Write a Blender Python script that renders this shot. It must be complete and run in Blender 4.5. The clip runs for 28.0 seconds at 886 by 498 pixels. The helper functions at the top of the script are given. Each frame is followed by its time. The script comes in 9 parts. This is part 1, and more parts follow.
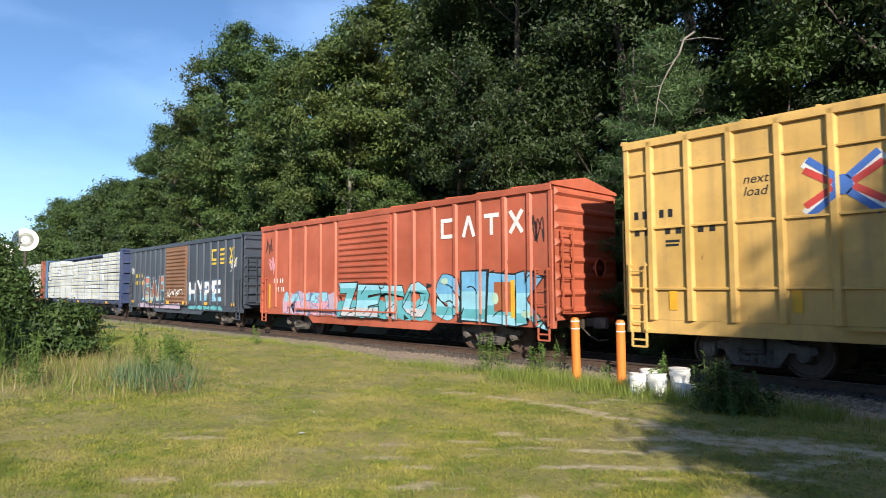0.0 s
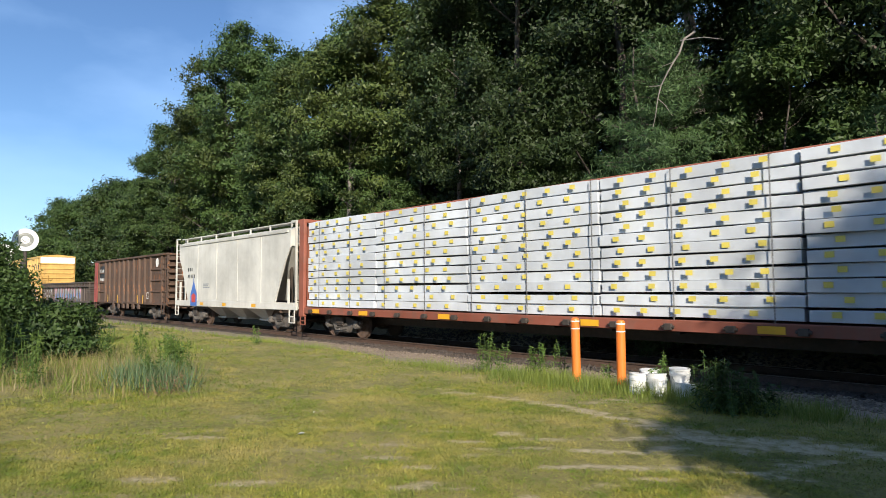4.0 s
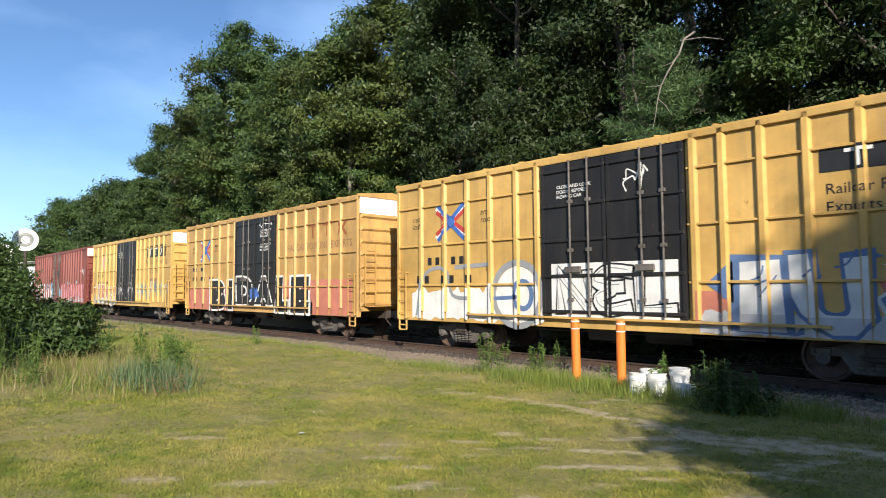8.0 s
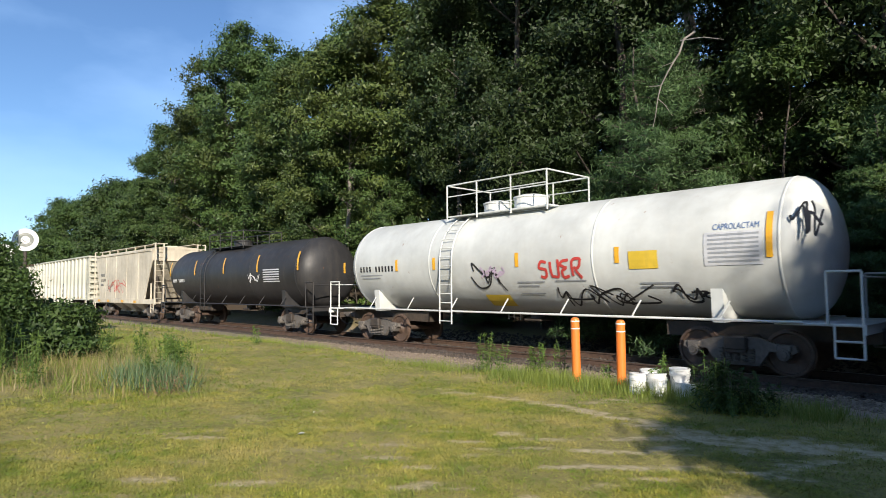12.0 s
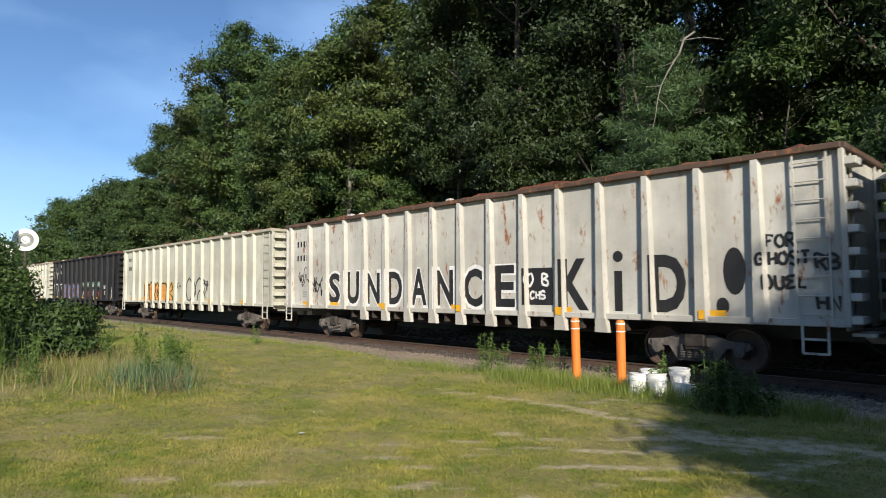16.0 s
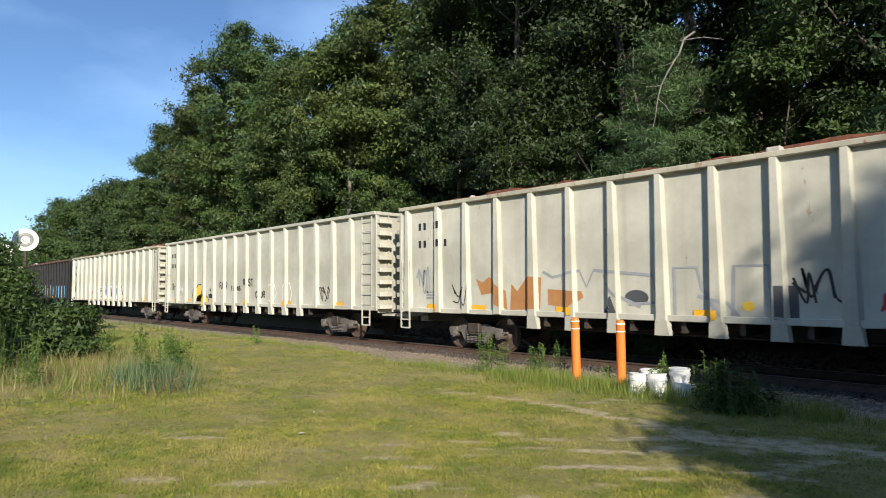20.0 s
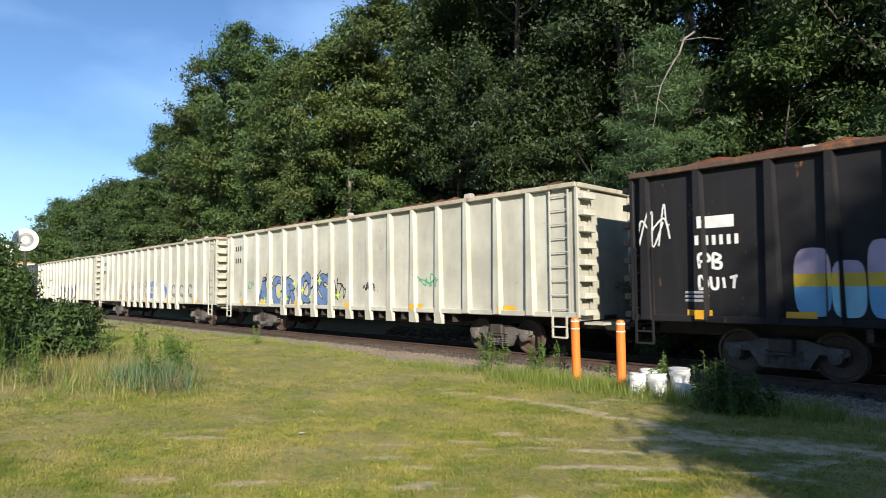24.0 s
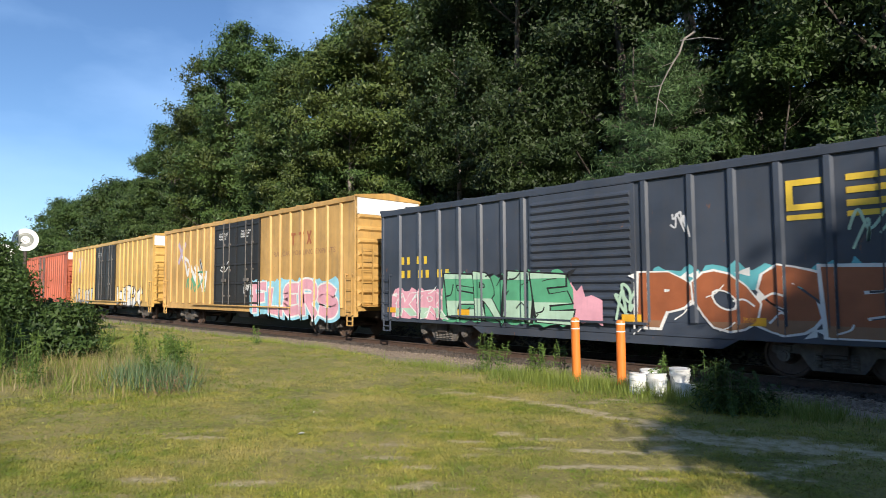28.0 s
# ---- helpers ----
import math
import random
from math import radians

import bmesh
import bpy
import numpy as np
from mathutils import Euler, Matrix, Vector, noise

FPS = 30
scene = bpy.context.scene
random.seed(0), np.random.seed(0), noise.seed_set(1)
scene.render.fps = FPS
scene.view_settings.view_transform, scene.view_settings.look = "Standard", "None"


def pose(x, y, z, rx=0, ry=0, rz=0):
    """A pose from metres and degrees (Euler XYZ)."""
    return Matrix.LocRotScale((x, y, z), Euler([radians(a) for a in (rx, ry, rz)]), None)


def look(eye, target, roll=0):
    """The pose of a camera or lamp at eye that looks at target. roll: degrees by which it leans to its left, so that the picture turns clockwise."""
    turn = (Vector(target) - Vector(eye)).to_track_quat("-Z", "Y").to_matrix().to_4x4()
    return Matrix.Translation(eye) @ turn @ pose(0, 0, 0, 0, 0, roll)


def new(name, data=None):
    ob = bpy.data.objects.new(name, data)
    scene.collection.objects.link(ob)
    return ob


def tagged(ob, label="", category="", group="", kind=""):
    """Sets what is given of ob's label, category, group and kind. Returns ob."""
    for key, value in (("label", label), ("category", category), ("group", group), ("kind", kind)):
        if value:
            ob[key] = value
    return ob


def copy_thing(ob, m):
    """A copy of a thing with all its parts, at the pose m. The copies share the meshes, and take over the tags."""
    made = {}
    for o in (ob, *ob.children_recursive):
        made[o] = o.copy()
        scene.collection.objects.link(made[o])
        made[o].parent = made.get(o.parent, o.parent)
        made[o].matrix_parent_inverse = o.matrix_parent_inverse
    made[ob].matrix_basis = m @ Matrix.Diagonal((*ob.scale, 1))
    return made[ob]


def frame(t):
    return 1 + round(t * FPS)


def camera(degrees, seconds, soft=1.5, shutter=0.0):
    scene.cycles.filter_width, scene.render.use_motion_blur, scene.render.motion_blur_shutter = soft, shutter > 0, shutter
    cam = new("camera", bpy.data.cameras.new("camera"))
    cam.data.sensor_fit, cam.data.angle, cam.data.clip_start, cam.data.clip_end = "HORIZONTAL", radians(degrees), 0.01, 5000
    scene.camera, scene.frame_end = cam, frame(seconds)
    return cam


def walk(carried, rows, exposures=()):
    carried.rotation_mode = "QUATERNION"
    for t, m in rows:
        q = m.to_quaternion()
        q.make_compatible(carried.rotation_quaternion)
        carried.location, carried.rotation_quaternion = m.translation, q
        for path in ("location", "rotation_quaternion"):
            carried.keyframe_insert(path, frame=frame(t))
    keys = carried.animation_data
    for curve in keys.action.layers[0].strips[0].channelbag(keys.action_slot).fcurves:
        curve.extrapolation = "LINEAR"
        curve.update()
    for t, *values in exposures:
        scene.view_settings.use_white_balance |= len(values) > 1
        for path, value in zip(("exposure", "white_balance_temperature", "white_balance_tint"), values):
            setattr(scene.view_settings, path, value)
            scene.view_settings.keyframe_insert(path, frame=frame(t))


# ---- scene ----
# World: the rails run along x at y = TRACK, their tops at z = 0; the train rolls towards +x.
TRACK = 14.15
EYE = (0.0, 0.0, 1.792)
cam = camera(71.686, 28.0, soft=0.8, shutter=0.05)
VIEW = look(EYE, (-7.2133, 6.8964, 2.4302), -0.36)
# the film camera brightens and darkens its picture as light and dark cars pass
BRIGHTNESS = [(0.0, 0.75), (1.0, 0.95), (2.0, 1.00), (3.0, 0.75), (6.0, 0.50), (7.0, 0.75), (8.0, 0.68), (9.0, 0.60), (10.0, 0.60), (11.0, 0.75), (12.0, 0.63), (15.0, 0.56), (16.0, 0.45), (17.0, 0.48), (18.0, 0.50), (19.0, 0.75), (20.0, 0.57), (21.0, 0.35), (24.0, 0.73), (25.0, 0.48), (26.0, 0.43), (27.0, 0.42), (28.0, 0.55)]
walk(cam, [(0.0, VIEW), (28.0, VIEW)], BRIGHTNESS)

# ---- light ----
SUN_DIR = Vector((1.0, -0.68, 0.54)).normalized()      # towards the sun
world = bpy.data.worlds.new("sky")
scene.world = world
world.use_nodes = True
wn = world.node_tree
sky = wn.nodes.new("ShaderNodeTexSky")
sky.sky_type = "NISHITA"
sky.sun_disc = False
sky.sun_elevation = math.asin(SUN_DIR.z)
sky.sun_rotation = math.atan2(SUN_DIR.x, SUN_DIR.y)
sky.air_density, sky.dust_density, sky.ozone_density = 1.0, 0.1, 3.5
# thin high haze clouds over the sky
wtc = wn.nodes.new("ShaderNodeTexCoord")
wmap = wn.nodes.new("ShaderNodeMapping")
wmap.inputs["Scale"].default_value = (1.6, 1.6, 4.0)
wno = wn.nodes.new("ShaderNodeTexNoise")
wno.inputs["Scale"].default_value, wno.inputs["Detail"].default_value = 1.7, 6
wrp = wn.nodes.new("ShaderNodeValToRGB")
wrp.color_ramp.elements[0].position, wrp.color_ramp.elements[1].position = 0.42, 0.8
wrp.color_ramp.elements[0].color = (0, 0, 0, 1)
wrp.color_ramp.elements[1].color = (0.42, 0.42, 0.42, 1)
wmx = wn.nodes.new("ShaderNodeMixRGB")
wmx.inputs[2].default_value = (6.2, 8.2, 11.0, 1)
wn.links.new(wtc.outputs["Generated"], wmap.inputs["Vector"])
wn.links.new(wmap.outputs["Vector"], wno.inputs["Vector"])
wn.links.new(wno.outputs["Fac"], wrp.inputs["Fac"])
wn.links.new(wrp.outputs["Color"], wmx.inputs[0])
wn.links.new(sky.outputs["Color"], wmx.inputs[1])
bg = wn.nodes["Background"]
wtint = wn.nodes.new("ShaderNodeMixRGB")
wtint.blend_type = "MULTIPLY"
wtint.inputs[0].default_value = 1.0
wtint.inputs[2].default_value = (0.9, 1.02, 1.16, 1)
wn.links.new(wmx.outputs[0], wtint.inputs[1])
wn.links.new(wtint.outputs[0], bg.inputs["Color"])
bg.inputs["Strength"].default_value = 0.085
sun = new("sun", bpy.data.lights.new("sun", "SUN"))
sun.data.energy, sun.data.angle, sun.data.color = 5.0, radians(0.55), (1.0, 0.9, 0.76)
sun.matrix_world = look((0, 0, 60), Vector((0, 0, 60)) - SUN_DIR)
scene.view_settings.exposure = 0.6


# ---- mesh building ----
class Shape:
    """Collects simple solids into one mesh."""

    def __init__(self):
        self.v, self.f = [], []

    def add(self, verts, faces):
        n = len(self.v)
        self.v += [tuple(p) for p in verts]
        self.f += [tuple(i + n for i in f) for f in faces]
        return self

    def box(self, x0, x1, y0, y1, z0, z1):
        return self.add([(x, y, z) for z in (z0, z1) for y in (y0, y1) for x in (x0, x1)],
                        [(0, 2, 3, 1), (4, 5, 7, 6), (0, 1, 5, 4), (2, 6, 7, 3), (0, 4, 6, 2), (1, 3, 7, 5)])

    def cbox(self, x0, x1, y0, y1, z0, z1, c=0.01):
        """A box with chamfered edges."""
        xs, ys, zs = (x0, x1), (y0, y1), (z0, z1)
        v, idx = [], {}
        for i in (0, 1):
            for j in (0, 1):
                for k in (0, 1):
                    sx, sy, sz = (c if i == 0 else -c), (c if j == 0 else -c), (c if k == 0 else -c)
                    for a, p in enumerate(((xs[i], ys[j] + sy, zs[k] + sz), (xs[i] + sx, ys[j], zs[k] + sz), (xs[i] + sx, ys[j] + sy, zs[k]))):
                        idx[i, j, k, a] = len(v)
                        v.append(p)
        f = []
        g = lambda i, j, k, a: idx[i, j, k, a]
        for i in (0, 1):
            q = [g(i, 0, 0, 0), g(i, 1, 0, 0), g(i, 1, 1, 0), g(i, 0, 1, 0)]
            f.append(q[::-1] if i == 0 else q)
            q = [g(0, i, 0, 1), g(1, i, 0, 1), g(1, i, 1, 1), g(0, i, 1, 1)]
            f.append(q if i == 0 else q[::-1])
            q = [g(0, 0, i, 2), g(1, 0, i, 2), g(1, 1, i, 2), g(0, 1, i, 2)]
            f.append(q[::-1] if i == 0 else q)
        for i in (0, 1):
            for j in (0, 1):
                f.append((g(i, j, 0, 0), g(i, j, 1, 0), g(i, j, 1, 1), g(i, j, 0, 1)))
                f.append((g(i, 0, j, 0), g(i, 1, j, 0), g(i, 1, j, 2), g(i, 0, j, 2)))
                f.append((g(0, i, j, 1), g(1, i, j, 1), g(1, i, j, 2), g(0, i, j, 2)))
        for i in (0, 1):
            for j in (0, 1):
                for k in (0, 1):
                    f.append((g(i, j, k, 0), g(i, j, k, 1), g(i, j, k, 2)))
        return self.add(v, f)

    def cyl(self, a, b, r, n=8, r2=None):
        a, b = Vector(a), Vector(b)
        r2 = r if r2 is None else r2
        w = (b - a).normalized()
        u = w.orthogonal().normalized()
        t = w.cross(u)
        ring = [u * math.cos(2 * math.pi * i / n) + t * math.sin(2 * math.pi * i / n) for i in range(n)]
        v = [a + p * r for p in ring] + [b + p * r2 for p in ring]
        f = [(i, (i + 1) % n, n + (i + 1) % n, n + i) for i in range(n)]
        return self.add(v, f + [tuple(range(n))[::-1], tuple(range(n, 2 * n))])

    def prism(self, poly, axis, c0, c1):
        """A polygon pulled along one axis; poly holds the two other coordinates in xyz order."""
        put = {"x": lambda p, c: (c, p[0], p[1]), "y": lambda p, c: (p[0], c, p[1]), "z": lambda p, c: (p[0], p[1], c)}[axis]
        n = len(poly)
        v = [put(p, c0) for p in poly] + [put(p, c1) for p in poly]
        return self.add(v, [(i, (i + 1) % n, n + (i + 1) % n, n + i) for i in range(n)] + [tuple(range(n))[::-1], tuple(range(n, 2 * n))])

    def lathe(self, prof, n, axis="x"):
        """A profile of (along, radius) turned round the axis."""
        v, f = [], []
        for a, r in prof:
            for i in range(n):
                c, s = math.cos(2 * math.pi * i / n) * r, math.sin(2 * math.pi * i / n) * r
                v.append((a, c, s) if axis == "x" else ((c, a, s) if axis == "y" else (c, s, a)))
        for k in range(len(prof) - 1):
            for i in range(n):
                j = (i + 1) % n
                f.append((k * n + i, k * n + j, (k + 1) * n + j, (k + 1) * n + i))
        f += [tuple(range(n))[::-1], tuple(range((len(prof) - 1) * n, len(prof) * n))]
        return self.add(v, f)

    def moved(self, dx=0, dy=0, dz=0):
        self.v = [(x + dx, y + dy, z + dz) for x, y, z in self.v]
        return self

    def mesh(self, name, material, smooth=False):
        me = bpy.data.meshes.new(name)
        me.from_pydata(self.v, [], self.f)
        bm = bmesh.new()
        bm.from_mesh(me)
        bmesh.ops.recalc_face_normals(bm, faces=bm.faces)
        bm.to_mesh(me)
        bm.free()
        me.materials.append(material)
        if smooth:
            me.polygons.foreach_set("use_smooth", [True] * len(me.polygons))
        return me


def part(name, shape, material, parent, label="", loc=None, smooth=False):
    """One mesh object under a thing or part. shape: a Shape, or a mesh shared with alike parts."""
    me = shape.mesh(name, material, smooth) if isinstance(shape, Shape) else shape
    ob = new(name, me)
    ob.parent = parent
    if loc is not None:
        ob.location = loc
    if label:
        ob["label"] = label
    return ob


def quick_mesh(name, verts, faces, material):
    """A mesh from number arrays with equal corner counts per face."""
    me = bpy.data.meshes.new(name)
    n, k = faces.shape
    me.vertices.add(len(verts))
    me.vertices.foreach_set("co", verts.astype(np.float32).ravel())
    me.loops.add(n * k)
    me.loops.foreach_set("vertex_index", faces.astype(np.int32).ravel())
    me.polygons.add(n)
    me.polygons.foreach_set("loop_start", np.arange(0, n * k, k, dtype=np.int32))
    me.materials.append(material)
    me.update(calc_edges=True)
    return me


# ---- materials ----
def nodes_of(name):
    m = bpy.data.materials.new(name)
    m.use_nodes = True
    nt = m.node_tree
    return m, nt, nt.nodes["Principled BSDF"]


def node(nt, kind, **inputs):
    n = nt.nodes.new(kind)
    for k, v in inputs.items():
        n.inputs[k.replace("_", " ")].default_value = v
    return n


def ramp(nt, src, p0, p1, c0=(0, 0, 0, 1), c1=(1, 1, 1, 1)):
    r = nt.nodes.new("ShaderNodeValToRGB")
    r.color_ramp.elements[0].position, r.color_ramp.elements[1].position = p0, p1
    r.color_ramp.elements[0].color, r.color_ramp.elements[1].color = c0, c1
    nt.links.new(src, r.inputs["Fac"])
    return r.outputs["Color"]


def mix(nt, fac, a, b, kind="MIX"):
    m = nt.nodes.new("ShaderNodeMixRGB")
    m.blend_type = kind
    for i, s in enumerate((fac, a, b)):
        if isinstance(s, (int, float)):
            m.inputs[i].default_value = s
        elif isinstance(s, tuple):
            m.inputs[i].default_value = (*s[:3], 1)
        else:
            nt.links.new(s, m.inputs[i])
    return m.outputs[0]


def noise_tex(nt, scale, detail=4, stretch=(1, 1, 1), rough=0.55, coords="Object"):
    tc = nt.nodes.new("ShaderNodeTexCoord")
    mp = nt.nodes.new("ShaderNodeMapping")
    mp.inputs["Scale"].default_value = stretch
    no = node(nt, "ShaderNodeTexNoise", Scale=scale, Detail=detail, Roughness=rough)
    nt.links.new(tc.outputs[coords], mp.inputs["Vector"])
    nt.links.new(mp.outputs["Vector"], no.inputs["Vector"])
    return no.outputs["Fac"]


def bump(nt, bsdf, src, strength, dist=0.01):
    b = node(nt, "ShaderNodeBump", Strength=strength, Distance=dist)
    nt.links.new(src, b.inputs["Height"])
    nt.links.new(b.outputs["Normal"], bsdf.inputs["Normal"])


def paint(name, rgb, rough=0.45, dirt=0.35, rust=0.0, dirt_rgb=(0.13, 0.105, 0.08), metal=0.0, streak=0.5):
    """Weathered paint: faded in patches, streaked with grime from above, rusting in spots."""
    m, nt, b = nodes_of(name)
    big = noise_tex(nt, 0.55, 5)
    fine = noise_tex(nt, 9.0, 6)
    run = noise_tex(nt, 1.0, 5, (4.5, 4.5, 0.28))
    fade = tuple(min(1, c * 1.18 + 0.02 * min(1, 3 * max(rgb))) for c in rgb)
    dark = tuple(c * 0.8 for c in rgb)
    col = mix(nt, ramp(nt, big, 0.35, 0.68), dark, fade)
    col = mix(nt, mix(nt, 1.0, ramp(nt, run, 0.48, 0.78), (dirt * streak * 2,) * 3, "MULTIPLY"), col, dirt_rgb)
    grime = noise_tex(nt, 2.3, 8, rough=0.7)
    col = mix(nt, mix(nt, 1.0, ramp(nt, grime, 0.5, 0.8), (dirt,) * 3, "MULTIPLY"), col, dirt_rgb)
    if rust > 0:
        spots = noise_tex(nt, 3.1, 9, (1.3, 1.3, 0.45), 0.72)
        col = mix(nt, ramp(nt, spots, 0.66 - rust * 0.22, 0.72 - rust * 0.16), col, mix(nt, fine, (0.17, 0.062, 0.022), (0.32, 0.135, 0.05)))
    info = nt.nodes.new("ShaderNodeObjectInfo")
    hs = nt.nodes.new("ShaderNodeHueSaturation")
    mr = node(nt, "ShaderNodeMapRange", To_Min=0.93, To_Max=1.06)
    nt.links.new(info.outputs["Random"], mr.inputs["Value"])
    nt.links.new(mr.outputs[0], hs.inputs["Value"])
    nt.links.new(col, hs.inputs["Color"])
    nt.links.new(hs.outputs[0], b.inputs["Base Color"])
    rr = node(nt, "ShaderNodeMapRange", To_Min=rough - 0.1, To_Max=rough + 0.2)
    nt.links.new(grime, rr.inputs["Value"])
    nt.links.new(rr.outputs[0], b.inputs["Roughness"])
    b.inputs["Metallic"].default_value = metal
    b.inputs["Specular IOR Level"].default_value = 0.5 if max(rgb) > 0.05 else 0.3
    dents = noise_tex(nt, 1.4, 3)
    h = mix(nt, 0.12, dents, fine)
    bump(nt, b, h, 0.22, 0.03)
    return m


def spray(name, rgb, rough=0.5):
    """Spray paint laid on a car's side: slightly uneven, with overspray grain."""
    m, nt, b = nodes_of(name)
    a, g = noise_tex(nt, 2.2, 5), noise_tex(nt, 30, 4)
    run = noise_tex(nt, 1.0, 4, (7, 7, 0.5))
    col = mix(nt, ramp(nt, a, 0.3, 0.7), tuple(c * 0.82 for c in rgb), tuple(min(1, c * 1.12) for c in rgb))
    col = mix(nt, mix(nt, 1.0, ramp(nt, run, 0.52, 0.8), (0.4,) * 3, "MULTIPLY"), col, tuple(c * 0.45 + 0.05 for c in rgb))
    col = mix(nt, mix(nt, 1.0, g, (0.25,) * 3, "MULTIPLY"), col, tuple(c * 0.6 for c in rgb))
    nt.links.new(col, b.inputs["Base Color"])
    b.inputs["Roughness"].default_value = rough
    return m


def foliage(name, dark, light, trans=0.18, patch=None):
    m, nt, b = nodes_of(name)
    geo = nt.nodes.new("ShaderNodeNewGeometry")
    info = nt.nodes.new("ShaderNodeObjectInfo")
    big = noise_tex(nt, 0.45, 3)
    col = mix(nt, geo.outputs["Random Per Island"], dark, light)
    col = mix(nt, mix(nt, 1.0, ramp(nt, big, 0.4, 0.75), (0.6,) * 3, "MULTIPLY"), col, tuple(c * f for c, f in zip(light, (1.25, 1.12, 0.9))))
    if patch:
        col = mix(nt, ramp(nt, noise_tex(nt, 4.5, 7, rough=0.7), 0.44, 0.58), col, patch[0])
        col = mix(nt, mix(nt, 1.0, ramp(nt, noise_tex(nt, 0.7, 5, (1.0, 1.6, 1.0)), 0.45, 0.66), (0.75,) * 3, "MULTIPLY"), col, patch[1])
    hs = nt.nodes.new("ShaderNodeHueSaturation")
    mr = node(nt, "ShaderNodeMapRange", To_Min=0.75, To_Max=1.2)
    nt.links.new(info.outputs["Random"], mr.inputs["Value"])
    nt.links.new(mr.outputs[0], hs.inputs["Value"])
    nt.links.new(col, hs.inputs["Color"])
    nt.links.new(hs.outputs[0], b.inputs["Base Color"])
    b.inputs["Roughness"].default_value = 0.55
    b.inputs["Specular IOR Level"].default_value = 0.35
    tr = nt.nodes.new("ShaderNodeBsdfTranslucent")
    nt.links.new(hs.outputs[0], tr.inputs["Color"])
    mx = nt.nodes.new("ShaderNodeMixShader")
    mx.inputs[0].default_value = trans
    nt.links.new(b.outputs[0], mx.inputs[1])
    nt.links.new(tr.outputs[0], mx.inputs[2])
    nt.links.new(mx.outputs[0], nt.nodes["Material Output"].inputs["Surface"])
    return m


def rough_mat(name, a, b_, scale, rough=0.9, bump_s=0.5, dist=0.02, stretch=(1, 1, 1), detail=8):
    m, nt, b = nodes_of(name)
    n1, n2 = noise_tex(nt, scale, detail, stretch, 0.65), noise_tex(nt, scale * 0.13, 4, stretch)
    col = mix(nt, ramp(nt, n1, 0.3, 0.72), a, b_)
    col = mix(nt, mix(nt, 1.0, ramp(nt, n2, 0.35, 0.7), (0.5,) * 3, "MULTIPLY"), col, tuple(c * 0.7 for c in a))
    nt.links.new(col, b.inputs["Base Color"])
    b.inputs["Roughness"].default_value = rough
    bump(nt, b, n1, bump_s, dist)
    return m


STEEL = rough_mat("dark_steel", (0.035, 0.03, 0.027), (0.085, 0.065, 0.05), 7, 0.6, 0.3)
FRAME = rough_mat("truck_iron", (0.065, 0.06, 0.056), (0.2, 0.18, 0.16), 6, 0.7, 0.4)
WHEEL = rough_mat("wheel_steel", (0.06, 0.04, 0.03), (0.15, 0.1, 0.075), 9, 0.55, 0.3)
RAIL = rough_mat("rail_rust", (0.05, 0.03, 0.022), (0.13, 0.08, 0.055), 8, 0.75, 0.3)
RAILTOP, _nt, _b = nodes_of("rail_head")
_b.inputs["Base Color"].default_value, _b.inputs["Metallic"].default_value, _b.inputs["Roughness"].default_value = (0.4, 0.37, 0.35, 1), 0.9, 0.32
TIE = rough_mat("tie_wood", (0.03, 0.022, 0.017), (0.09, 0.07, 0.055), 5, 0.9, 0.6, 0.02, (1, 0.15, 1))
BALLAST = rough_mat("ballast", (0.04, 0.032, 0.027), (0.15, 0.12, 0.1), 16, 0.95, 0.9, 0.04)
STONE = rough_mat("stones", (0.11, 0.086, 0.064), (0.34, 0.27, 0.21), 9, 0.9, 0.4)
PALEBARK = rough_mat("pale_bark", (0.09, 0.08, 0.068), (0.27, 0.24, 0.2), 6, 0.9, 0.8, 0.03, (1, 1, 0.25))
BARK = rough_mat("bark", (0.03, 0.025, 0.02), (0.11, 0.09, 0.075), 6, 0.9, 0.8, 0.03, (1, 1, 0.25))
DEADWOOD = rough_mat("dead_wood", (0.16, 0.14, 0.12), (0.34, 0.31, 0.28), 9, 0.85, 0.4, 0.01, (1, 1, 0.3))
LEAF = foliage("leaf_green", (0.018, 0.042, 0.013), (0.066, 0.115, 0.03))
LEAF_DARK = foliage("leaf_dark_green", (0.012, 0.028, 0.009), (0.042, 0.072, 0.02))
# for back-row trees: the shade inside the wood is put into this leaf colour
LEAF_SHADED = foliage("leaf_shaded_green", (0.014, 0.03, 0.011), (0.034, 0.06, 0.018), 0.1)
LEAF_WARM = foliage("leaf_olive", (0.028, 0.055, 0.014), (0.088, 0.122, 0.03))
NEEDLE = foliage("needle_green", (0.026, 0.062, 0.022), (0.08, 0.145, 0.05), 0.2)
LEAF_MID = foliage("leaf_mid_green", (0.017, 0.04, 0.011), (0.06, 0.105, 0.026))
LEAF_BUSH = foliage("bush_green", (0.02, 0.047, 0.011), (0.062, 0.108, 0.025))
SHRUB = foliage("shrub_green", (0.045, 0.095, 0.02), (0.12, 0.19, 0.04))
GRASS = foliage("grass_blade", (0.17, 0.205, 0.03), (0.42, 0.395, 0.09), 0.25, ((0.17, 0.225, 0.03), (0.49, 0.4, 0.145)))
CLOVER = foliage("lawn_leaf", (0.15, 0.205, 0.028), (0.31, 0.335, 0.068), 0.2, ((0.15, 0.22, 0.03), (0.42, 0.35, 0.12)))
TALL = foliage("tall_grass_blade", (0.11, 0.18, 0.03), (0.27, 0.33, 0.075), 0.3)
BLUISH = foliage("bluish_grass_blade", (0.085, 0.165, 0.08), (0.2, 0.3, 0.165), 0.3)
DRY = foliage("dry_grass_blade", (0.3, 0.24, 0.11), (0.5, 0.42, 0.24), 0.3)
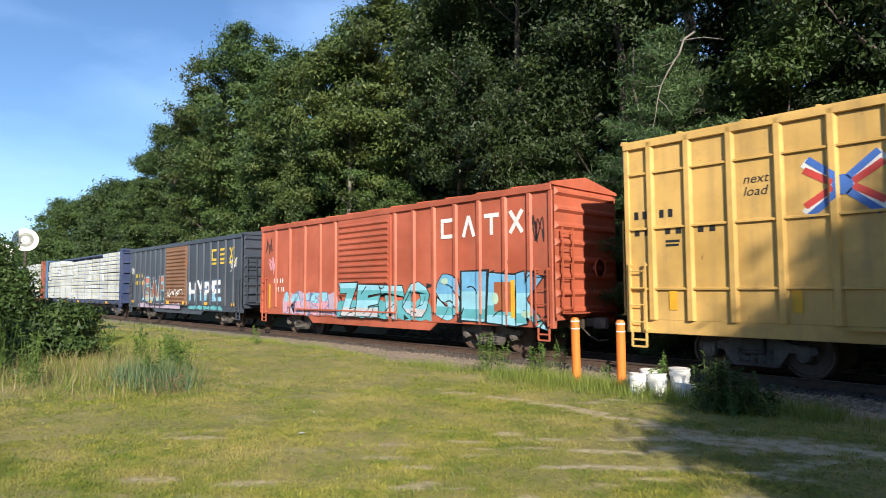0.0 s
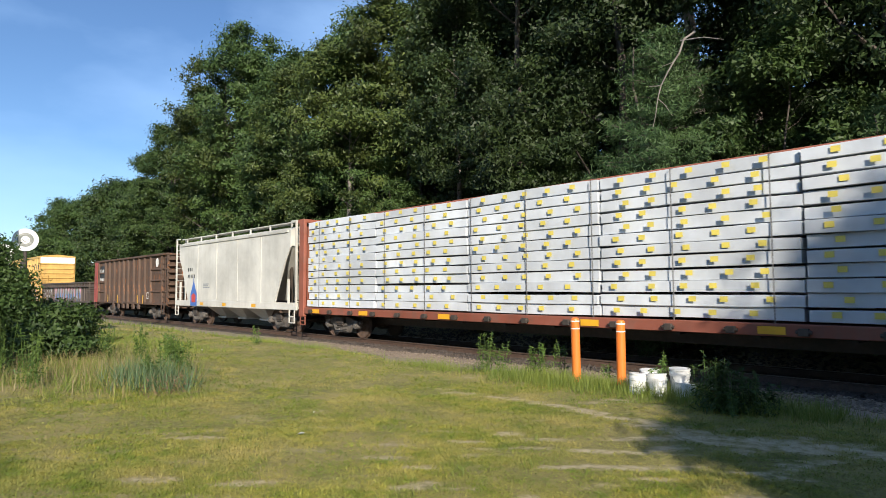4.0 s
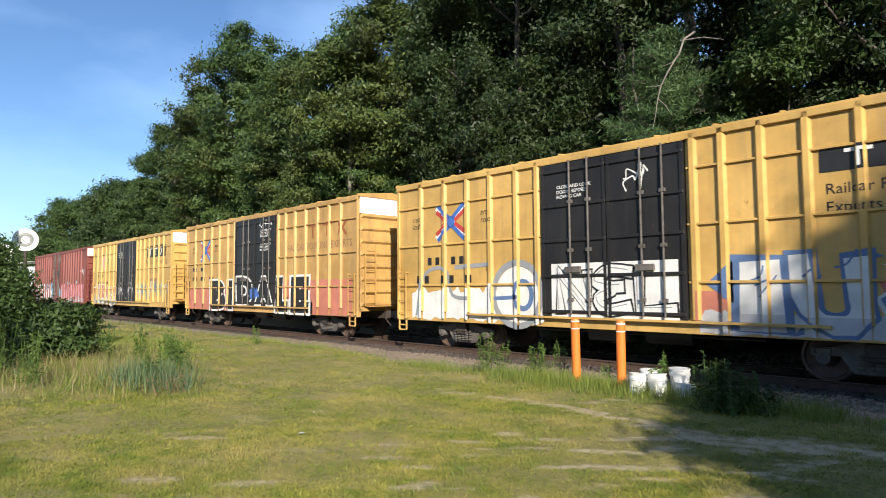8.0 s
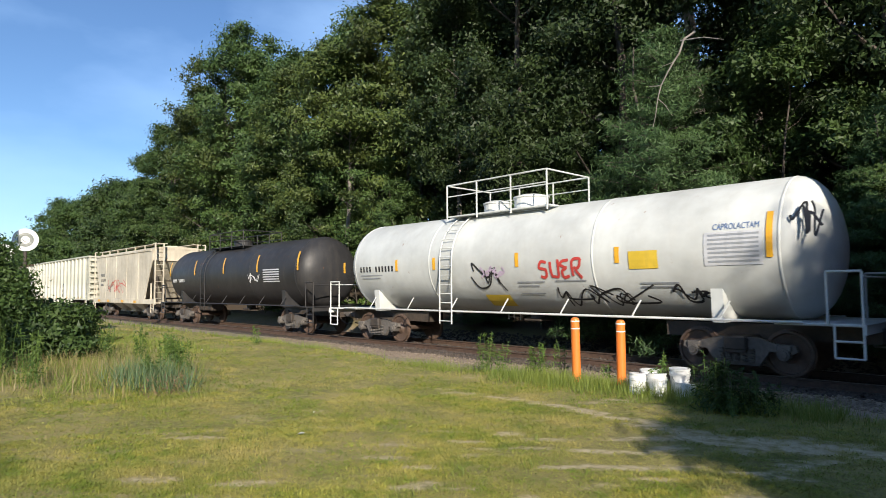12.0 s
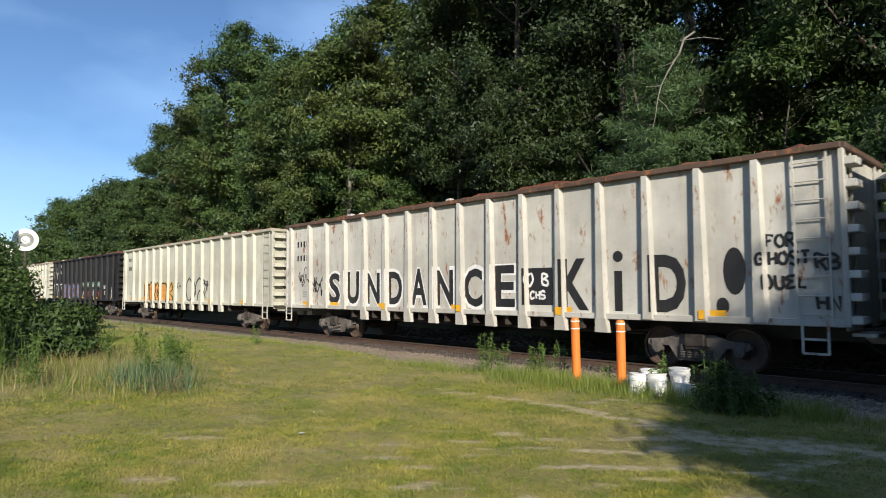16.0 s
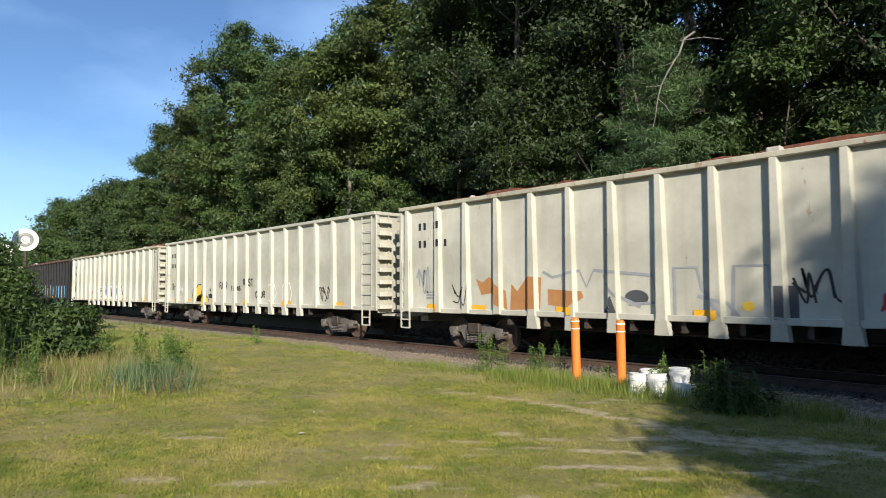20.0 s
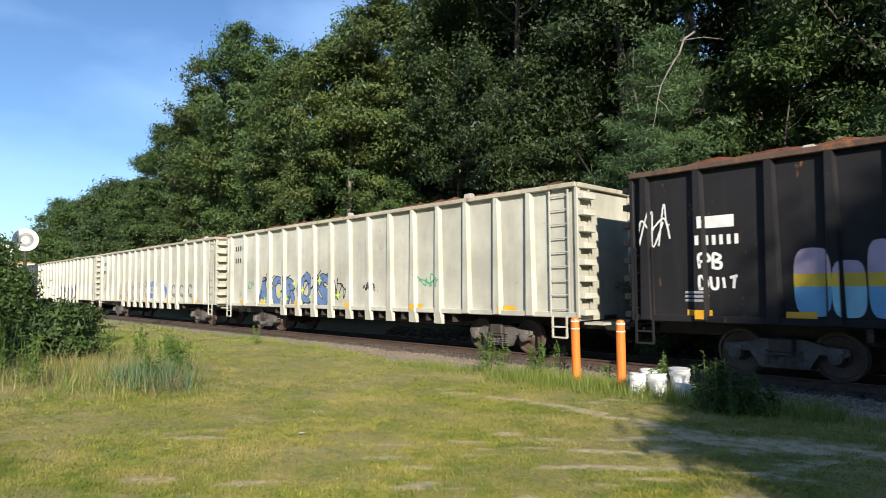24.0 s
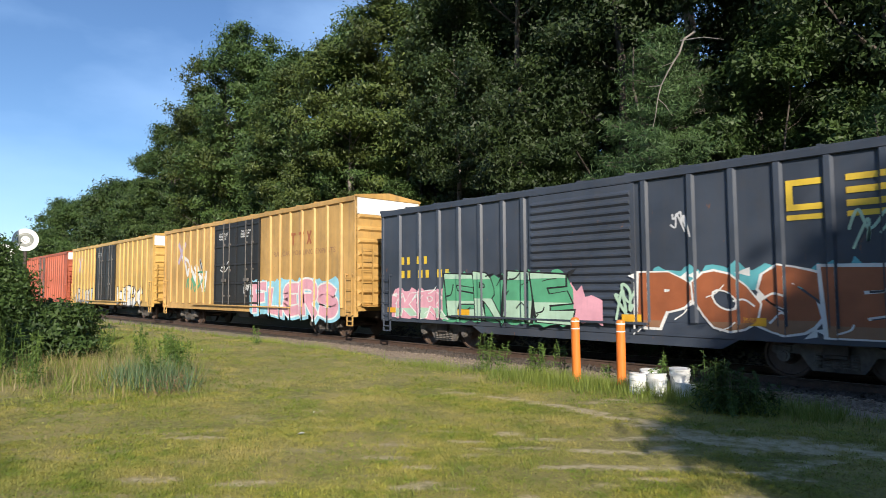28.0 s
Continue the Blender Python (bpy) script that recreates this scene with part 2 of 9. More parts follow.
RUSSET = foliage("dock_seed", (0.13, 0.075, 0.05), (0.24, 0.16, 0.1), 0.2)


# ---- ground ----
def smooth(a, b, x):
    t = np.clip((x - a) / (b - a), 0, 1)
    return t * t * (3 - 2 * t)


def wobble(x, y, s, k=0.0):
    return np.sin(x * s + 1.7 * np.sin(y * s * 0.7 + k)) * np.cos(y * s * 1.13 + 1.3 * np.sin(x * s * 0.6 + 2 * k))


def height(x, y):
    """The lie of the land: lawn, the track bed, and the wooded bank behind it."""
    h = 0.10 + 0.025 * wobble(x, y, 0.8) + 0.012 * wobble(x, y, 2.3, 1.0)
    h = h - (0.24 * smooth(9.2, 12.0, y) + 0.34 * smooth(12.2, 12.7, y)) * (1 - smooth(16.2, 18.5, y))
    bank = 3.4 * smooth(17.5, 27.0, y) + 9.0 * smooth(24.0, 70.0, y) + 14.0 * smooth(60, 300, y)
    return h + bank


def grain(x, y, k=0.0):
    """Smooth random values from 0 to 1 on a one-metre lattice."""
    i, j = np.floor(x), np.floor(y)
    u, w = x - i, y - j
    u, w = u * u * (3 - 2 * u), w * w * (3 - 2 * w)
    at = lambda p, q: np.mod(np.sin(p * 127.1 + q * 311.7 + k * 74.7) * 43758.5453, 1.0)
    return (at(i, j) * (1 - u) + at(i + 1, j) * u) * (1 - w) + (at(i, j + 1) * (1 - u) + at(i + 1, j + 1) * u) * w


def rugged(x, y, k=0.0):
    """Random values at four scales."""
    return 0.5 * grain(x, y, k) + 0.26 * grain(x * 2.1, y * 2.1, k + 1) + 0.15 * grain(x * 4.3, y * 4.3, k + 2) + 0.09 * grain(x * 8.9, y * 8.9, k + 3)


# worn patches of the lawn: place, half length and half width
PATCHES = ((-5.36, 5.16, 0.42, 0.16), (-4.73, 5.61, 0.32, 0.1), (-4.79, 4.96, 0.45, 0.09), (-4.06, 4.35, 0.3, 0.1), (-3.41, 4.9, 0.5, 0.12), (-2.97, 5.34, 0.4, 0.14), (-2.57, 5.09, 0.5, 0.16), (-3.55, 5.6, 0.4, 0.1),
           (-4.4, 3.86, 0.35, 0.1), (-4.03, 3.48, 0.45, 0.14), (-7.17, 2.85, 0.6, 0.12), (-5.84, 1.98, 0.4, 0.1), (-5.09, 2.6, 0.5, 0.08), (-2.8, 4.65, 0.4, 0.1), (-4.03, 5.28, 0.3, 0.08), (-3.03, 6.28, 0.4, 0.16), (-2.61, 6.54, 0.5, 0.2), (-5.22, 4.26, 0.35, 0.07))
TRODDEN = ((-16.0, -10.05, -8.55, -7.32, -6.22, -5.16, -4.26, -3.34, -2.47, -1.49, 0.5), (5.2, 6.3, 6.95, 7.17, 7.3, 7.27, 7.13, 6.95, 7.06, 7.6, 8.6))


def bareness(x, y):
    """Where the lawn is worn to sandy soil: scuffed patches, a trodden way along the strip, and speckles between them."""
    u, w = x * 0.72 + y * 0.69, y * 0.72 - x * 0.69
    n = rugged(u * 1.1, w * 3.4, 5.0)
    b = smooth(0.62, 0.74, n) * (0.35 + 0.6 * smooth(-7.0, -2.5, x))
    fray = 1.7 * (rugged(u * 2.6, w * 6.5, 9.0) - 0.5)
    for px, py, a, c in PATCHES:
        du, dw = (x - px) * 0.72 + (y - py) * 0.69, (y - py) * 0.72 - (x - px) * 0.69
        b = np.maximum(b, 0.85 * smooth(0.3, 0.95, 1.0 * np.exp(-(du / a / 0.75) ** 2 - (dw / c) ** 2) + fray * 1.5 * np.exp(-(du / a / 2.2) ** 2 - (dw / c / 2.2) ** 2)))
    way = np.abs(y - np.interp(x, *TRODDEN))
    b = np.maximum(b, smooth(0.35, 1.05, np.exp(-(way / (0.17 + 0.25 * smooth(-5.5, -2.5, x))) ** 2) * smooth(-11.0, -4.5, x) + fray * 1.2 * np.exp(-(way / 0.6) ** 2)) * 0.9)
    return np.clip(b, 0, 1)


def lawn_edge(x):
    """Where the lawn gives way to the gravel beside the track."""
    return 9.35 + 0.75 * smooth(-11.0, -18.0, x) + 0.15 * np.sin(x * 0.8) + 0.1 * np.sin(x * 2.3) + 0.5 * smooth(-8.2, -6.5, x) * (1 - smooth(-4.5, -3.0, x))


def ground_material():
    m, nt, b = nodes_of("ground_soil")
    at = nt.nodes.new("ShaderNodeAttribute")
    at.attribute_name = "bare"
    ag = nt.nodes.new("ShaderNodeAttribute")
    ag.attribute_name = "gravel"
    aw = nt.nodes.new("ShaderNodeAttribute")
    aw.attribute_name = "wood"
    n1, n2, n3 = noise_tex(nt, 14, 8, rough=0.7), noise_tex(nt, 0.8, 6), noise_tex(nt, 60, 5)
    thatch = mix(nt, ramp(nt, n1, 0.32, 0.68), (0.1, 0.1, 0.026), (0.27, 0.25, 0.07))
    thatch = mix(nt, ramp(nt, n2, 0.4, 0.68), thatch, mix(nt, n1, (0.2, 0.165, 0.06), (0.4, 0.325, 0.14)))
    sand = mix(nt, n1, (0.33, 0.265, 0.165), (0.62, 0.53, 0.36))
    stone = mix(nt, ramp(nt, n3, 0.35, 0.65), (0.12, 0.093, 0.068), (0.36, 0.285, 0.21))
    litter = mix(nt, n1, (0.03, 0.022, 0.014), (0.1, 0.07, 0.045))
    worn = mix(nt, 1.0, at.outputs["Fac"], ramp(nt, noise_tex(nt, 6.5, 7, (1.0, 1.0, 1.0), 0.68), 0.36, 0.56), "MULTIPLY")
    col = mix(nt, worn, thatch, sand)
    col = mix(nt, ag.outputs["Fac"], col, stone)
    col = mix(nt, aw.outputs["Fac"], col, litter)
    nt.links.new(col, b.inputs["Base Color"])
    b.inputs["Roughness"].default_value = 0.95
    bump(nt, b, mix(nt, 0.5, n1, n3), 0.7, 0.03)
    return m


def build_ground():
    xs = np.concatenate([np.linspace(-1500, -200, 14), np.linspace(-180, -42, 47), np.linspace(-40, -12.2, 94), np.linspace(-12, 2, 176), np.linspace(2.3, 8, 16), np.linspace(10, 120, 30), np.linspace(150, 1500, 12)])
    ys = np.concatenate([np.linspace(-1500, -80, 12), np.linspace(-60, -2, 20), np.linspace(-1, 1.8, 14), np.linspace(2, 10.5, 120), np.linspace(10.7, 20, 50), np.linspace(21, 75, 40), np.linspace(90, 1500, 16)])
    X, Y = np.meshgrid(xs, ys, indexing="ij")
    Z = height(X, Y)
    v = np.stack([X, Y, Z], -1).reshape(-1, 3)
    nx, ny = len(xs), len(ys)
    i, j = np.meshgrid(np.arange(nx - 1), np.arange(ny - 1), indexing="ij")
    a = (i * ny + j).ravel()
    me = quick_mesh("ground", v, np.stack([a, a + ny, a + ny + 1, a + 1], -1), ground_material())
    x, y = v[:, 0], v[:, 1]
    edge = lawn_edge(x)
    for name, val in (("bare", bareness(x, y)), ("gravel", smooth(edge - 0.25, edge + 0.35, y) * (1 - smooth(17.0, 18.5, y))), ("wood", smooth(17.2, 19.0, y))):
        me.attributes.new(name, "FLOAT", "POINT").data.foreach_set("value", val.astype(np.float32))
    me.polygons.foreach_set("use_smooth", [True] * len(me.polygons))
    return tagged(new("ground", me), "mown lawn with worn sandy patches beside the railway", "ground", kind="structure")


build_ground()


def build_track():
    """Ballast bed, ties and the two rails."""
    bed = Shape()
    bed.prism([(12.1, -0.5), (12.55, -0.19), (15.75, -0.19), (16.6, -0.5)], "x", -420, 90)
    tagged(part("ballast_bed", bed, BALLAST, None), "dark crushed-stone ballast under the rails", "ballast", kind="structure")
    for y in (TRACK - 0.7525, TRACK + 0.7525):
        track = tagged(new("rail"), "rusty steel rail with a bright worn top on wooden ties", "rail", "rails of the track", "structure")
        r = Shape().prism([(-0.07, -0.175), (0.07, -0.175), (0.07, -0.16), (0.012, -0.145), (0.012, -0.045), (0.036, -0.035), (0.036, -0.004), (-0.036, -0.004), (-0.036, -0.035), (-0.012, -0.045), (-0.012, -0.145), (-0.07, -0.16)], "x", -420, 90)
        part("web", r, RAIL, track)
        part("running_surface", Shape().box(-420, 90, -0.03, 0.03, -0.004, 0.0), RAILTOP, track, "bright worn running surface")
        track.location = (0, y, 0)
    rng = random.Random(5)
    tie = Shape().cbox(-0.115, 0.115, -1.3, 1.3, -0.34, -0.165, 0.015).mesh("tie", TIE)
    ties = tagged(new("track_ties"), "dark creosoted wooden ties bedded in ballast", "ties", kind="structure")
    for i in range(150):
        ob = part("tie", tie, TIE, ties, loc=(6 - i * 0.53, TRACK + rng.uniform(-0.04, 0.04), rng.uniform(-0.012, 0.012)))
        ob.rotation_euler = (0, 0, rng.uniform(-0.012, 0.012))
    far = Shape()
    for i in range(150, 500):
        x = 6 - i * 0.53
        far.box(x - 0.115, x + 0.115, TRACK - 1.3, TRACK + 1.3, -0.34, -0.165)
    tagged(part("far_ties", far, TIE, ties), kind="stuff")


build_track()
# ---- the train ----
def rolled(t):
    """How far the train has rolled at t seconds, counted from 14 s."""
    u = (t - 14.0) / 14.0
    return 14.0 * (17.3885 * u + 0.08905 * u * u + 0.02445 * u ** 3)


CARS, WHEELSETS = [], []          # what motions() keys
WHEEL_R = 0.457


def text_outline(text, size, fat=0.0, shear=0.0):
    """Flat letters in the built-in font: 2D corners and faces, from x = 0 on the line z = 0."""
    cu = bpy.data.curves.new("letters", "FONT")
    cu.body, cu.size, cu.offset, cu.shear, cu.resolution_u = text, size, fat, shear, 3
    cu.fill_mode = "FRONT"
    ob = bpy.data.objects.new("letters", cu)
    me = bpy.data.meshes.new_from_object(ob)
    v = [(p.co.x, p.co.y) for p in me.vertices]
    f = [tuple(p.vertices) for p in me.polygons]
    bpy.data.objects.remove(ob)
    bpy.data.curves.remove(cu)
    bpy.data.meshes.remove(me)
    return v, f


class Flat:
    """Flat shapes in a car side's own x and z, to be laid on that side."""

    def __init__(self):
        self.v, self.f, self.tier, self.now = [], [], [], 0

    def add(self, v, f):
        n = len(self.v)
        self.tier += [self.now] * len(f)
        self.v += v
        self.f += [tuple(i + n for i in q) for q in f]
        return self

    def poly(self, pts):
        return self.add(list(pts), [tuple(range(len(pts)))])

    def rect(self, x0, x1, z0, z1):
        return self.poly([(x0, z0), (x1, z0), (x1, z1), (x0, z1)])

    def bar(self, a, b, w):
        dx, dz = b[0] - a[0], b[1] - a[1]
        n = math.hypot(dx, dz) or 1
        px, pz = -dz / n * w / 2, dx / n * w / 2
        return self.poly([(a[0] + px, a[1] + pz), (a[0] - px, a[1] - pz), (b[0] - px, b[1] - pz), (b[0] + px, b[1] + pz)])

    def line(self, pts, w):
        """A brush stroke with mitred joints."""
        n = len(pts)
        left, right = [], []
        for i, p in enumerate(pts):
            a, b = pts[max(0, i - 1)], pts[min(n - 1, i + 1)]
            dx, dz = b[0] - a[0], b[1] - a[1]
            k = math.hypot(dx, dz) or 1
            left.append((p[0] - dz / k * w / 2, p[1] + dx / k * w / 2))
            right.append((p[0] + dz / k * w / 2, p[1] - dx / k * w / 2))
        return self.add(left + right, [(i, n + i, n + i + 1, i + 1) for i in range(n - 1)])

    def disc(self, x, z, rx, rz, n=16):
        return self.poly([(x + rx * math.cos(2 * math.pi * i / n), z + rz * math.sin(2 * math.pi * i / n)) for i in range(n)])

    def ring(self, x, z, rx, rz, w, n=20, a0=0.0, a1=2 * math.pi):
        return self.line([(x + rx * math.cos(a0 + (a1 - a0) * i / n), z + rz * math.sin(a0 + (a1 - a0) * i / n)) for i in range(n + 1)], w)

    def text(self, s, x, z, h, fat=0.0, width=None, shear=0.0, tilt=0.0):
        v, f = text_outline(s, h / 0.72, fat, shear)
        if not v:
            return self
        x0, x1 = min(p[0] for p in v), max(p[0] for p in v)
        k = width / (x1 - x0) if width else 1.0
        c, sn = math.cos(tilt), math.sin(tilt)
        return self.add([(x + (p[0] - x0) * k * c - p[1] * sn, z + (p[0] - x0) * k * sn + p[1] * c) for p in v], f)

    def hand(self, s, x, z, h, fat=0.0, width=None, shear=0.0, tilt=0.0):
        """Hand-sprayed capitals in single strokes."""
        rng = random.Random(len(s) * 7 + int(abs(x) * 10))
        pitch = width / len(s) if width else h * 0.82
        for i, ch in enumerate(s):
            for stroke in STROKES.get(ch, []):
                pts = [(x + pitch * (i + 0.78 * (px + rng.uniform(-0.09, 0.09))) - shear * pz * h, z + h * (pz + rng.uniform(-0.08, 0.08)) + tilt * pitch * i) for px, pz in stroke]
                self.now += 1
                self.line(rounded(pts) if ch in ROUND else pts, 0.035 + 0.09 * h)
        return self

    def bars(self, pattern, x, z, h, pitch=None):
        """Plain bars, one to a character, in place of marks and numbers."""
        pitch = pitch or h * 0.72
        for i, ch in enumerate(pattern):
            if ch != " ":
                self.rect(x + i * pitch, x + i * pitch + pitch * 0.5, z, z + h * 0.92)
        return self


def lay(name, flat, material, car, level=0, label=""):
    """Lays flat shapes on the camera side of a car, over its panels and posts alike."""
    if not flat.f:
        return None
    me = bpy.data.meshes.new(name)
    me.from_pydata([(x, 0.0, z) for x, z in flat.v], [], flat.f)
    me.polygons.foreach_set("material_index", flat.tier)
    bm = bmesh.new()
    bm.from_mesh(me)
    x0, x1 = min(p[0] for p in flat.v), max(p[0] for p in flat.v)
    posts = [q for q in car["posts"] if q[1] > x0 and q[0] < x1]
    for a, b, _ in posts:
        for e in (a, b):
            if x0 < e < x1:
                cut = bmesh.ops.bisect_plane(bm, geom=bm.verts[:] + bm.edges[:] + bm.faces[:], plane_co=(e, 0, 0), plane_no=(1, 0, 0), dist=1e-5)
                bmesh.ops.split_edges(bm, edges=[g for g in cut["geom_cut"] if isinstance(g, bmesh.types.BMEdge)])
    off = 0.004 + 0.003 * level
    for f in bm.faces:
        c = f.calc_center_median().x
        y = car["panel_y"]
        for a, b, py in posts:
            if a - 1e-4 < c < b + 1e-4:
                y = min(y, py)
        for v in f.verts:
            v.co.y = y - off - 0.0006 * f.material_index
        f.material_index = 0
    bmesh.ops.recalc_face_normals(bm, faces=bm.faces)
    for f in bm.faces:
        if f.normal.y > 0:
            f.normal_flip()
    bm.to_mesh(me)
    bm.free()
    me.materials.append(material)
    ob = new(name, me)
    ob.parent = car["ob"]
    if label:
        ob["label"] = label
    return ob


# shared running gear
def gear_meshes():
    w = Shape()
    for s in (-1, 1):
        y = 0.7525 * s
        prof = [(y - 0.07 * s, 0.10), (y - 0.07 * s, 0.455), (y - 0.045 * s, WHEEL_R + 0.025), (y - 0.035 * s, WHEEL_R + 0.025), (y - 0.025 * s, WHEEL_R),
                (y + 0.06 * s, WHEEL_R - 0.004), (y + 0.065 * s, WHEEL_R - 0.05), (y + 0.02 * s, WHEEL_R - 0.07), (y + 0.0 * s, 0.2), (y + 0.05 * s, 0.14), (y + 0.09 * s, 0.12), (y + 0.09 * s, 0.08)]
        w.lathe(prof, 28, "y")
    w.cyl((0, -0.98, 0), (0, 0.98, 0), 0.08, 12)
    side = Shape()
    prof = [(-1.12, 0.52), (-1.1, 0.63), (-0.72, 0.66), (-0.4, 0.76), (0.4, 0.76), (0.72, 0.66), (1.1, 0.63), (1.12, 0.52), (0.98, 0.44), (0.8, 0.5), (0.62, 0.5), (0.42, 0.2), (-0.42, 0.2), (-0.62, 0.5), (-0.8, 0.5), (-0.98, 0.44)]
    side.prism(prof, "y", -0.06, 0.06)
    for x in (-0.89, 0.89):
        side.cyl((x, -0.13, 0.457), (x, 0.1, 0.457), 0.12, 12)
        side.cyl((x, -0.17, 0.457), (x, -0.13, 0.457), 0.075, 8)
        side.cbox(x - 0.14, x + 0.14, -0.1, 0.1, 0.52, 0.64, 0.02)
    spring = Shape()
    for k in range(5):
        x = -0.3 + 0.15 * k
        for j in range(6):
            spring.cyl((x, -0.09, 0.27 + j * 0.05), (x, -0.09, 0.295 + j * 0.05), 0.058, 8)
    bol = Shape().cbox(-0.22, 0.22, -1.2, 1.2, 0.5, 0.78, 0.03).cyl((0, 0, 0.7), (0, 0, 0.95), 0.2, 12)
    for s in (-1, 1):
        bol.cbox(-0.2, 0.2, s * 1.08 - 0.1, s * 1.08 + 0.1, 0.44, 0.72, 0.02)
        bol.box(-0.62, -0.5, s * 0.6 - 0.12, s * 0.6 + 0.12, 0.3, 0.62).box(0.5, 0.62, s * 0.6 - 0.12, s * 0.6 + 0.12, 0.3, 0.62)
    coup = Shape().cbox(0, 0.75, -0.09, 0.09, 0.76, 0.98, 0.02).cbox(0.6, 0.92, -0.16, 0.14, 0.7, 1.0, 0.04).cbox(0.84, 1.0, -0.18, -0.06, 0.72, 0.98, 0.03)
    hose = Shape()
    pts = [(0.1, -0.3, 0.75), (0.35, -0.32, 0.55), (0.6, -0.28, 0.42), (0.85, -0.22, 0.46)]
    for a, b in zip(pts, pts[1:]):
        hose.cyl(a, b, 0.022, 6)
    return dict(wheel=w.mesh("wheelset", WHEEL), side=side.mesh("side_frame", FRAME), spring=spring.mesh("spring_pack", FRAME), bolster=bol.mesh("truck", STEEL), coupler=coup.mesh("coupler", FRAME), hose=hose.mesh("air_hose", STEEL))


GEAR = gear_meshes()


def running_gear(ob, half, inset, couple=0.75, zc=0.0):
    """Two trucks and the couplers under a car of that half length."""
    for s in (-1, 1):
        tr = part("truck", GEAR["bolster"], None, ob, loc=(s * (half - inset), 0, 0))
        for k in (-1, 1):
            f = part("side_frame", GEAR["side"], None, tr, loc=(0, k * 1.0, 0))
            sp = part("spring_pack", GEAR["spring"], None, tr, loc=(0, k * 1.0, 0))
            tagged(sp, kind="stuff")
            if k == 1:
                f.rotation_euler = sp.rotation_euler = (0, 0, math.pi)
            wheel = part("wheelset", GEAR["wheel"], None, tr, loc=(k * 0.89, 0, WHEEL_R))
            WHEELSETS.append((wheel, k * 0.89, CARS[-1][1]))
        c = part("coupler", GEAR["coupler"], None, ob, loc=(s * (half - 0.35), 0, 0))
        h = part("air_hose", GEAR["hose"], None, ob, loc=(s * (half - 0.1), 0, 0))
        if s == -1:
            c.rotation_euler = h.rotation_euler = (0, 0, math.pi)


def new_car(name, left, right, label, category):
    """A car's frame at the middle of its length, between the ends given for 14 s."""
    ob = tagged(new(name), label, category, "cars of the freight train")
    mid = (left + right) / 2
    ob.location = (mid, TRACK, 0)
    CARS.append((ob, mid))
    return dict(ob=ob, half=(right - left) / 2, posts=[], panel_y=-1.5, post_y=-1.5)


def ladder(car, x0, x1, z0, z1, n, mat, y=None, name="ladder"):
    y = car["post_y"] if y is None else y
    s = Shape()
    for x in (x0, x1):
        s.box(x - 0.018, x + 0.018, y - 0.09, y - 0.06, z0, z1)
    for i in range(n):
        z = z0 + (i + 0.5) * (z1 - z0) / n
        s.cyl((x0, y - 0.075, z), (x1, y - 0.075, z), 0.014, 6)
    for z in (z0 + 0.05, z1 - 0.05):
        for x in (x0, x1):
            s.box(x - 0.02, x + 0.02, y - 0.07, y + 0.06, z - 0.02, z + 0.02)
    return part(name, s, mat, car["ob"])


def stirrup(car, x, z0, z1, mat, w=0.34, y=-1.52):
    s = Shape()
    for k in (-1, 1):
        s.box(x + k * w / 2 - 0.02, x + k * w / 2 + 0.02, y - 0.02, y + 0.02, z0, z1)
    for z in (z0, (z0 + z1) / 2):
        s.box(x - w / 2, x + w / 2, y - 0.025, y + 0.025, z - 0.02, z + 0.02)
    return part("step", s, mat, car["ob"])


def hat_rib(z0, z1, depth, base, face, foot=1.0):
    """A pressed hat-section post, outward along -y, from the panel at y = 0."""
    v = []
    for z, k in ((z0, foot), (z1, 1.0)):
        v += [(-base / 2 * k, 0, z), (-face / 2 * k, -depth, z), (face / 2 * k, -depth, z), (base / 2 * k, 0, z)]
    return Shape().add(v, [(0, 1, 5, 4), (1, 2, 6, 5), (2, 3, 7, 6), (0, 4, 7, 3), (4, 5, 6, 7), (0, 3, 2, 1)])


def post_row(car, xs, z0, z1, depth, base, face, mat, name="post", foot=1.0):
    me = hat_rib(z0, z1, depth, base, face, foot).mesh(name, mat)
    for x in xs:
        part(name, me, mat, car["ob"], loc=(x, car["panel_y"], 0))
        o = part(name, me, mat, car["ob"], loc=(x, -car["panel_y"], 0))
        o.rotation_euler = (0, 0, math.pi)
        k = 1 + (foot - 1) * 0.7
        car["posts"].append((x - face / 2 * k, x + face / 2 * k, car["panel_y"] - depth))
    car["post_y"] = car["panel_y"] - depth


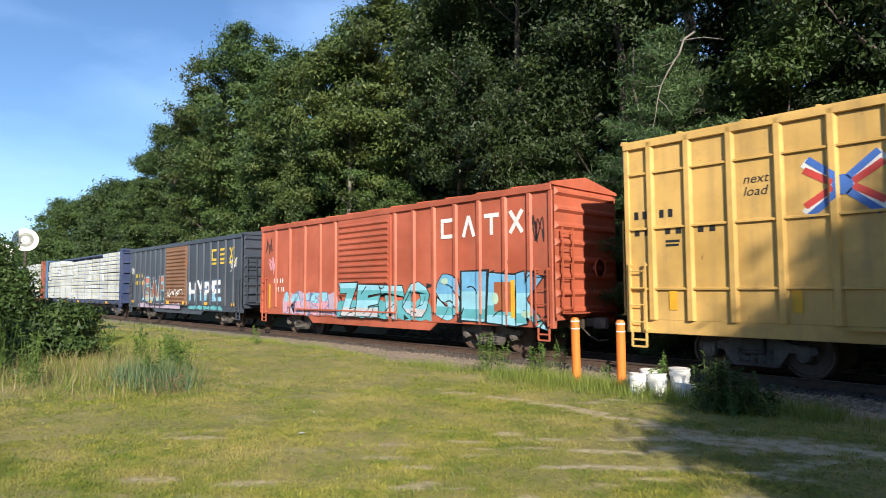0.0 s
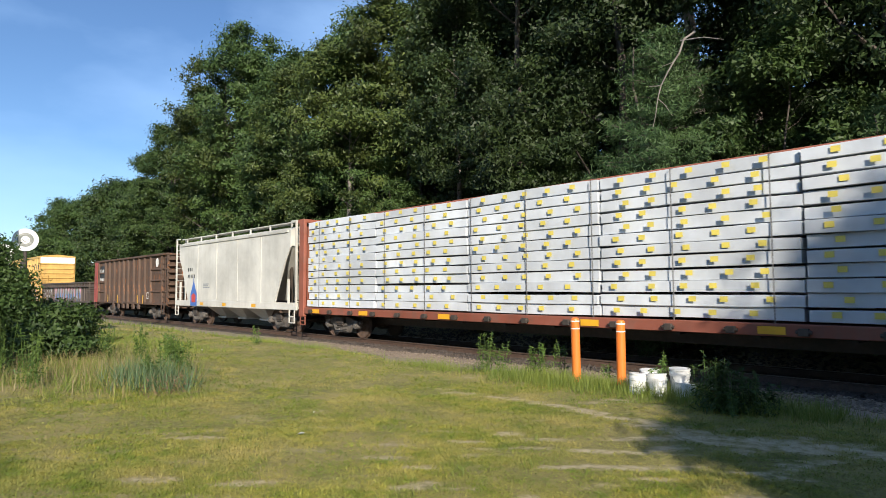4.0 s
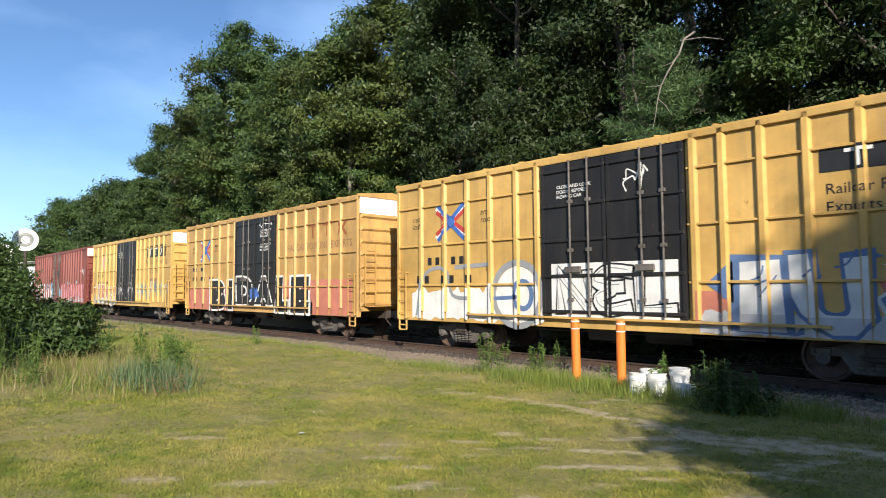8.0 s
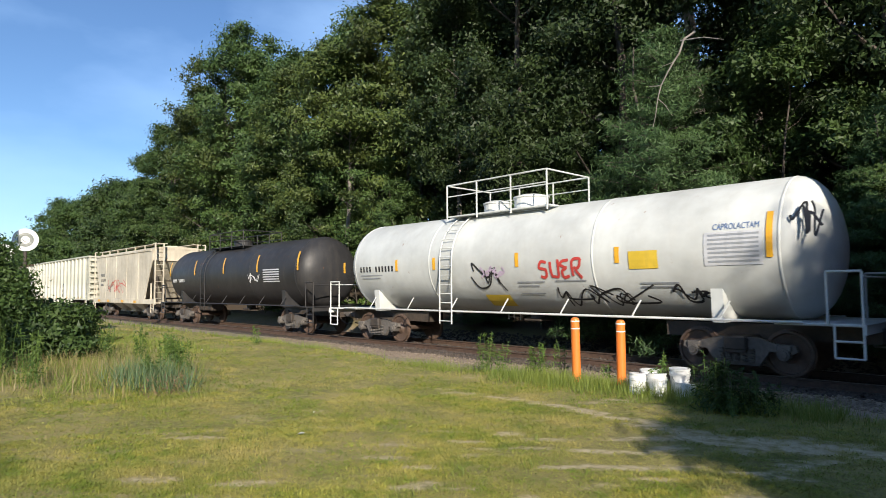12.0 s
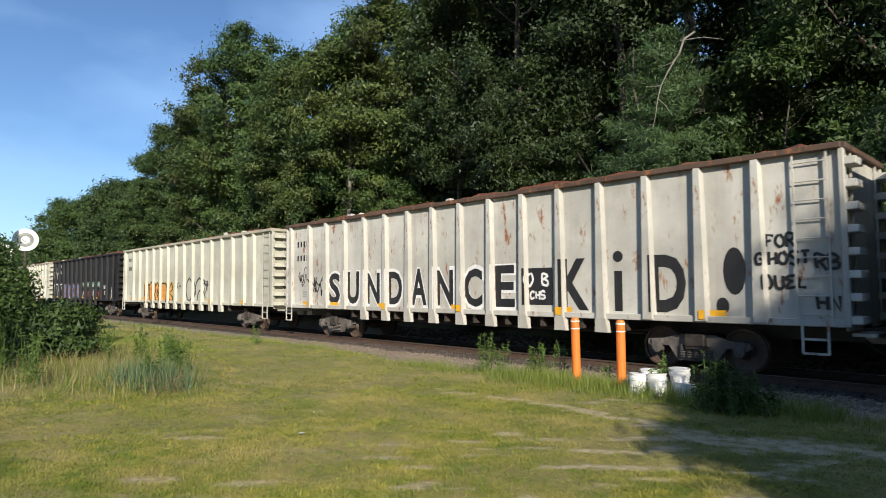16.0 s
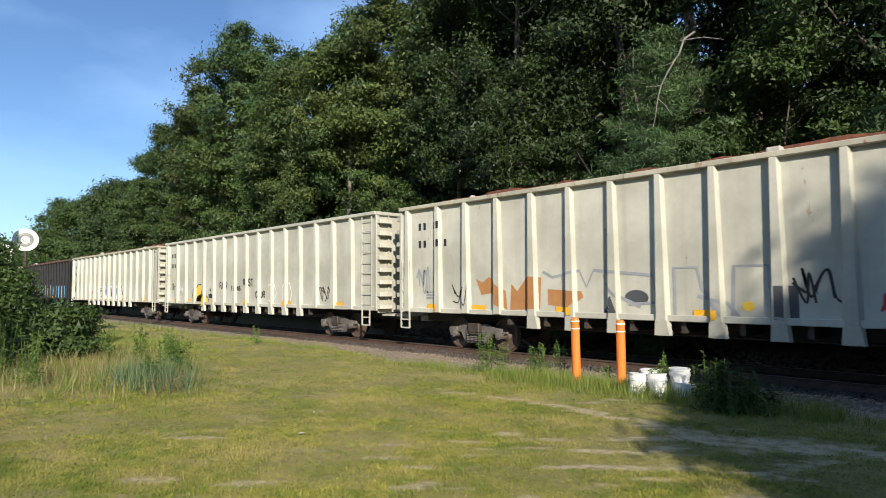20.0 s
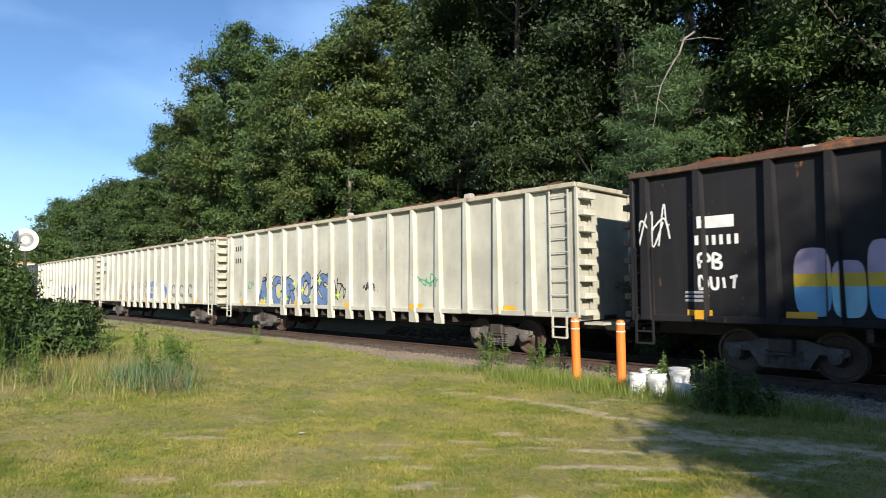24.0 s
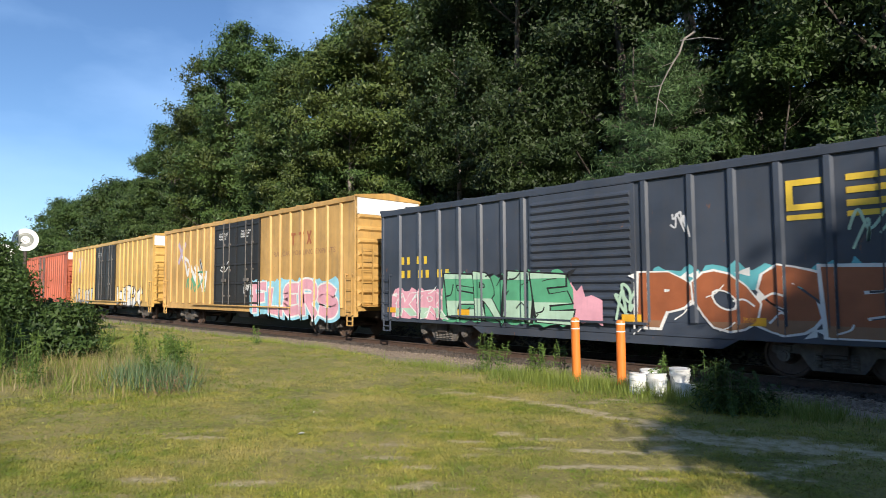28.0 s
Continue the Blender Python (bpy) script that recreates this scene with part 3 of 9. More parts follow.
def end_wall(car, s, z0, z1, mat, n, white=None, ribmat=None, hw=1.48):
    """A corrugated end wall at the end s (-1, 1) of the car."""
    h = car["half"]
    x = s * h
    sh = Shape().box(min(x, x - s * 0.06), max(x, x - s * 0.06), -hw, hw, z0, z1)
    part("end_wall", sh, mat, car["ob"])
    zt = z1 - (0.62 if white else 0.1)
    rib = Shape()
    for i in range(n):
        z = z0 + 0.25 + (zt - z0 - 0.3) * i / max(1, n - 1)
        rib.add([(x, -hw + 0.06, z - 0.1), (x, hw - 0.06, z - 0.1), (x + s * 0.075, hw - 0.12, z - 0.03), (x + s * 0.075, -hw + 0.12, z - 0.03),
                 (x + s * 0.075, hw - 0.12, z + 0.03), (x + s * 0.075, -hw + 0.12, z + 0.03), (x, hw - 0.06, z + 0.1), (x, -hw + 0.06, z + 0.1)],
                [(0, 1, 2, 3), (3, 2, 4, 5), (5, 4, 6, 7), (0, 3, 5, 7), (1, 6, 4, 2)])
    part("end_corrugation", rib, ribmat or mat, car["ob"])
    if white:
        part("end_top_panel", Shape().box(min(x, x + s * 0.05), max(x, x + s * 0.05), -hw + 0.02, hw - 0.02, z1 - 0.6, z1 - 0.02), white, car["ob"], "white upper end panel")
    fit = Shape()
    y0 = -1.3
    for i in range(6):
        fit.cyl((x + s * 0.16, y0, z0 + 0.3 + i * 0.38), (x + s * 0.16, y0 + 0.45, z0 + 0.3 + i * 0.38), 0.014, 6)
    for y in (y0, y0 + 0.45):
        fit.box(min(x, x + s * 0.17), max(x, x + s * 0.17), y - 0.02, y + 0.02, z0 + 0.25, z0 + 0.3).box(x + s * 0.16 - 0.015, x + s * 0.16 + 0.015, y - 0.02, y + 0.02, z0 + 0.2, z0 + 2.35)
    fit.box(x, x + s * 0.3, -1.2, 1.2, z0 + 0.16, z0 + 0.19) if s > 0 else fit.box(x + s * 0.3, x, -1.2, 1.2, z0 + 0.16, z0 + 0.19)
    part("end_ladder", fit, mat, car["ob"])
    if s == 1:
        wheel = Shape().lathe([(x + 0.2, 0.27), (x + 0.225, 0.27), (x + 0.225, 0.23), (x + 0.2, 0.23)], 18, "x").moved(0, 0.35, z0 + 1.35)
        wheel.box(x, x + 0.22, 0.32, 0.38, z0 + 1.3, z0 + 1.4).box(x + 0.2, x + 0.22, 0.1, 0.6, z0 + 1.33, z0 + 1.37)
        part("brake_wheel", wheel, ribmat or mat, car["ob"])


def roof(car, z, rise, mat, hw=1.54):
    h = car["half"] + 0.05
    s = Shape().prism([(-hw, z), (hw, z), (hw, z + 0.05), (0, z + rise), (-hw, z + 0.05)], "x", -h, h)
    part("roof", s, mat, car["ob"])
    seams = Shape()
    n = int(h * 2 / 1.25)
    for i in range(n + 1):
        x = -h + 0.05 + i * (2 * h - 0.1) / n
        for k in (-1, 1):
            seams.add([(x - 0.03, 0, z + rise), (x + 0.03, 0, z + rise), (x + 0.03, 0, z + rise + 0.035), (x - 0.03, 0, z + rise + 0.035),
                       (x - 0.03, k * hw, z + 0.05), (x + 0.03, k * hw, z + 0.05), (x + 0.03, k * hw, z + 0.085), (x - 0.03, k * hw, z + 0.085)],
                      [(0, 1, 2, 3), (4, 5, 6, 7), (0, 4, 5, 1), (3, 2, 6, 7), (0, 3, 7, 4), (1, 5, 6, 2)])
    tagged(part("roof_seam", seams, mat, car["ob"]), kind="stuff")


def sill(car, z0, z1, mat, drop=None):
    """Side sills, with a deeper middle stretch where the car has one, and the centre sill."""
    h = car["half"]
    for k in (-1, 1):
        y = k * 1.466
        s = Shape().cbox(-h, h, min(y, y - k * 0.1), max(y, y - k * 0.1), z0, z1, 0.008)
        if drop:
            a, b, zd = drop
            s.prism([(a, z0), (b, z0), (b - 0.35, zd), (a + 0.35, zd)], "y", min(y - k * 0.02, y - k * 0.08), max(y - k * 0.02, y - k * 0.08))
        part("side_sill", s, mat, car["ob"])
    c = Shape().box(-h, h, -0.25, 0.25, 0.72, 1.02)
    for i in range(int(h * 2 / 1.6)):
        x = -h + 1.0 + i * 1.6
        if abs(abs(x) - (h - 2.7)) > 1.0:
            c.box(x - 0.06, x + 0.06, -1.42, 1.42, 0.82, 1.02)
    c.cyl((-h + 4.5, -0.9, 0.7), (h - 4.5, -0.9, 0.7), 0.03, 6)
    c.cbox(-0.9, 0.2, -1.0, -0.5, 0.5, 0.85, 0.03)
    c.cyl((0.6, -0.75, 0.68), (1.7, -0.75, 0.68), 0.2, 12)
    part("underframe", c, STEEL, car["ob"])


def boxcar(name, left, right, label, mat, top, bottom, door, posts, doormat, ledges=(), white=None, plug=True, rise=0.22, corr=6, depth=0.075, roofmat=None, doorlabel="", drop=0.0, corrdoor=False):
    car = new_car(name, left, right, label, "boxcar")
    h = car["half"]
    ob = car["ob"]
    car["panel_y"] = -1.47
    zs = bottom + 0.3
    d0, d1 = door[0] - h, door[1] - h
    for k in (-1, 1):
        y = k * 1.47
        a = Shape().box(-h, d0, min(y, y - k * 0.05), max(y, y - k * 0.05), zs, top)
        part("side_wall", a, mat, ob)
        a = Shape().box(d1, h, min(y, y - k * 0.05), max(y, y - k * 0.05), zs, top)
        part("side_wall", a, mat, ob)
        part("door_header", Shape().box(d0, d1, min(y + k * 0.07, y - k * 0.05), max(y + k * 0.07, y - k * 0.05), top - 0.14, top), mat, ob)
    part("floor", Shape().box(-h + 0.07, h - 0.07, -1.41, 1.41, zs + 0.02, zs + 0.12), STEEL, ob)
    post_row(car, [p - h for p in posts], zs, top - 0.02, depth, 0.2, 0.1, mat)
    # corner posts
    for s in (-1, 1):
        for k in (-1, 1):
            part("corner_post", Shape().cbox(min(s * h, s * (h - 0.12)), max(s * h, s * (h - 0.12)), min(k * 1.46, k * 1.52), max(k * 1.46, k * 1.52), bottom, top, 0.012), mat, ob)
        end_wall(car, s, zs - 0.1, top, mat, corr, white, hw=1.46)
    if ledges:
        for k in (-1, 1):
            for z in ledges:
                for x0, x1 in ((-h + 0.12, d0 - 0.02), (d1 + 0.02, h - 0.12)):
                    y = k * 1.47
                    part("stiffener", Shape().prism([(y, z - 0.03), (y + k * 0.055, z - 0.02), (y + k * 0.055, z + 0.015), (y, z + 0.04)], "x", x0, x1), mat, ob)
    # top chord and bottom sill
    for k in (-1, 1):
        part("top_chord", Shape().cbox(-h, h, min(k * 1.46, k * 1.545), max(k * 1.46, k * 1.545), top - 0.13, top + 0.02, 0.01), mat, ob)
    sill(car, bottom, zs, mat, (d0 - 2.2, d1 + 2.2, bottom - drop) if drop else None)
    roof(car, top, rise, roofmat or mat)
    # doors
    car["posts"].append((d0 - 0.05, d1 + 0.03, -1.574 if corrdoor else -1.524))
    for k in (-1, 1):
        leaves = ((d0 + 0.03, (d0 + d1) / 2 - 0.015), ((d0 + d1) / 2 + 0.015, d1 - 0.03)) if plug else ((d0 - 0.05, d1 + 0.03),)
        for x0, x1 in leaves:
            y = k * 1.46
            sh = Shape().box(x0, x1, min(y, y + k * 0.06), max(y, y + k * 0.06), zs - 0.02, top - 0.15)
            dr = part("door", sh, doormat, ob, doorlabel)
            y2 = y + k * 0.06
            if corrdoor:
                rib = Shape()
                n = 15
                for i in range(n):
                    z = zs + 0.12 + (top - zs - 0.5) * i / (n - 1)
                    rib.prism([(y2, z - 0.075), (y2 + k * 0.05, z - 0.02), (y2 + k * 0.05, z + 0.02), (y2, z + 0.075)], "x", x0 + 0.1, x1 - 0.1)
                part("door_corrugation", rib, doormat, dr)
            else:
                rib = Shape()
                for i in range(5):
                    z = zs + 0.1 + (top - zs - 0.45) * i / 4
                    rib.cbox(x0, x1, min(y2, y2 + k * 0.045), max(y2, y2 + k * 0.045), z - 0.04, z + 0.04, 0.012)
                for x in (x0 + 0.04, x1 - 0.04):
                    rib.box(x - 0.04, x + 0.04, min(y2, y2 + k * 0.03), max(y2, y2 + k * 0.03), zs, top - 0.17)
                part("door_frame", rib, doormat, dr)
                rods = Shape()
                for x in ((x0 + x1) / 2 - 0.05, (x0 * 0.25 + x1 * 0.75)):
                    rods.cyl((x, y2 + k * 0.06, zs + 0.02), (x, y2 + k * 0.06, top - 0.12), 0.025, 8)
                    for z in (zs + 0.4, zs + 1.6, zs + 2.8):
                        rods.box(x - 0.06, x + 0.06, min(y2, y2 + k * 0.08), max(y2, y2 + k * 0.08), z - 0.04, z + 0.04)
                rods.cbox((x0 + x1) / 2 - 0.2, (x0 + x1) / 2 + 0.25, min(y2 + k * 0.03, y2 + k * 0.1), max(y2 + k * 0.03, y2 + k * 0.1), zs + 1.05, zs + 1.2, 0.01)
                part("lock_rod", rods, FRAME, dr)
    track = Shape()
    for k in (-1, 1):
        track.box(d0 - (2.6 if plug else 2.9), d1 + (2.6 if plug else 0.3), min(k * 1.5, k * 1.6), max(k * 1.5, k * 1.6), zs - 0.07, zs - 0.02)
    part("door_track", track, mat, ob)
    ladder(car, -h + 0.12, -h + 0.5, bottom + 0.05, bottom + 1.55, 4, mat, -1.5)
    ladder(car, h - 0.5, h - 0.12, bottom + 0.05, bottom + 1.55, 4, mat, -1.5)
    stirrup(car, -h + 0.3, bottom - 0.3, bottom, mat)
    stirrup(car, h - 0.3, bottom - 0.3, bottom, mat)
    running_gear(ob, h, 2.55)
    return car


def gondola(name, left, right, label, mat, posts, top=4.3, bottom=1.08, skirts=True, chordmat=None, load=None, loadlabel="", depth=0.13, width=0.125, ends="ladder", skirt_z=0.74, foot=1.75):
    car = new_car(name, left, right, label, "gondola car")
    h, ob = car["half"], car["ob"]
    car["panel_y"] = -1.42
    for k in (-1, 1):
        y = k * 1.42
        part("side_wall", Shape().box(-h, h, min(y, y - k * 0.04), max(y, y - k * 0.04), bottom + 0.02, top - 0.06), mat, ob)
        part("top_chord", Shape().cbox(-h - 0.03, h + 0.03, min(k * 1.36, k * 1.56), max(k * 1.36, k * 1.56), top - 0.12, top, 0.015), chordmat or mat, ob)
        part("side_sill", Shape().cbox(-h, h, min(k * 1.38, k * 1.5), max(k * 1.38, k * 1.5), bottom - 0.03, bottom + 0.11, 0.012), mat, ob)
    part("floor", Shape().box(-h + 0.1, h - 0.1, -1.38, 1.38, bottom, bottom + 0.08), STEEL, ob)
    xs = [p - h for p in posts]
    post_row(car, xs, bottom, top - 0.1, depth, width * 1.55, width, mat, "rib", foot)
    if skirts:
        sk = Shape().add([(-0.13 * 1.3, 0, bottom), (0.13 * 1.3, 0, bottom), (0.2, 0, skirt_z), (-0.2, 0, skirt_z), (-0.1 * 1.3, -depth, bottom), (0.1 * 1.3, -depth, bottom), (0.17, -depth * 0.7, skirt_z), (-0.17, -depth * 0.7, skirt_z)],
                         [(0, 1, 2, 3), (4, 7, 6, 5), (0, 4, 5, 1), (3, 2, 6, 7), (0, 3, 7, 4), (1, 5, 6, 2)]).mesh("rib_foot", mat)
        for x in xs:
            if abs(x) < h - 4.2:
                part("rib_foot", sk, mat, ob, loc=(x, -1.42, 0))
                part("rib_foot", sk, mat, ob, loc=(x, 1.42, 0)).rotation_euler = (0, 0, math.pi)
    for s in (-1, 1):
        x = s * h
        part("end_wall", Shape().box(min(x, x - s * 0.05), max(x, x - s * 0.05), -1.38, 1.38, bottom - 0.1, top - 0.03), mat, ob)
        part("end_chord", Shape().cbox(min(x - s * 0.1, x + s * 0.1), max(x - s * 0.1, x + s * 0.1), -1.5, 1.5, top - 0.13, top - 0.01, 0.015), chordmat or mat, ob)
        st = Shape().cbox(min(x, x + s * 0.24), max(x, x + s * 0.24), -0.26, 0.26, -0.07, 0.07, 0.01).mesh("end_stiffener", mat)
        for i in range(8):
            z = bottom + 0.1 + (top - bottom - 0.45) * i / 7
            for k in (-1, 1):
                part("end_stiffener", st, mat, ob, loc=(0, k * 1.21, z))
        for k in (-1, 1):
            part("end_post", Shape().box(min(x + s * 0.02, x + s * 0.06), max(x + s * 0.02, x + s * 0.06), min(k * 0.94, k * 0.98), max(k * 0.94, k * 0.98), bottom, top - 0.1), mat, ob)
            part("corner_post", Shape().cbox(min(x - s * 0.04, x + s * 0.06), max(x - s * 0.04, x + s * 0.06), min(k * 1.36, k * 1.5), max(k * 1.36, k * 1.5), bottom - 0.03, top - 0.1, 0.015), mat, ob)
        pl = Shape().box(min(x, x + s * 0.55), max(x, x + s * 0.55), -1.2, 1.2, bottom - 0.2, bottom - 0.14).box(min(x, x + s * 0.4), max(x, x + s * 0.4), -0.28, 0.28, 0.7, bottom - 0.14)
        part("end_sill", pl, STEEL if mat is None else mat, ob)
    ladder(car, h - 0.78, h - 0.22, bottom, top - 0.12, 9, mat, -1.42)
    ladder(car, -h + 0.06, -h + 0.46, bottom + 0.05, bottom + 1.6, 4, mat, -1.42)
    stirrup(car, h - 0.5, bottom - 0.52, bottom, mat, 0.42)
    stirrup(car, -h + 0.26, bottom - 0.52, bottom, mat, 0.4)
    c = Shape().box(-h, h, -0.3, 0.3, 0.72, bottom)
    for i in range(10):
        x = -h + 4.4 + i * (2 * h - 8.8) / 9
        c.box(x - 0.05, x + 0.05, -1.36, 1.36, 0.8, bottom)
    c.cyl((-h + 4.2, -0.8, 0.72), (h - 4.2, -0.8, 0.72), 0.03, 6).cyl((-0.6, 0.8, 0.75), (0.7, 0.8, 0.75), 0.2, 10)
    part("underframe", c, STEEL, ob)
    if load:
        rng = random.Random(int(left * 10) % 997)
        nx, ny = 60, 9
        v, f = [], []
        for i in range(nx):
            for j in range(ny):
                x = -h + 0.12 + (2 * h - 0.24) * i / (nx - 1)
                y = -1.34 + 2.68 * j / (ny - 1)
                e = min(1, (ny - 1) / 2 - abs(j - (ny - 1) / 2)) * min(1, min(i, nx - 1 - i) / 2)
                v.append((x, y, top - 0.1 + e * (0.22 + 0.025 * math.sin(x * 0.8 + left) + 0.02 * math.sin(x * 2.9) + rng.uniform(-0.035, 0.06))))
        for i in range(nx - 1):
            for j in range(ny - 1):
                a = i * ny + j
                f.append((a, a + ny, a + ny + 1, a + 1))
        part("load", Shape().add(v, f), load, ob, loadlabel)
        scraps = Shape()
        for i in range(3):
            x, y = rng.uniform(-h + 1, h - 1), rng.uniform(-1.4, -1.1)
            w = rng.uniform(0.06, 0.16)
            scraps.cbox(x - w, x + w, y - 0.1, y + 0.1, top - 0.02, top + rng.uniform(0.08, 0.16), 0.04)
        tagged(part("scrap", scraps, SCRAP, ob, "pale scraps of litter caught on the rim"), kind="stuff")
    running_gear(ob, h, 2.9)
    return car


GON_POSTS = [0.34, 1.72, 2.88, 4.08] + [5.27 + 1.17 * k for k in range(9)] + [15.82, 17.0, 18.15]
def centerbeam(left, right, label, mat, endmat, bulk=None):
    """A centre-beam flatcar with bulkheads, loaded with wrapped lumber."""
    car = new_car("centerbeam_flatcar", left, right, label, "flatcar")
    h, ob = car["half"], car["ob"]
    for k in (-1, 1):
        y = k * 1.52
        part("side_sill", Shape().cbox(-h, h, min(y, y - k * 0.09), max(y, y - k * 0.09), 0.84, 1.08, 0.012), mat, ob)
        wn_ = Shape()
        for i in range(17):
            x = -h + 0.9 + i * (2 * h - 1.8) / 16
            wn_.cbox(x - 0.09, x + 0.09, min(y, y + k * 0.09), max(y, y + k * 0.09), 0.87, 1.01, 0.01).cyl((x - 0.13, y + k * 0.05, 0.94), (x + 0.13, y + k * 0.05, 0.94), 0.035, 8)
        tagged(part("winch", wn_, STEEL, ob), kind="stuff")
    part("deck", Shape().box(-h, h, -1.44, 1.44, 0.98, 1.08), mat, ob)
    cs = Shape().box(-h, h, -0.3, 0.3, 0.5, 0.98)
    for i in range(14):
        x = -h + 0.8 + i * (2 * h - 1.6) / 13
        if abs(abs(x) - (h - 2.6)) > 1.0:
            cs.box(x - 0.05, x + 0.05, -1.44, 1.44, 0.78, 0.98)
    part("center_sill", cs, STEEL, ob)
    part("beam_top", Shape().cbox(-h, h, -0.42, 0.42, 4.48, 4.6, 0.02), mat, ob)
    for i in range(9):
        x = -h + 1.4 + i * (2 * h - 2.8) / 8
        part("beam_post", Shape().cbox(x - 0.1, x + 0.1, -0.12, 0.12, 1.08, 4.48, 0.015), mat, ob)
    for s in (-1, 1):
        x = s * h
        bk = Shape().box(min(x - s * 0.06, x - s * 0.02), max(x - s * 0.06, x - s * 0.02), -1.5, 1.5, 0.9, 4.52)
        m = endmat if s == -1 and bulk is None else (bulk if s == -1 else endmat)
        b = part("bulkhead", bk, m, ob)
        for k in (-1, 1):
            part("bulkhead_corner", Shape().cbox(min(x - s * 0.36, x), max(x - s * 0.36, x), min(k * 1.4, k * 1.54), max(k * 1.4, k * 1.54), 0.72, 4.55, 0.015), m, b)
            part("bulkhead_post", Shape().cbox(min(x - s * 0.02, x + s * 0.14), max(x - s * 0.02, x + s * 0.14), min(k * 0.45, k * 0.6), max(k * 0.45, k * 0.6), 0.9, 4.5, 0.015), m, b)
        for i in range(6):
            z = 1.0 + i * 0.66
            part("bulkhead_rail", Shape().cbox(min(x - s * 0.02, x + s * 0.1), max(x - s * 0.02, x + s * 0.1), -1.42, 1.42, z - 0.06, z + 0.06, 0.015), m, b)
        part("bulkhead_cap", Shape().cbox(min(x - s * 0.3, x + s * 0.14), max(x - s * 0.3, x + s * 0.14), -1.52, 1.52, 4.4, 4.55, 0.02), m, b)
    # lumber packs
    rng = random.Random(int(left))
    lay_h = 0.273
    n_len, gap = 5, 0.03
    x0, x1 = -h + 0.42, h - 0.42
    w = (x1 - x0) / n_len
    stamps = Flat()
    for col in range(n_len):
        for row in range(12):
            if row == 11 and rng.random() < 0.12:
                continue
            z = 1.12 + row * lay_h
            a = x0 + col * w + rng.uniform(0.0, 0.05)
            b = x0 + (col + 1) * w - rng.uniform(0.01, 0.07)
            for k in (-1, 1):
                yo, gap_z = rng.uniform(1.33, 1.44), rng.choice((0.006, 0.01, 0.016, 0.03, 0.042))
                sag = rng.uniform(-0.02, 0.02)
                n = 7
                v, f = [], []
                for i in range(n):
                    x = a + (b - a) * i / (n - 1)
                    dz = sag * math.sin(math.pi * i / (n - 1)) + rng.uniform(-0.004, 0.004)
                    zt = z + lay_h - gap_z - (0.012 if i in (0, n - 1) else 0) + dz
                    zb = z + 0.004 + dz
                    yy = yo + rng.uniform(-0.012, 0.014)
                    v += [(x, -0.45, zb), (x, -0.45, zt), (x, -yy + 0.006, zt), (x, -yy, zt - 0.008), (x, -yy, zb + 0.008), (x, -yy + 0.006, zb)]
                for i in range(n - 1):
                    for j in range(6):
                        f.append((i * 6 + j, i * 6 + (j + 1) % 6, (i + 1) * 6 + (j + 1) % 6, (i + 1) * 6 + j))
                f += [tuple(range(6))[::-1], tuple(range((n - 1) * 6, n * 6))]
                if k == 1:
                    v = [(p[0], -p[1], p[2]) for p in v]
                part("lumber_pack", Shape().add(v, f), WRAP, ob)
                if k == -1:
                    m_ = 5
                    for i in range(m_):
                        xs = a + 0.35 + (b - a - 0.5) * i / m_ + rng.uniform(-0.1, 0.1) + 0.2 * (row % 2)
                        stamps.add([(xs, z + 0.09), (xs + 0.16, z + 0.09), (xs + 0.16, z + 0.2), (xs, z + 0.2)], [(0, 1, 2, 3)])
    me = bpy.data.meshes.new("stamp_mark")
    me.from_pydata([(x, -1.452, z) for x, z in stamps.v], [], stamps.f)
    me.materials.append(STAMP)
    o = new("stamp_mark", me)
    o.parent = ob
    tagged(o, "yellow grade stamps on the white wrapping", kind="stuff")
    # straps over the packs
    for i in range(11):
        x = x0 + 0.9 + i * (x1 - x0 - 1.8) / 10
        part("strap", Shape().box(x - 0.012, x + 0.012, -1.46, -1.452, 1.0, 4.36).add([(x - 0.012, -1.46, 4.36), (x + 0.012, -1.46, 4.36), (x + 0.012, -0.4, 4.5), (x - 0.012, -0.4, 4.5)], [(0, 1, 2, 3)]), STRAP, ob)
    car["panel_y"] = car["post_y"] = -1.53
    for x in (-h + 0.28, h - 0.28):
        stirrup(car, x, 0.42, 0.72, mat)
    running_gear(ob, h, 2.3, 0.9)
    return car


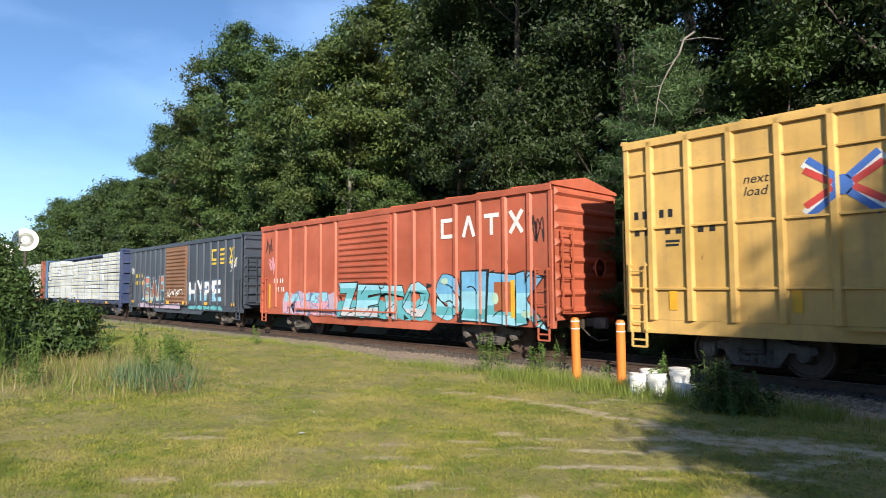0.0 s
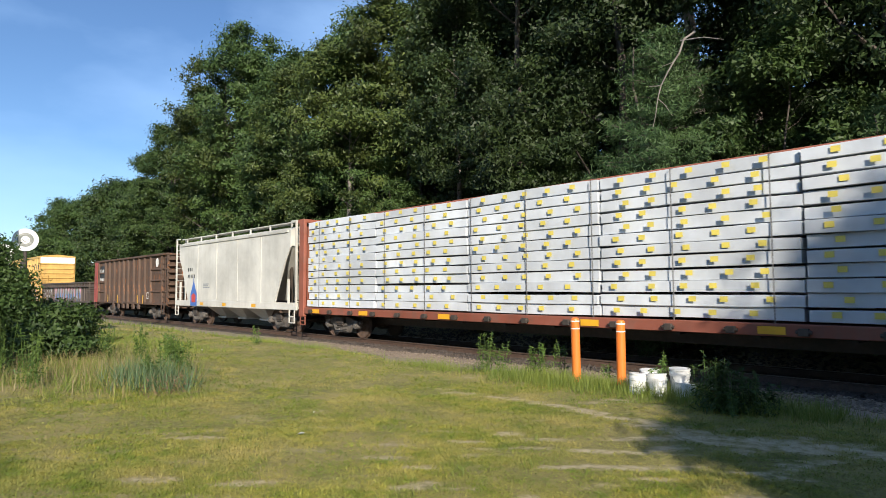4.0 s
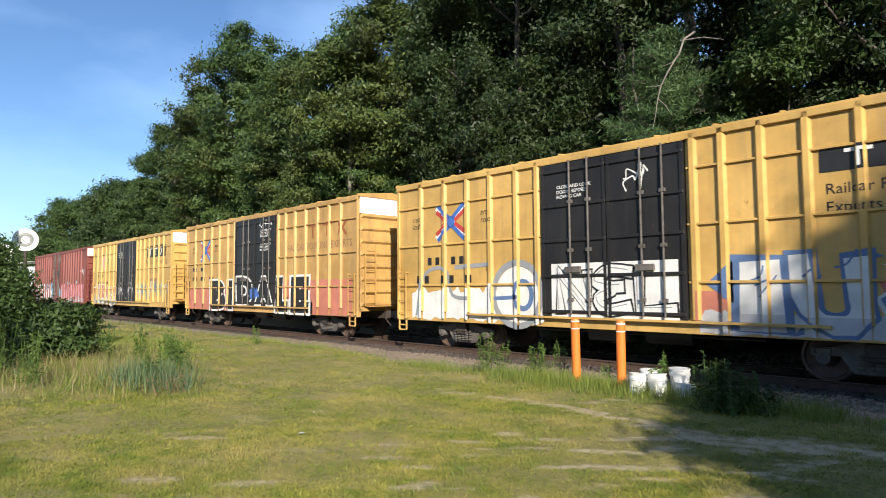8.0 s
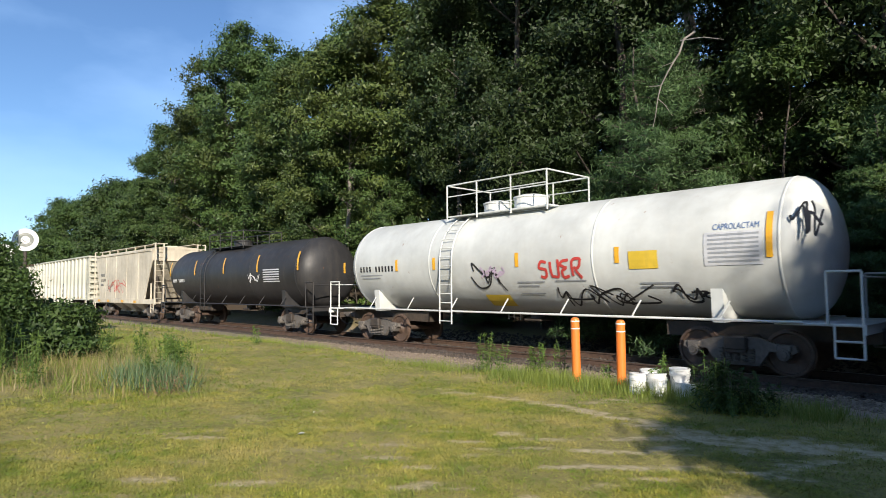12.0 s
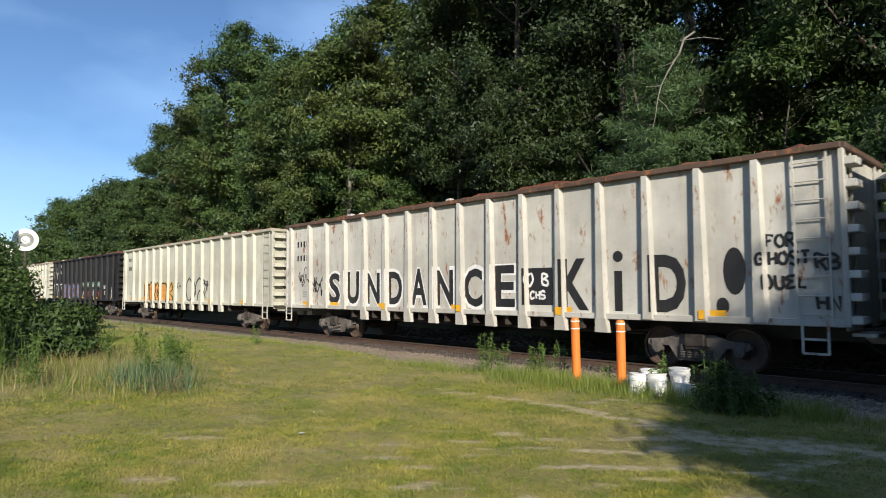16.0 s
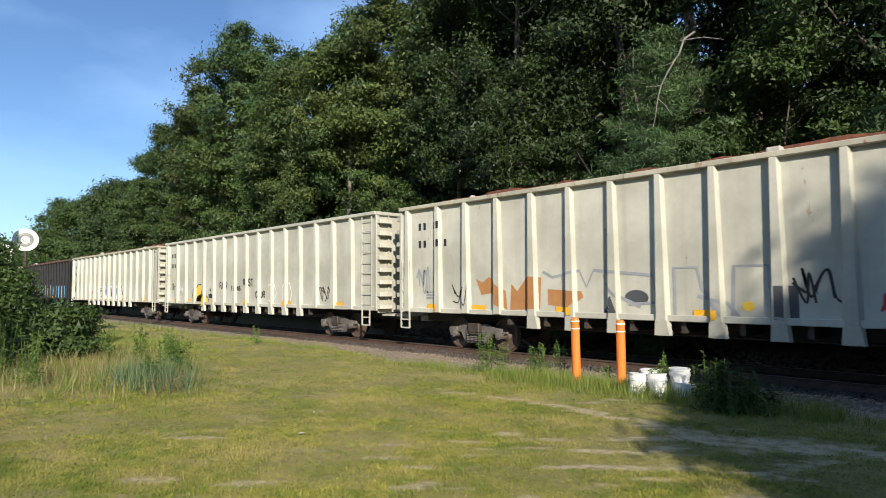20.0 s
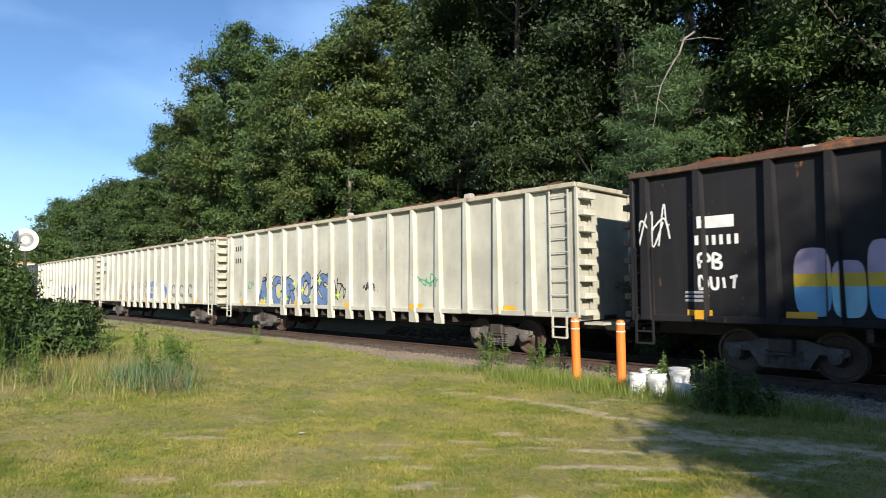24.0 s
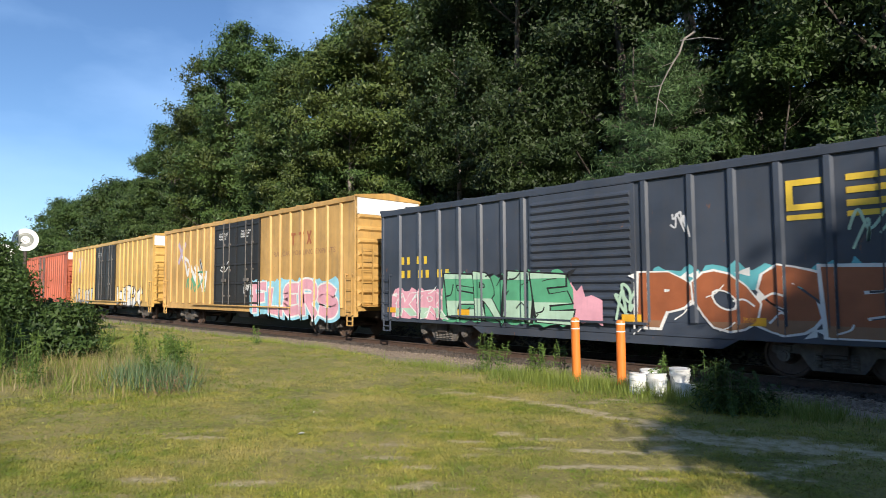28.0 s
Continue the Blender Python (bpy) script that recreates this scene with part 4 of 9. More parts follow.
def tank_car(left, right, label, mat, radius, zc, t0, t1, domes, trim, rail_z):
    """A tank car: shell, heads, manway, ladder, platforms and running rails."""
    car = new_car("tank_car", left, right, label, "tank car")
    h, ob = car["half"], car["ob"]
    a, b = t0 - left - h, t1 - left - h
    prof = []
    hd = 0.75
    for i in range(9):
        q = math.pi / 2 * i / 8
        prof.append((a + hd - hd * math.cos(q), max(0.02, radius * math.sin(q))))
    mid = (a + b) / 2
    prof += [(mid - 0.9, radius), (mid + 0.9, radius)]
    for i in range(9):
        q = math.pi / 2 * (1 - i / 8)
        prof.append((b - hd + hd * math.cos(q), max(0.02, radius * math.sin(q))))
    part("tank_shell", Shape().lathe(prof, 48, "x").moved(0, 0, zc), mat, ob, smooth=True)
    seams = Shape()
    for x in (a + hd, b - hd, a + (b - a) * 0.3, a + (b - a) * 0.68):
        seams.lathe([(x - 0.03, radius - 0.01), (x - 0.02, radius + 0.008), (x + 0.02, radius + 0.008), (x + 0.03, radius - 0.01)], 48, "x")
    part("weld_seam", seams.moved(0, 0, zc), mat, ob, smooth=True)
    for x, r, z in domes:
        part("manway", Shape().lathe([(zc + radius - 0.15, r), (zc + radius + z, r), (zc + radius + z + 0.02, r + 0.03), (zc + radius + z + 0.06, r + 0.03), (zc + radius + z + 0.12, r * 0.6)], 20, "z").moved(mid - 0.95 + x, 0, 0), trim, ob, smooth=False)
    pl = Shape().box(mid - 2.75, mid + 1.15, -0.95, -0.55, zc + radius - 0.1, zc + radius - 0.06).box(mid - 2.75, mid + 1.15, 0.55, 0.95, zc + radius - 0.1, zc + radius - 0.06)
    part("walkway", pl, trim, ob)
    rl = Shape()
    zr = rail_z
    for y in (-1.0, 1.0):
        for x in (mid - 2.7, mid - 1.45, mid - 0.15, mid + 1.1):
            rl.cyl((x, y, zc + radius - 0.2), (x, y, zr), 0.024, 8)
        rl.cyl((mid - 2.7, y, zr), (mid + 1.1, y, zr), 0.024, 8).cyl((mid - 2.7, y, zr - 0.35), (mid + 1.1, y, zr - 0.35), 0.018, 8)
    for x in (mid - 2.7, mid + 1.1):
        rl.cyl((x, -1.0, zr), (x, 1.0, zr), 0.024, 8)
    part("handrail", rl, trim, ob)
    for k in (-1, 1):
        ld = Shape()
        pts = []
        for i in range(13):
            z = 0.75 + (zc + radius - 0.1 - 0.75) * i / 12
            y = radius if z < zc else math.sqrt(max(0.05, radius * radius - (z - zc) ** 2))
            pts.append((k * (max(y, 0.6) + 0.09), z))
        for x in (mid - 2.45, mid - 1.95):
            for p, q in zip(pts, pts[1:]):
                ld.cyl((x, p[0], p[1]), (x, q[0], q[1]), 0.02, 6)
        for p in pts[:-1]:
            ld.cyl((mid - 2.45, p[0], p[1] + 0.08), (mid - 1.95, p[0], p[1] + 0.08), 0.014, 6)
        part("ladder", ld, trim, ob)
        rr = Shape().cyl((-h + 1.0, k * 1.5, 1.12), (h - 1.0, k * 1.5, 1.12), 0.028, 8)
        for i in range(7):
            x = -h + 2.5 + i * (2 * h - 5) / 6
            rr.cyl((x, k * 1.5, 1.12), (x + 0.15, k * (radius - 0.15), 1.5), 0.018, 6)
        part("side_rail", rr, trim, ob)
    for s in (-1, 1):
        x = s * h
        part("end_platform", Shape().cbox(min(x, x - s * 1.5), max(x, x - s * 1.5), -1.45, 1.45, 1.06, 1.11, 0.012).box(min(x, x - s * 0.05), max(x, x - s * 0.05), -1.5, 1.5, 0.93, 1.1), trim, ob)
        part("draft_sill", Shape().box(min(x, x - s * 4.2), max(x, x - s * 4.2), -0.33, 0.33, 0.68, 1.0), STEEL, ob)
        sad = Shape().prism([(-1.25, 1.05), (1.25, 1.05), (1.3, 1.75), (0.8, 1.35), (-0.8, 1.35), (-1.3, 1.75)], "x", min(x - s * 2.5, x - s * 2.75), max(x - s * 2.5, x - s * 2.75))
        part("saddle", sad, mat, ob)
        er = Shape()
        for k in (-1, 1):
            er.cyl((x - s * 0.05, k * 1.45, 0.5), (x - s * 0.05, k * 1.45, 2.05), 0.024, 8).cyl((x - s * 0.6, k * 1.45, 1.1), (x - s * 0.6, k * 1.45, 2.05), 0.024, 8).cyl((x - s * 0.6, k * 1.45, 2.05), (x - s * 0.05, k * 1.45, 2.05), 0.024, 8)
            er.cyl((x - s * 0.5, k * 1.45, 0.5), (x - s * 0.5, k * 1.45, 1.1), 0.02, 8).cyl((x - s * 0.5, k * 1.45, 0.5), (x - s * 0.05, k * 1.45, 0.5), 0.02, 8).cyl((x - s * 0.5, k * 1.45, 0.8), (x - s * 0.05, k * 1.45, 0.8), 0.02, 8)
        er.cyl((x - s * 0.05, -1.45, 1.95), (x - s * 0.05, 1.45, 1.95), 0.02, 8)
        part("end_rail", er, trim, ob)
    part("bottom_outlet", Shape().cyl((mid, 0, zc - radius - 0.18), (mid, 0, zc - radius + 0.1), 0.22, 12).cbox(mid - 0.3, mid + 0.3, -0.3, 0.3, zc - radius - 0.24, zc - radius - 0.16, 0.02), STEEL, ob)
    tm = Shape()
    for i in range(5 if mat is TANKBLACK else 0):
        x = a + 0.5 + (b - a - 1.0) * i / 4
        for j in range(5):
            q = math.radians(-6 + 6 * j)
            p = math.radians(-6 + 6 * (j + 1))
            r = radius + 0.012
            tm.add([(x - 0.06, -r * math.cos(q), zc + 0.2 + r * math.sin(q)), (x + 0.06, -r * math.cos(q), zc + 0.2 + r * math.sin(q)), (x + 0.06, -r * math.cos(p), zc + 0.2 + r * math.sin(p)), (x - 0.06, -r * math.cos(p), zc + 0.2 + r * math.sin(p))], [(0, 1, 2, 3)])
    if mat is TANKBLACK:
        part("reflector", tm, AMBER, ob, "amber reflective stripe")
    car["panel_y"] = car["post_y"] = -radius - 0.02
    car["shell"] = (radius, zc)
    running_gear(ob, h, 2.35)
    return car


def lay_round(name, flat, material, car, level=0, label=""):
    """Lays flat shapes on the rounded side of a tank."""
    r, zc = car["shell"]
    me = bpy.data.meshes.new(name)
    me.from_pydata([(x, 0.0, z) for x, z in flat.v], [], flat.f)
    me.polygons.foreach_set("material_index", flat.tier)
    bm = bmesh.new()
    bm.from_mesh(me)
    for i in range(24):
        z = zc - r + 0.1 + i * (2 * r - 0.2) / 23
        bmesh.ops.bisect_plane(bm, geom=bm.verts[:] + bm.edges[:] + bm.faces[:], plane_co=(0, 0, z), plane_no=(0, 0, 1), dist=1e-5)
    q = r + 0.012 + 0.004 * level
    for f in bm.faces:
        for v in f.verts:
            d = max(-r * 0.97, min(r * 0.97, v.co.z - zc))
            v.co.y = -math.sqrt(q * q - d * d) - 0.0008 * f.material_index
        f.material_index = 0
    bmesh.ops.recalc_face_normals(bm, faces=bm.faces)
    bm.to_mesh(me)
    bm.free()
    me.materials.append(material)
    ob = new(name, me)
    ob.parent = car["ob"]
    if label:
        ob["label"] = label
    return ob


def covered_hopper(left, right, label, mat, top=4.25, trim=None):
    car = new_car("covered_hopper", left, right, label, "hopper car")
    h, ob = car["half"], car["ob"]
    trim = trim or mat
    for k in (-1, 1):
        y = k * 1.5
        poly = [(-h + 1.75, 1.25), (h - 1.75, 1.25), (h - 1.6, 1.6), (h - 0.9, 3.0), (h - 0.55, 3.5), (h - 0.5, top), (-h + 0.5, top), (-h + 0.55, 3.5), (-h + 0.9, 3.0), (-h + 1.6, 1.6)]
        part("side_wall", Shape().prism(poly, "y", min(y, y - k * 0.05), max(y, y - k * 0.05)), mat, ob)
        part("side_sill", Shape().cbox(-h + 0.1, h - 0.1, min(y, y - k * 0.12), max(y, y - k * 0.12), 0.95, 1.25, 0.012), mat, ob)
        part("eave", Shape().cbox(-h + 0.7, h - 0.7, min(k * 1.46, k * 1.55), max(k * 1.46, k * 1.55), top - 0.1, top + 0.02, 0.012), mat, ob)
        sm = Shape()
        for i in range(1, 5):
            x = -h + 0.75 + i * (2 * h - 1.5) / 5
            sm.box(x - 0.02, x + 0.02, min(y, y + k * 0.012), max(y, y + k * 0.012), 1.25, top)
        part("side_seam", sm, mat, ob)
    part("roof", Shape().prism([(-1.5, top), (1.5, top), (1.2, top + 0.14), (0.0, top + 0.2), (-1.2, top + 0.14)], "x", -h + 0.5, h - 0.5), mat, ob)
    part("roof_hatch", Shape().cbox(-h + 1.4, h - 1.4, -0.3, 0.3, top + 0.15, top + 0.3, 0.03), mat, ob)
    rw = Shape()
    for k in (-1, 1):
        rw.box(-h + 0.2, h - 0.2, min(k * 0.75, k * 1.25), max(k * 0.75, k * 1.25), top + 0.32, top + 0.36)
        for i in range(7):
            x = -h + 0.9 + i * (2 * h - 1.8) / 6
            rw.box(x - 0.03, x + 0.03, min(k * 1.2, k * 1.26), max(k * 1.2, k * 1.26), top, top + 0.34)
    part("roof_walk", rw, trim, ob)
    for s in (-1, 1):
        x = s * (h - 0.52)
        part("end_wall", Shape().box(min(x, x - s * 0.05), max(x, x - s * 0.05), -1.45, 1.45, 3.55, top), mat, ob)
        xb = s * (h - 2.9)
        part("slope_sheet", Shape().add([(x, -1.44, 3.6), (x, 1.44, 3.6), (xb, 1.44, 1.3), (xb, -1.44, 1.3), (x - s * 0.06, -1.44, 3.6), (x - s * 0.06, 1.44, 3.6), (xb - s * 0.06, 1.44, 1.3), (xb - s * 0.06, -1.44, 1.3)],
                                        [(0, 1, 2, 3), (4, 7, 6, 5), (0, 3, 7, 4), (1, 5, 6, 2), (0, 4, 5, 1), (3, 2, 6, 7)]), mat, ob)
        cage = Shape()
        e = s * (h - 0.1)
        for y in (-1.48, -1.0, 1.0, 1.48):
            cage.box(e - 0.035, e + 0.035, y - 0.035, y + 0.035, 0.95, top + 0.36)
        for y in (-1.48, 1.48):
            cage.box(s * (h - 0.7) - 0.04, s * (h - 0.7) + 0.04, y - 0.04, y + 0.04, 1.2, 2.2)
            cage.box(min(e, x), max(e, x), y - 0.03, y + 0.03, top + 0.3, top + 0.36)
        for i in range(10):
            z = 1.3 + i * 0.33
            cage.cyl((e, -1.48, z), (e, -1.0, z), 0.016, 6).cyl((e, 1.0, z), (e, 1.48, z), 0.016, 6)
        cage.box(min(e, e - s * 0.5), max(e, e - s * 0.5), -1.48, 1.48, 1.0, 1.06)
        part("end_cage", cage, trim, ob)
        br = Shape()
        for y in (-0.9, 0.9):
            br.box(s * (h - 1.5) - 0.06, s * (h - 1.5) + 0.06, y - 0.05, y + 0.05, 1.0, 2.9)
        part("end_brace", br, STEEL, ob)
        stirrup(car, s * (h - 0.35), 0.45, 0.95, trim, 0.4)
    c = Shape().box(-h, h, -0.3, 0.3, 0.72, 1.0)
    part("center_sill", c, STEEL, ob)
    w = (2 * h - 6.2) / 3
    for i in range(3):
        x = -h + 3.1 + w * (i + 0.5)
        part("discharge_chute", Shape().add([(x - w / 2, -1.4, 1.2), (x + w / 2, -1.4, 1.2), (x + w / 2, 1.4, 1.2), (x - w / 2, 1.4, 1.2), (x - 0.35, -0.6, 0.45), (x + 0.35, -0.6, 0.45), (x + 0.35, 0.6, 0.45), (x - 0.35, 0.6, 0.45)],
                                            [(0, 1, 2, 3), (4, 7, 6, 5), (0, 4, 5, 1), (1, 5, 6, 2), (2, 6, 7, 3), (3, 7, 4, 0)]).box(x - 0.45, x + 0.45, -0.7, 0.7, 0.38, 0.46), mat, ob)
    car["panel_y"] = car["post_y"] = -1.5
    running_gear(ob, h, 2.0)
    return car


# paints
YELLOW = paint("boxcar_yellow", (0.57, 0.355, 0.1), 0.42, 0.3, 0.05)
YELLOW2 = paint("boxcar_ochre", (0.52, 0.31, 0.095), 0.45, 0.4, 0.12)
ORANGE = paint("boxcar_orange_red", (0.42, 0.095, 0.045), 0.5, 0.25, 0.1)
NAVY = paint("boxcar_dark_blue", (0.044, 0.056, 0.08), 0.4, 0.25, 0.05, (0.08, 0.07, 0.06))
RUSTDOOR = paint("rusty_door", (0.2, 0.1, 0.055), 0.7, 0.4, 0.5)
BROWNRED = paint("boxcar_brown_red", (0.2, 0.05, 0.038), 0.5, 0.25, 0.1)
BLACKDOOR = paint("black_door", (0.02, 0.02, 0.022), 0.4, 0.2, 0.02, (0.07, 0.06, 0.05))
BEIGE = paint("gondola_beige", (0.47, 0.465, 0.39), 0.5, 0.3, 0.04, (0.26, 0.24, 0.19))
BEIGE_RUST = paint("gondola_rusting_white", (0.46, 0.455, 0.41), 0.55, 0.35, 0.4, (0.27, 0.22, 0.17))
BLACKGON = paint("gondola_black", (0.012, 0.012, 0.014), 0.62, 0.25, 0.08, (0.04, 0.036, 0.034))
RUSTBROWN = paint("gondola_rust_brown", (0.095, 0.057, 0.038), 0.7, 0.6, 0.5, (0.035, 0.028, 0.024))
PANELRED = paint("red_end_panel", (0.3, 0.05, 0.04), 0.5, 0.3, 0.1)
LOWBROWN = paint("low_gondola_brown", (0.065, 0.048, 0.04), 0.6, 0.4, 0.1)
BEAMBLUE = paint("flatcar_blue", (0.03, 0.05, 0.13), 0.45, 0.3, 0.08)
TEAL = paint("bulkhead_teal", (0.04, 0.11, 0.22), 0.5, 0.3, 0.1)
BEAMRED = paint("flatcar_red_brown", (0.24, 0.07, 0.04), 0.55, 0.4, 0.15)
RIM = paint("gondola_rim", (0.42, 0.4, 0.31), 0.6, 0.35, 0.36, (0.2, 0.13, 0.08))
TANKWHITE = paint("tank_white", (0.58, 0.6, 0.58), 0.4, 0.12, 0.02, (0.35, 0.3, 0.24))
TANKBLACK = paint("tank_black", (0.03, 0.03, 0.032), 0.42, 0.3, 0.02, (0.09, 0.08, 0.07))
HOPPERTAN = paint("hopper_cream", (0.55, 0.5, 0.4), 0.5, 0.4, 0.06, (0.28, 0.22, 0.16))
HOPPERGREY = paint("hopper_white_grey", (0.55, 0.545, 0.5), 0.45, 0.22, 0.03, (0.32, 0.29, 0.25))
WHITEPANEL = paint("white_panel", (0.78, 0.78, 0.76), 0.45, 0.1)
WRAP = paint("lumber_wrap", (0.56, 0.6, 0.64), 0.45, 0.14, 0.0, (0.45, 0.45, 0.45))
STAMP = spray("stamp_yellow", (0.72, 0.6, 0.12))
STRAP = rough_mat("strap_webbing", (0.1, 0.1, 0.1), (0.2, 0.2, 0.2), 20)
AMBER = spray("reflector_amber", (0.8, 0.42, 0.03), 0.3)
SCRAP = rough_mat("pale_scrap", (0.3, 0.26, 0.22), (0.7, 0.68, 0.64), 6, 0.8, 0.4)
TRASH = rough_mat("rusty_netting", (0.06, 0.02, 0.011), (0.24, 0.075, 0.03), 5, 0.9, 1.0, 0.06)
INK = {"white": spray("paint_white", (0.78, 0.78, 0.76)), "black": spray("paint_black", (0.018, 0.018, 0.02)), "yellow": spray("paint_yellow", (0.72, 0.5, 0.05)),
       "red": spray("paint_red", (0.55, 0.06, 0.05)), "blue": spray("paint_blue", (0.06, 0.16, 0.5)), "teal": spray("paint_teal", (0.12, 0.42, 0.47)), "cyan": spray("paint_cyan", (0.3, 0.62, 0.75)),
       "pink": spray("paint_pink", (0.72, 0.36, 0.44)), "lilac": spray("paint_lilac", (0.5, 0.4, 0.52)), "green": spray("paint_green", (0.1, 0.36, 0.2)), "mint": spray("paint_mint", (0.42, 0.6, 0.46)),
       "rust": spray("paint_rust", (0.35, 0.11, 0.045)), "orange": spray("paint_orange", (0.72, 0.3, 0.06)), "grey": spray("paint_grey", (0.3, 0.32, 0.34)), "lime": spray("paint_lime", (0.55, 0.68, 0.1)),
       "ochre": spray("paint_ochre", (0.62, 0.4, 0.08)), "slate": spray("paint_slate", (0.12, 0.2, 0.38)), "brown": spray("paint_brown", (0.3, 0.16, 0.09)), "soot": spray("paint_soot", (0.07, 0.075, 0.085)), "fawn": spray("paint_fawn", (0.42, 0.2, 0.075)), "chalk": spray("paint_chalk", (0.46, 0.455, 0.385)), "sky": spray("paint_sky", (0.16, 0.42, 0.66)), "rose": spray("paint_rose", (0.55, 0.2, 0.14)), "silver": spray("paint_silver", (0.55, 0.56, 0.58))}


SMALL = ("reporting_bar", "tag_text", "tagline", "slogan", "door_notice", "owner_mark", "data_panel", "stencil", "faded_badge", "badge_red", "badge_blue", "badge_ground", "sprayed_fill", "sprayed_ground", "sprayed_glint")


def lettering(car, name, flat, ink, level=0, label=""):
    ob = lay(name, flat, INK[ink], car, level, label)
    return tagged(ob, kind="stuff") if name in SMALL else ob


STROKES = {"A": [[(0.0, 0), (0.36, 1), (0.64, 1), (1.0, 0)], [(0.22, 0.34), (0.8, 0.34)]], "B": [[(0.1, 0), (0.06, 1), (0.7, 0.98), (0.82, 0.74), (0.2, 0.54)], [(0.3, 0.53), (0.95, 0.4), (0.88, 0.06), (0.1, 0.02)]],
           "C": [[(0.95, 0.8), (0.62, 1), (0.18, 0.86), (0.03, 0.5), (0.2, 0.1), (0.62, 0), (0.97, 0.2)]], "D": [[(0.08, 0), (0.08, 1), (0.62, 0.96), (0.95, 0.6), (0.9, 0.26), (0.6, 0.02), (0.08, 0.02)]],
           "E": [[(0.97, 0.96), (0.3, 1), (0.06, 0.76), (0.5, 0.53), (0.06, 0.3), (0.3, 0.0), (0.98, 0.05)], [(0.35, 0.53), (0.8, 0.54)]], "F": [[(0.98, 0.97), (0.1, 1), (0.08, 0)], [(0.1, 0.5), (0.76, 0.54)]],
           "G": [[(0.92, 0.86), (0.55, 1), (0.15, 0.84), (0.03, 0.45), (0.2, 0.06), (0.62, 0), (0.94, 0.2), (0.92, 0.46), (0.55, 0.46)]], "H": [[(0.08, 0), (0.06, 1)], [(0.94, 1), (0.92, 0)], [(0.1, 0.5), (0.9, 0.52)]],
           "I": [[(0.5, 0), (0.48, 1)]], "K": [[(0.08, 0), (0.08, 1)], [(0.95, 1.02), (0.2, 0.5), (1.0, 0)]], "L": [[(0.1, 1), (0.1, 0.06), (0.98, 0.03)]], "M": [[(0.0, 0), (0.1, 1), (0.5, 0.35), (0.9, 1), (1.0, 0)]],
           "N": [[(0.06, 0), (0.08, 1), (0.9, 0.04), (0.94, 1)]], "O": [[(0.5, 1), (0.12, 0.82), (0.02, 0.45), (0.2, 0.06), (0.56, 0), (0.92, 0.2), (0.98, 0.58), (0.82, 0.9), (0.5, 1)]], "P": [[(0.1, 0), (0.06, 1), (0.76, 0.98), (0.95, 0.74), (0.74, 0.48), (0.15, 0.46)]],
           "R": [[(0.1, 0), (0.06, 1), (0.76, 0.98), (0.93, 0.76), (0.7, 0.52), (0.15, 0.48)], [(0.4, 0.5), (1.02, -0.06)]], "S": [[(0.95, 0.84), (0.6, 1), (0.14, 0.9), (0.1, 0.62), (0.5, 0.52), (0.92, 0.38), (0.88, 0.08), (0.45, 0), (0.02, 0.14)]],
           "T": [[(0.0, 0.96), (1, 1)], [(0.5, 0.97), (0.52, 0)]], "U": [[(0.06, 1), (0.08, 0.2), (0.45, 0), (0.88, 0.16), (0.94, 1)]], "V": [[(0, 1), (0.48, 0), (1, 1)]], "W": [[(0, 1), (0.24, 0), (0.5, 0.65), (0.76, 0), (1, 1)]],
           "X": [[(0, 1), (1, 0)], [(1, 1), (0, 0)]], "Y": [[(0, 1), (0.5, 0.5), (1, 1)], [(0.5, 0.52), (0.48, 0)]], "Z": [[(0.02, 0.97), (0.95, 1), (0.08, 0.03), (1, 0)]]}
ROUND = "BCDEGOPRSU"


def rounded(pts, n=5):
    """A smooth stroke through the given points."""
    out = []
    for i in range(len(pts) - 1):
        p0, p1, p2, p3 = pts[max(0, i - 1)], pts[i], pts[i + 1], pts[min(len(pts) - 1, i + 2)]
        for k in range(n):
            t = k / n
            out.append(tuple(0.5 * (2 * b + (c - a) * t + (2 * a - 5 * b + 4 * c - d) * t * t + (3 * b - a - 3 * c + d) * t ** 3) for a, b, c, d in zip(p0, p1, p2, p3)))
    return out + [pts[-1]]


def stretched(pts, by):
    """The stroke with both ends drawn out a little."""
    (ax, az), (bx, bz) = pts[0], pts[1]
    (cx, cz), (dx, dz) = pts[-2], pts[-1]
    m, n = math.hypot(bx - ax, bz - az) or 1, math.hypot(dx - cx, dz - cz) or 1
    return [(ax - (bx - ax) / m * by, az - (bz - az) / m * by)] + list(pts[1:-1]) + [(dx + (dx - cx) / n * by, dz + (dz - cz) / n * by)]


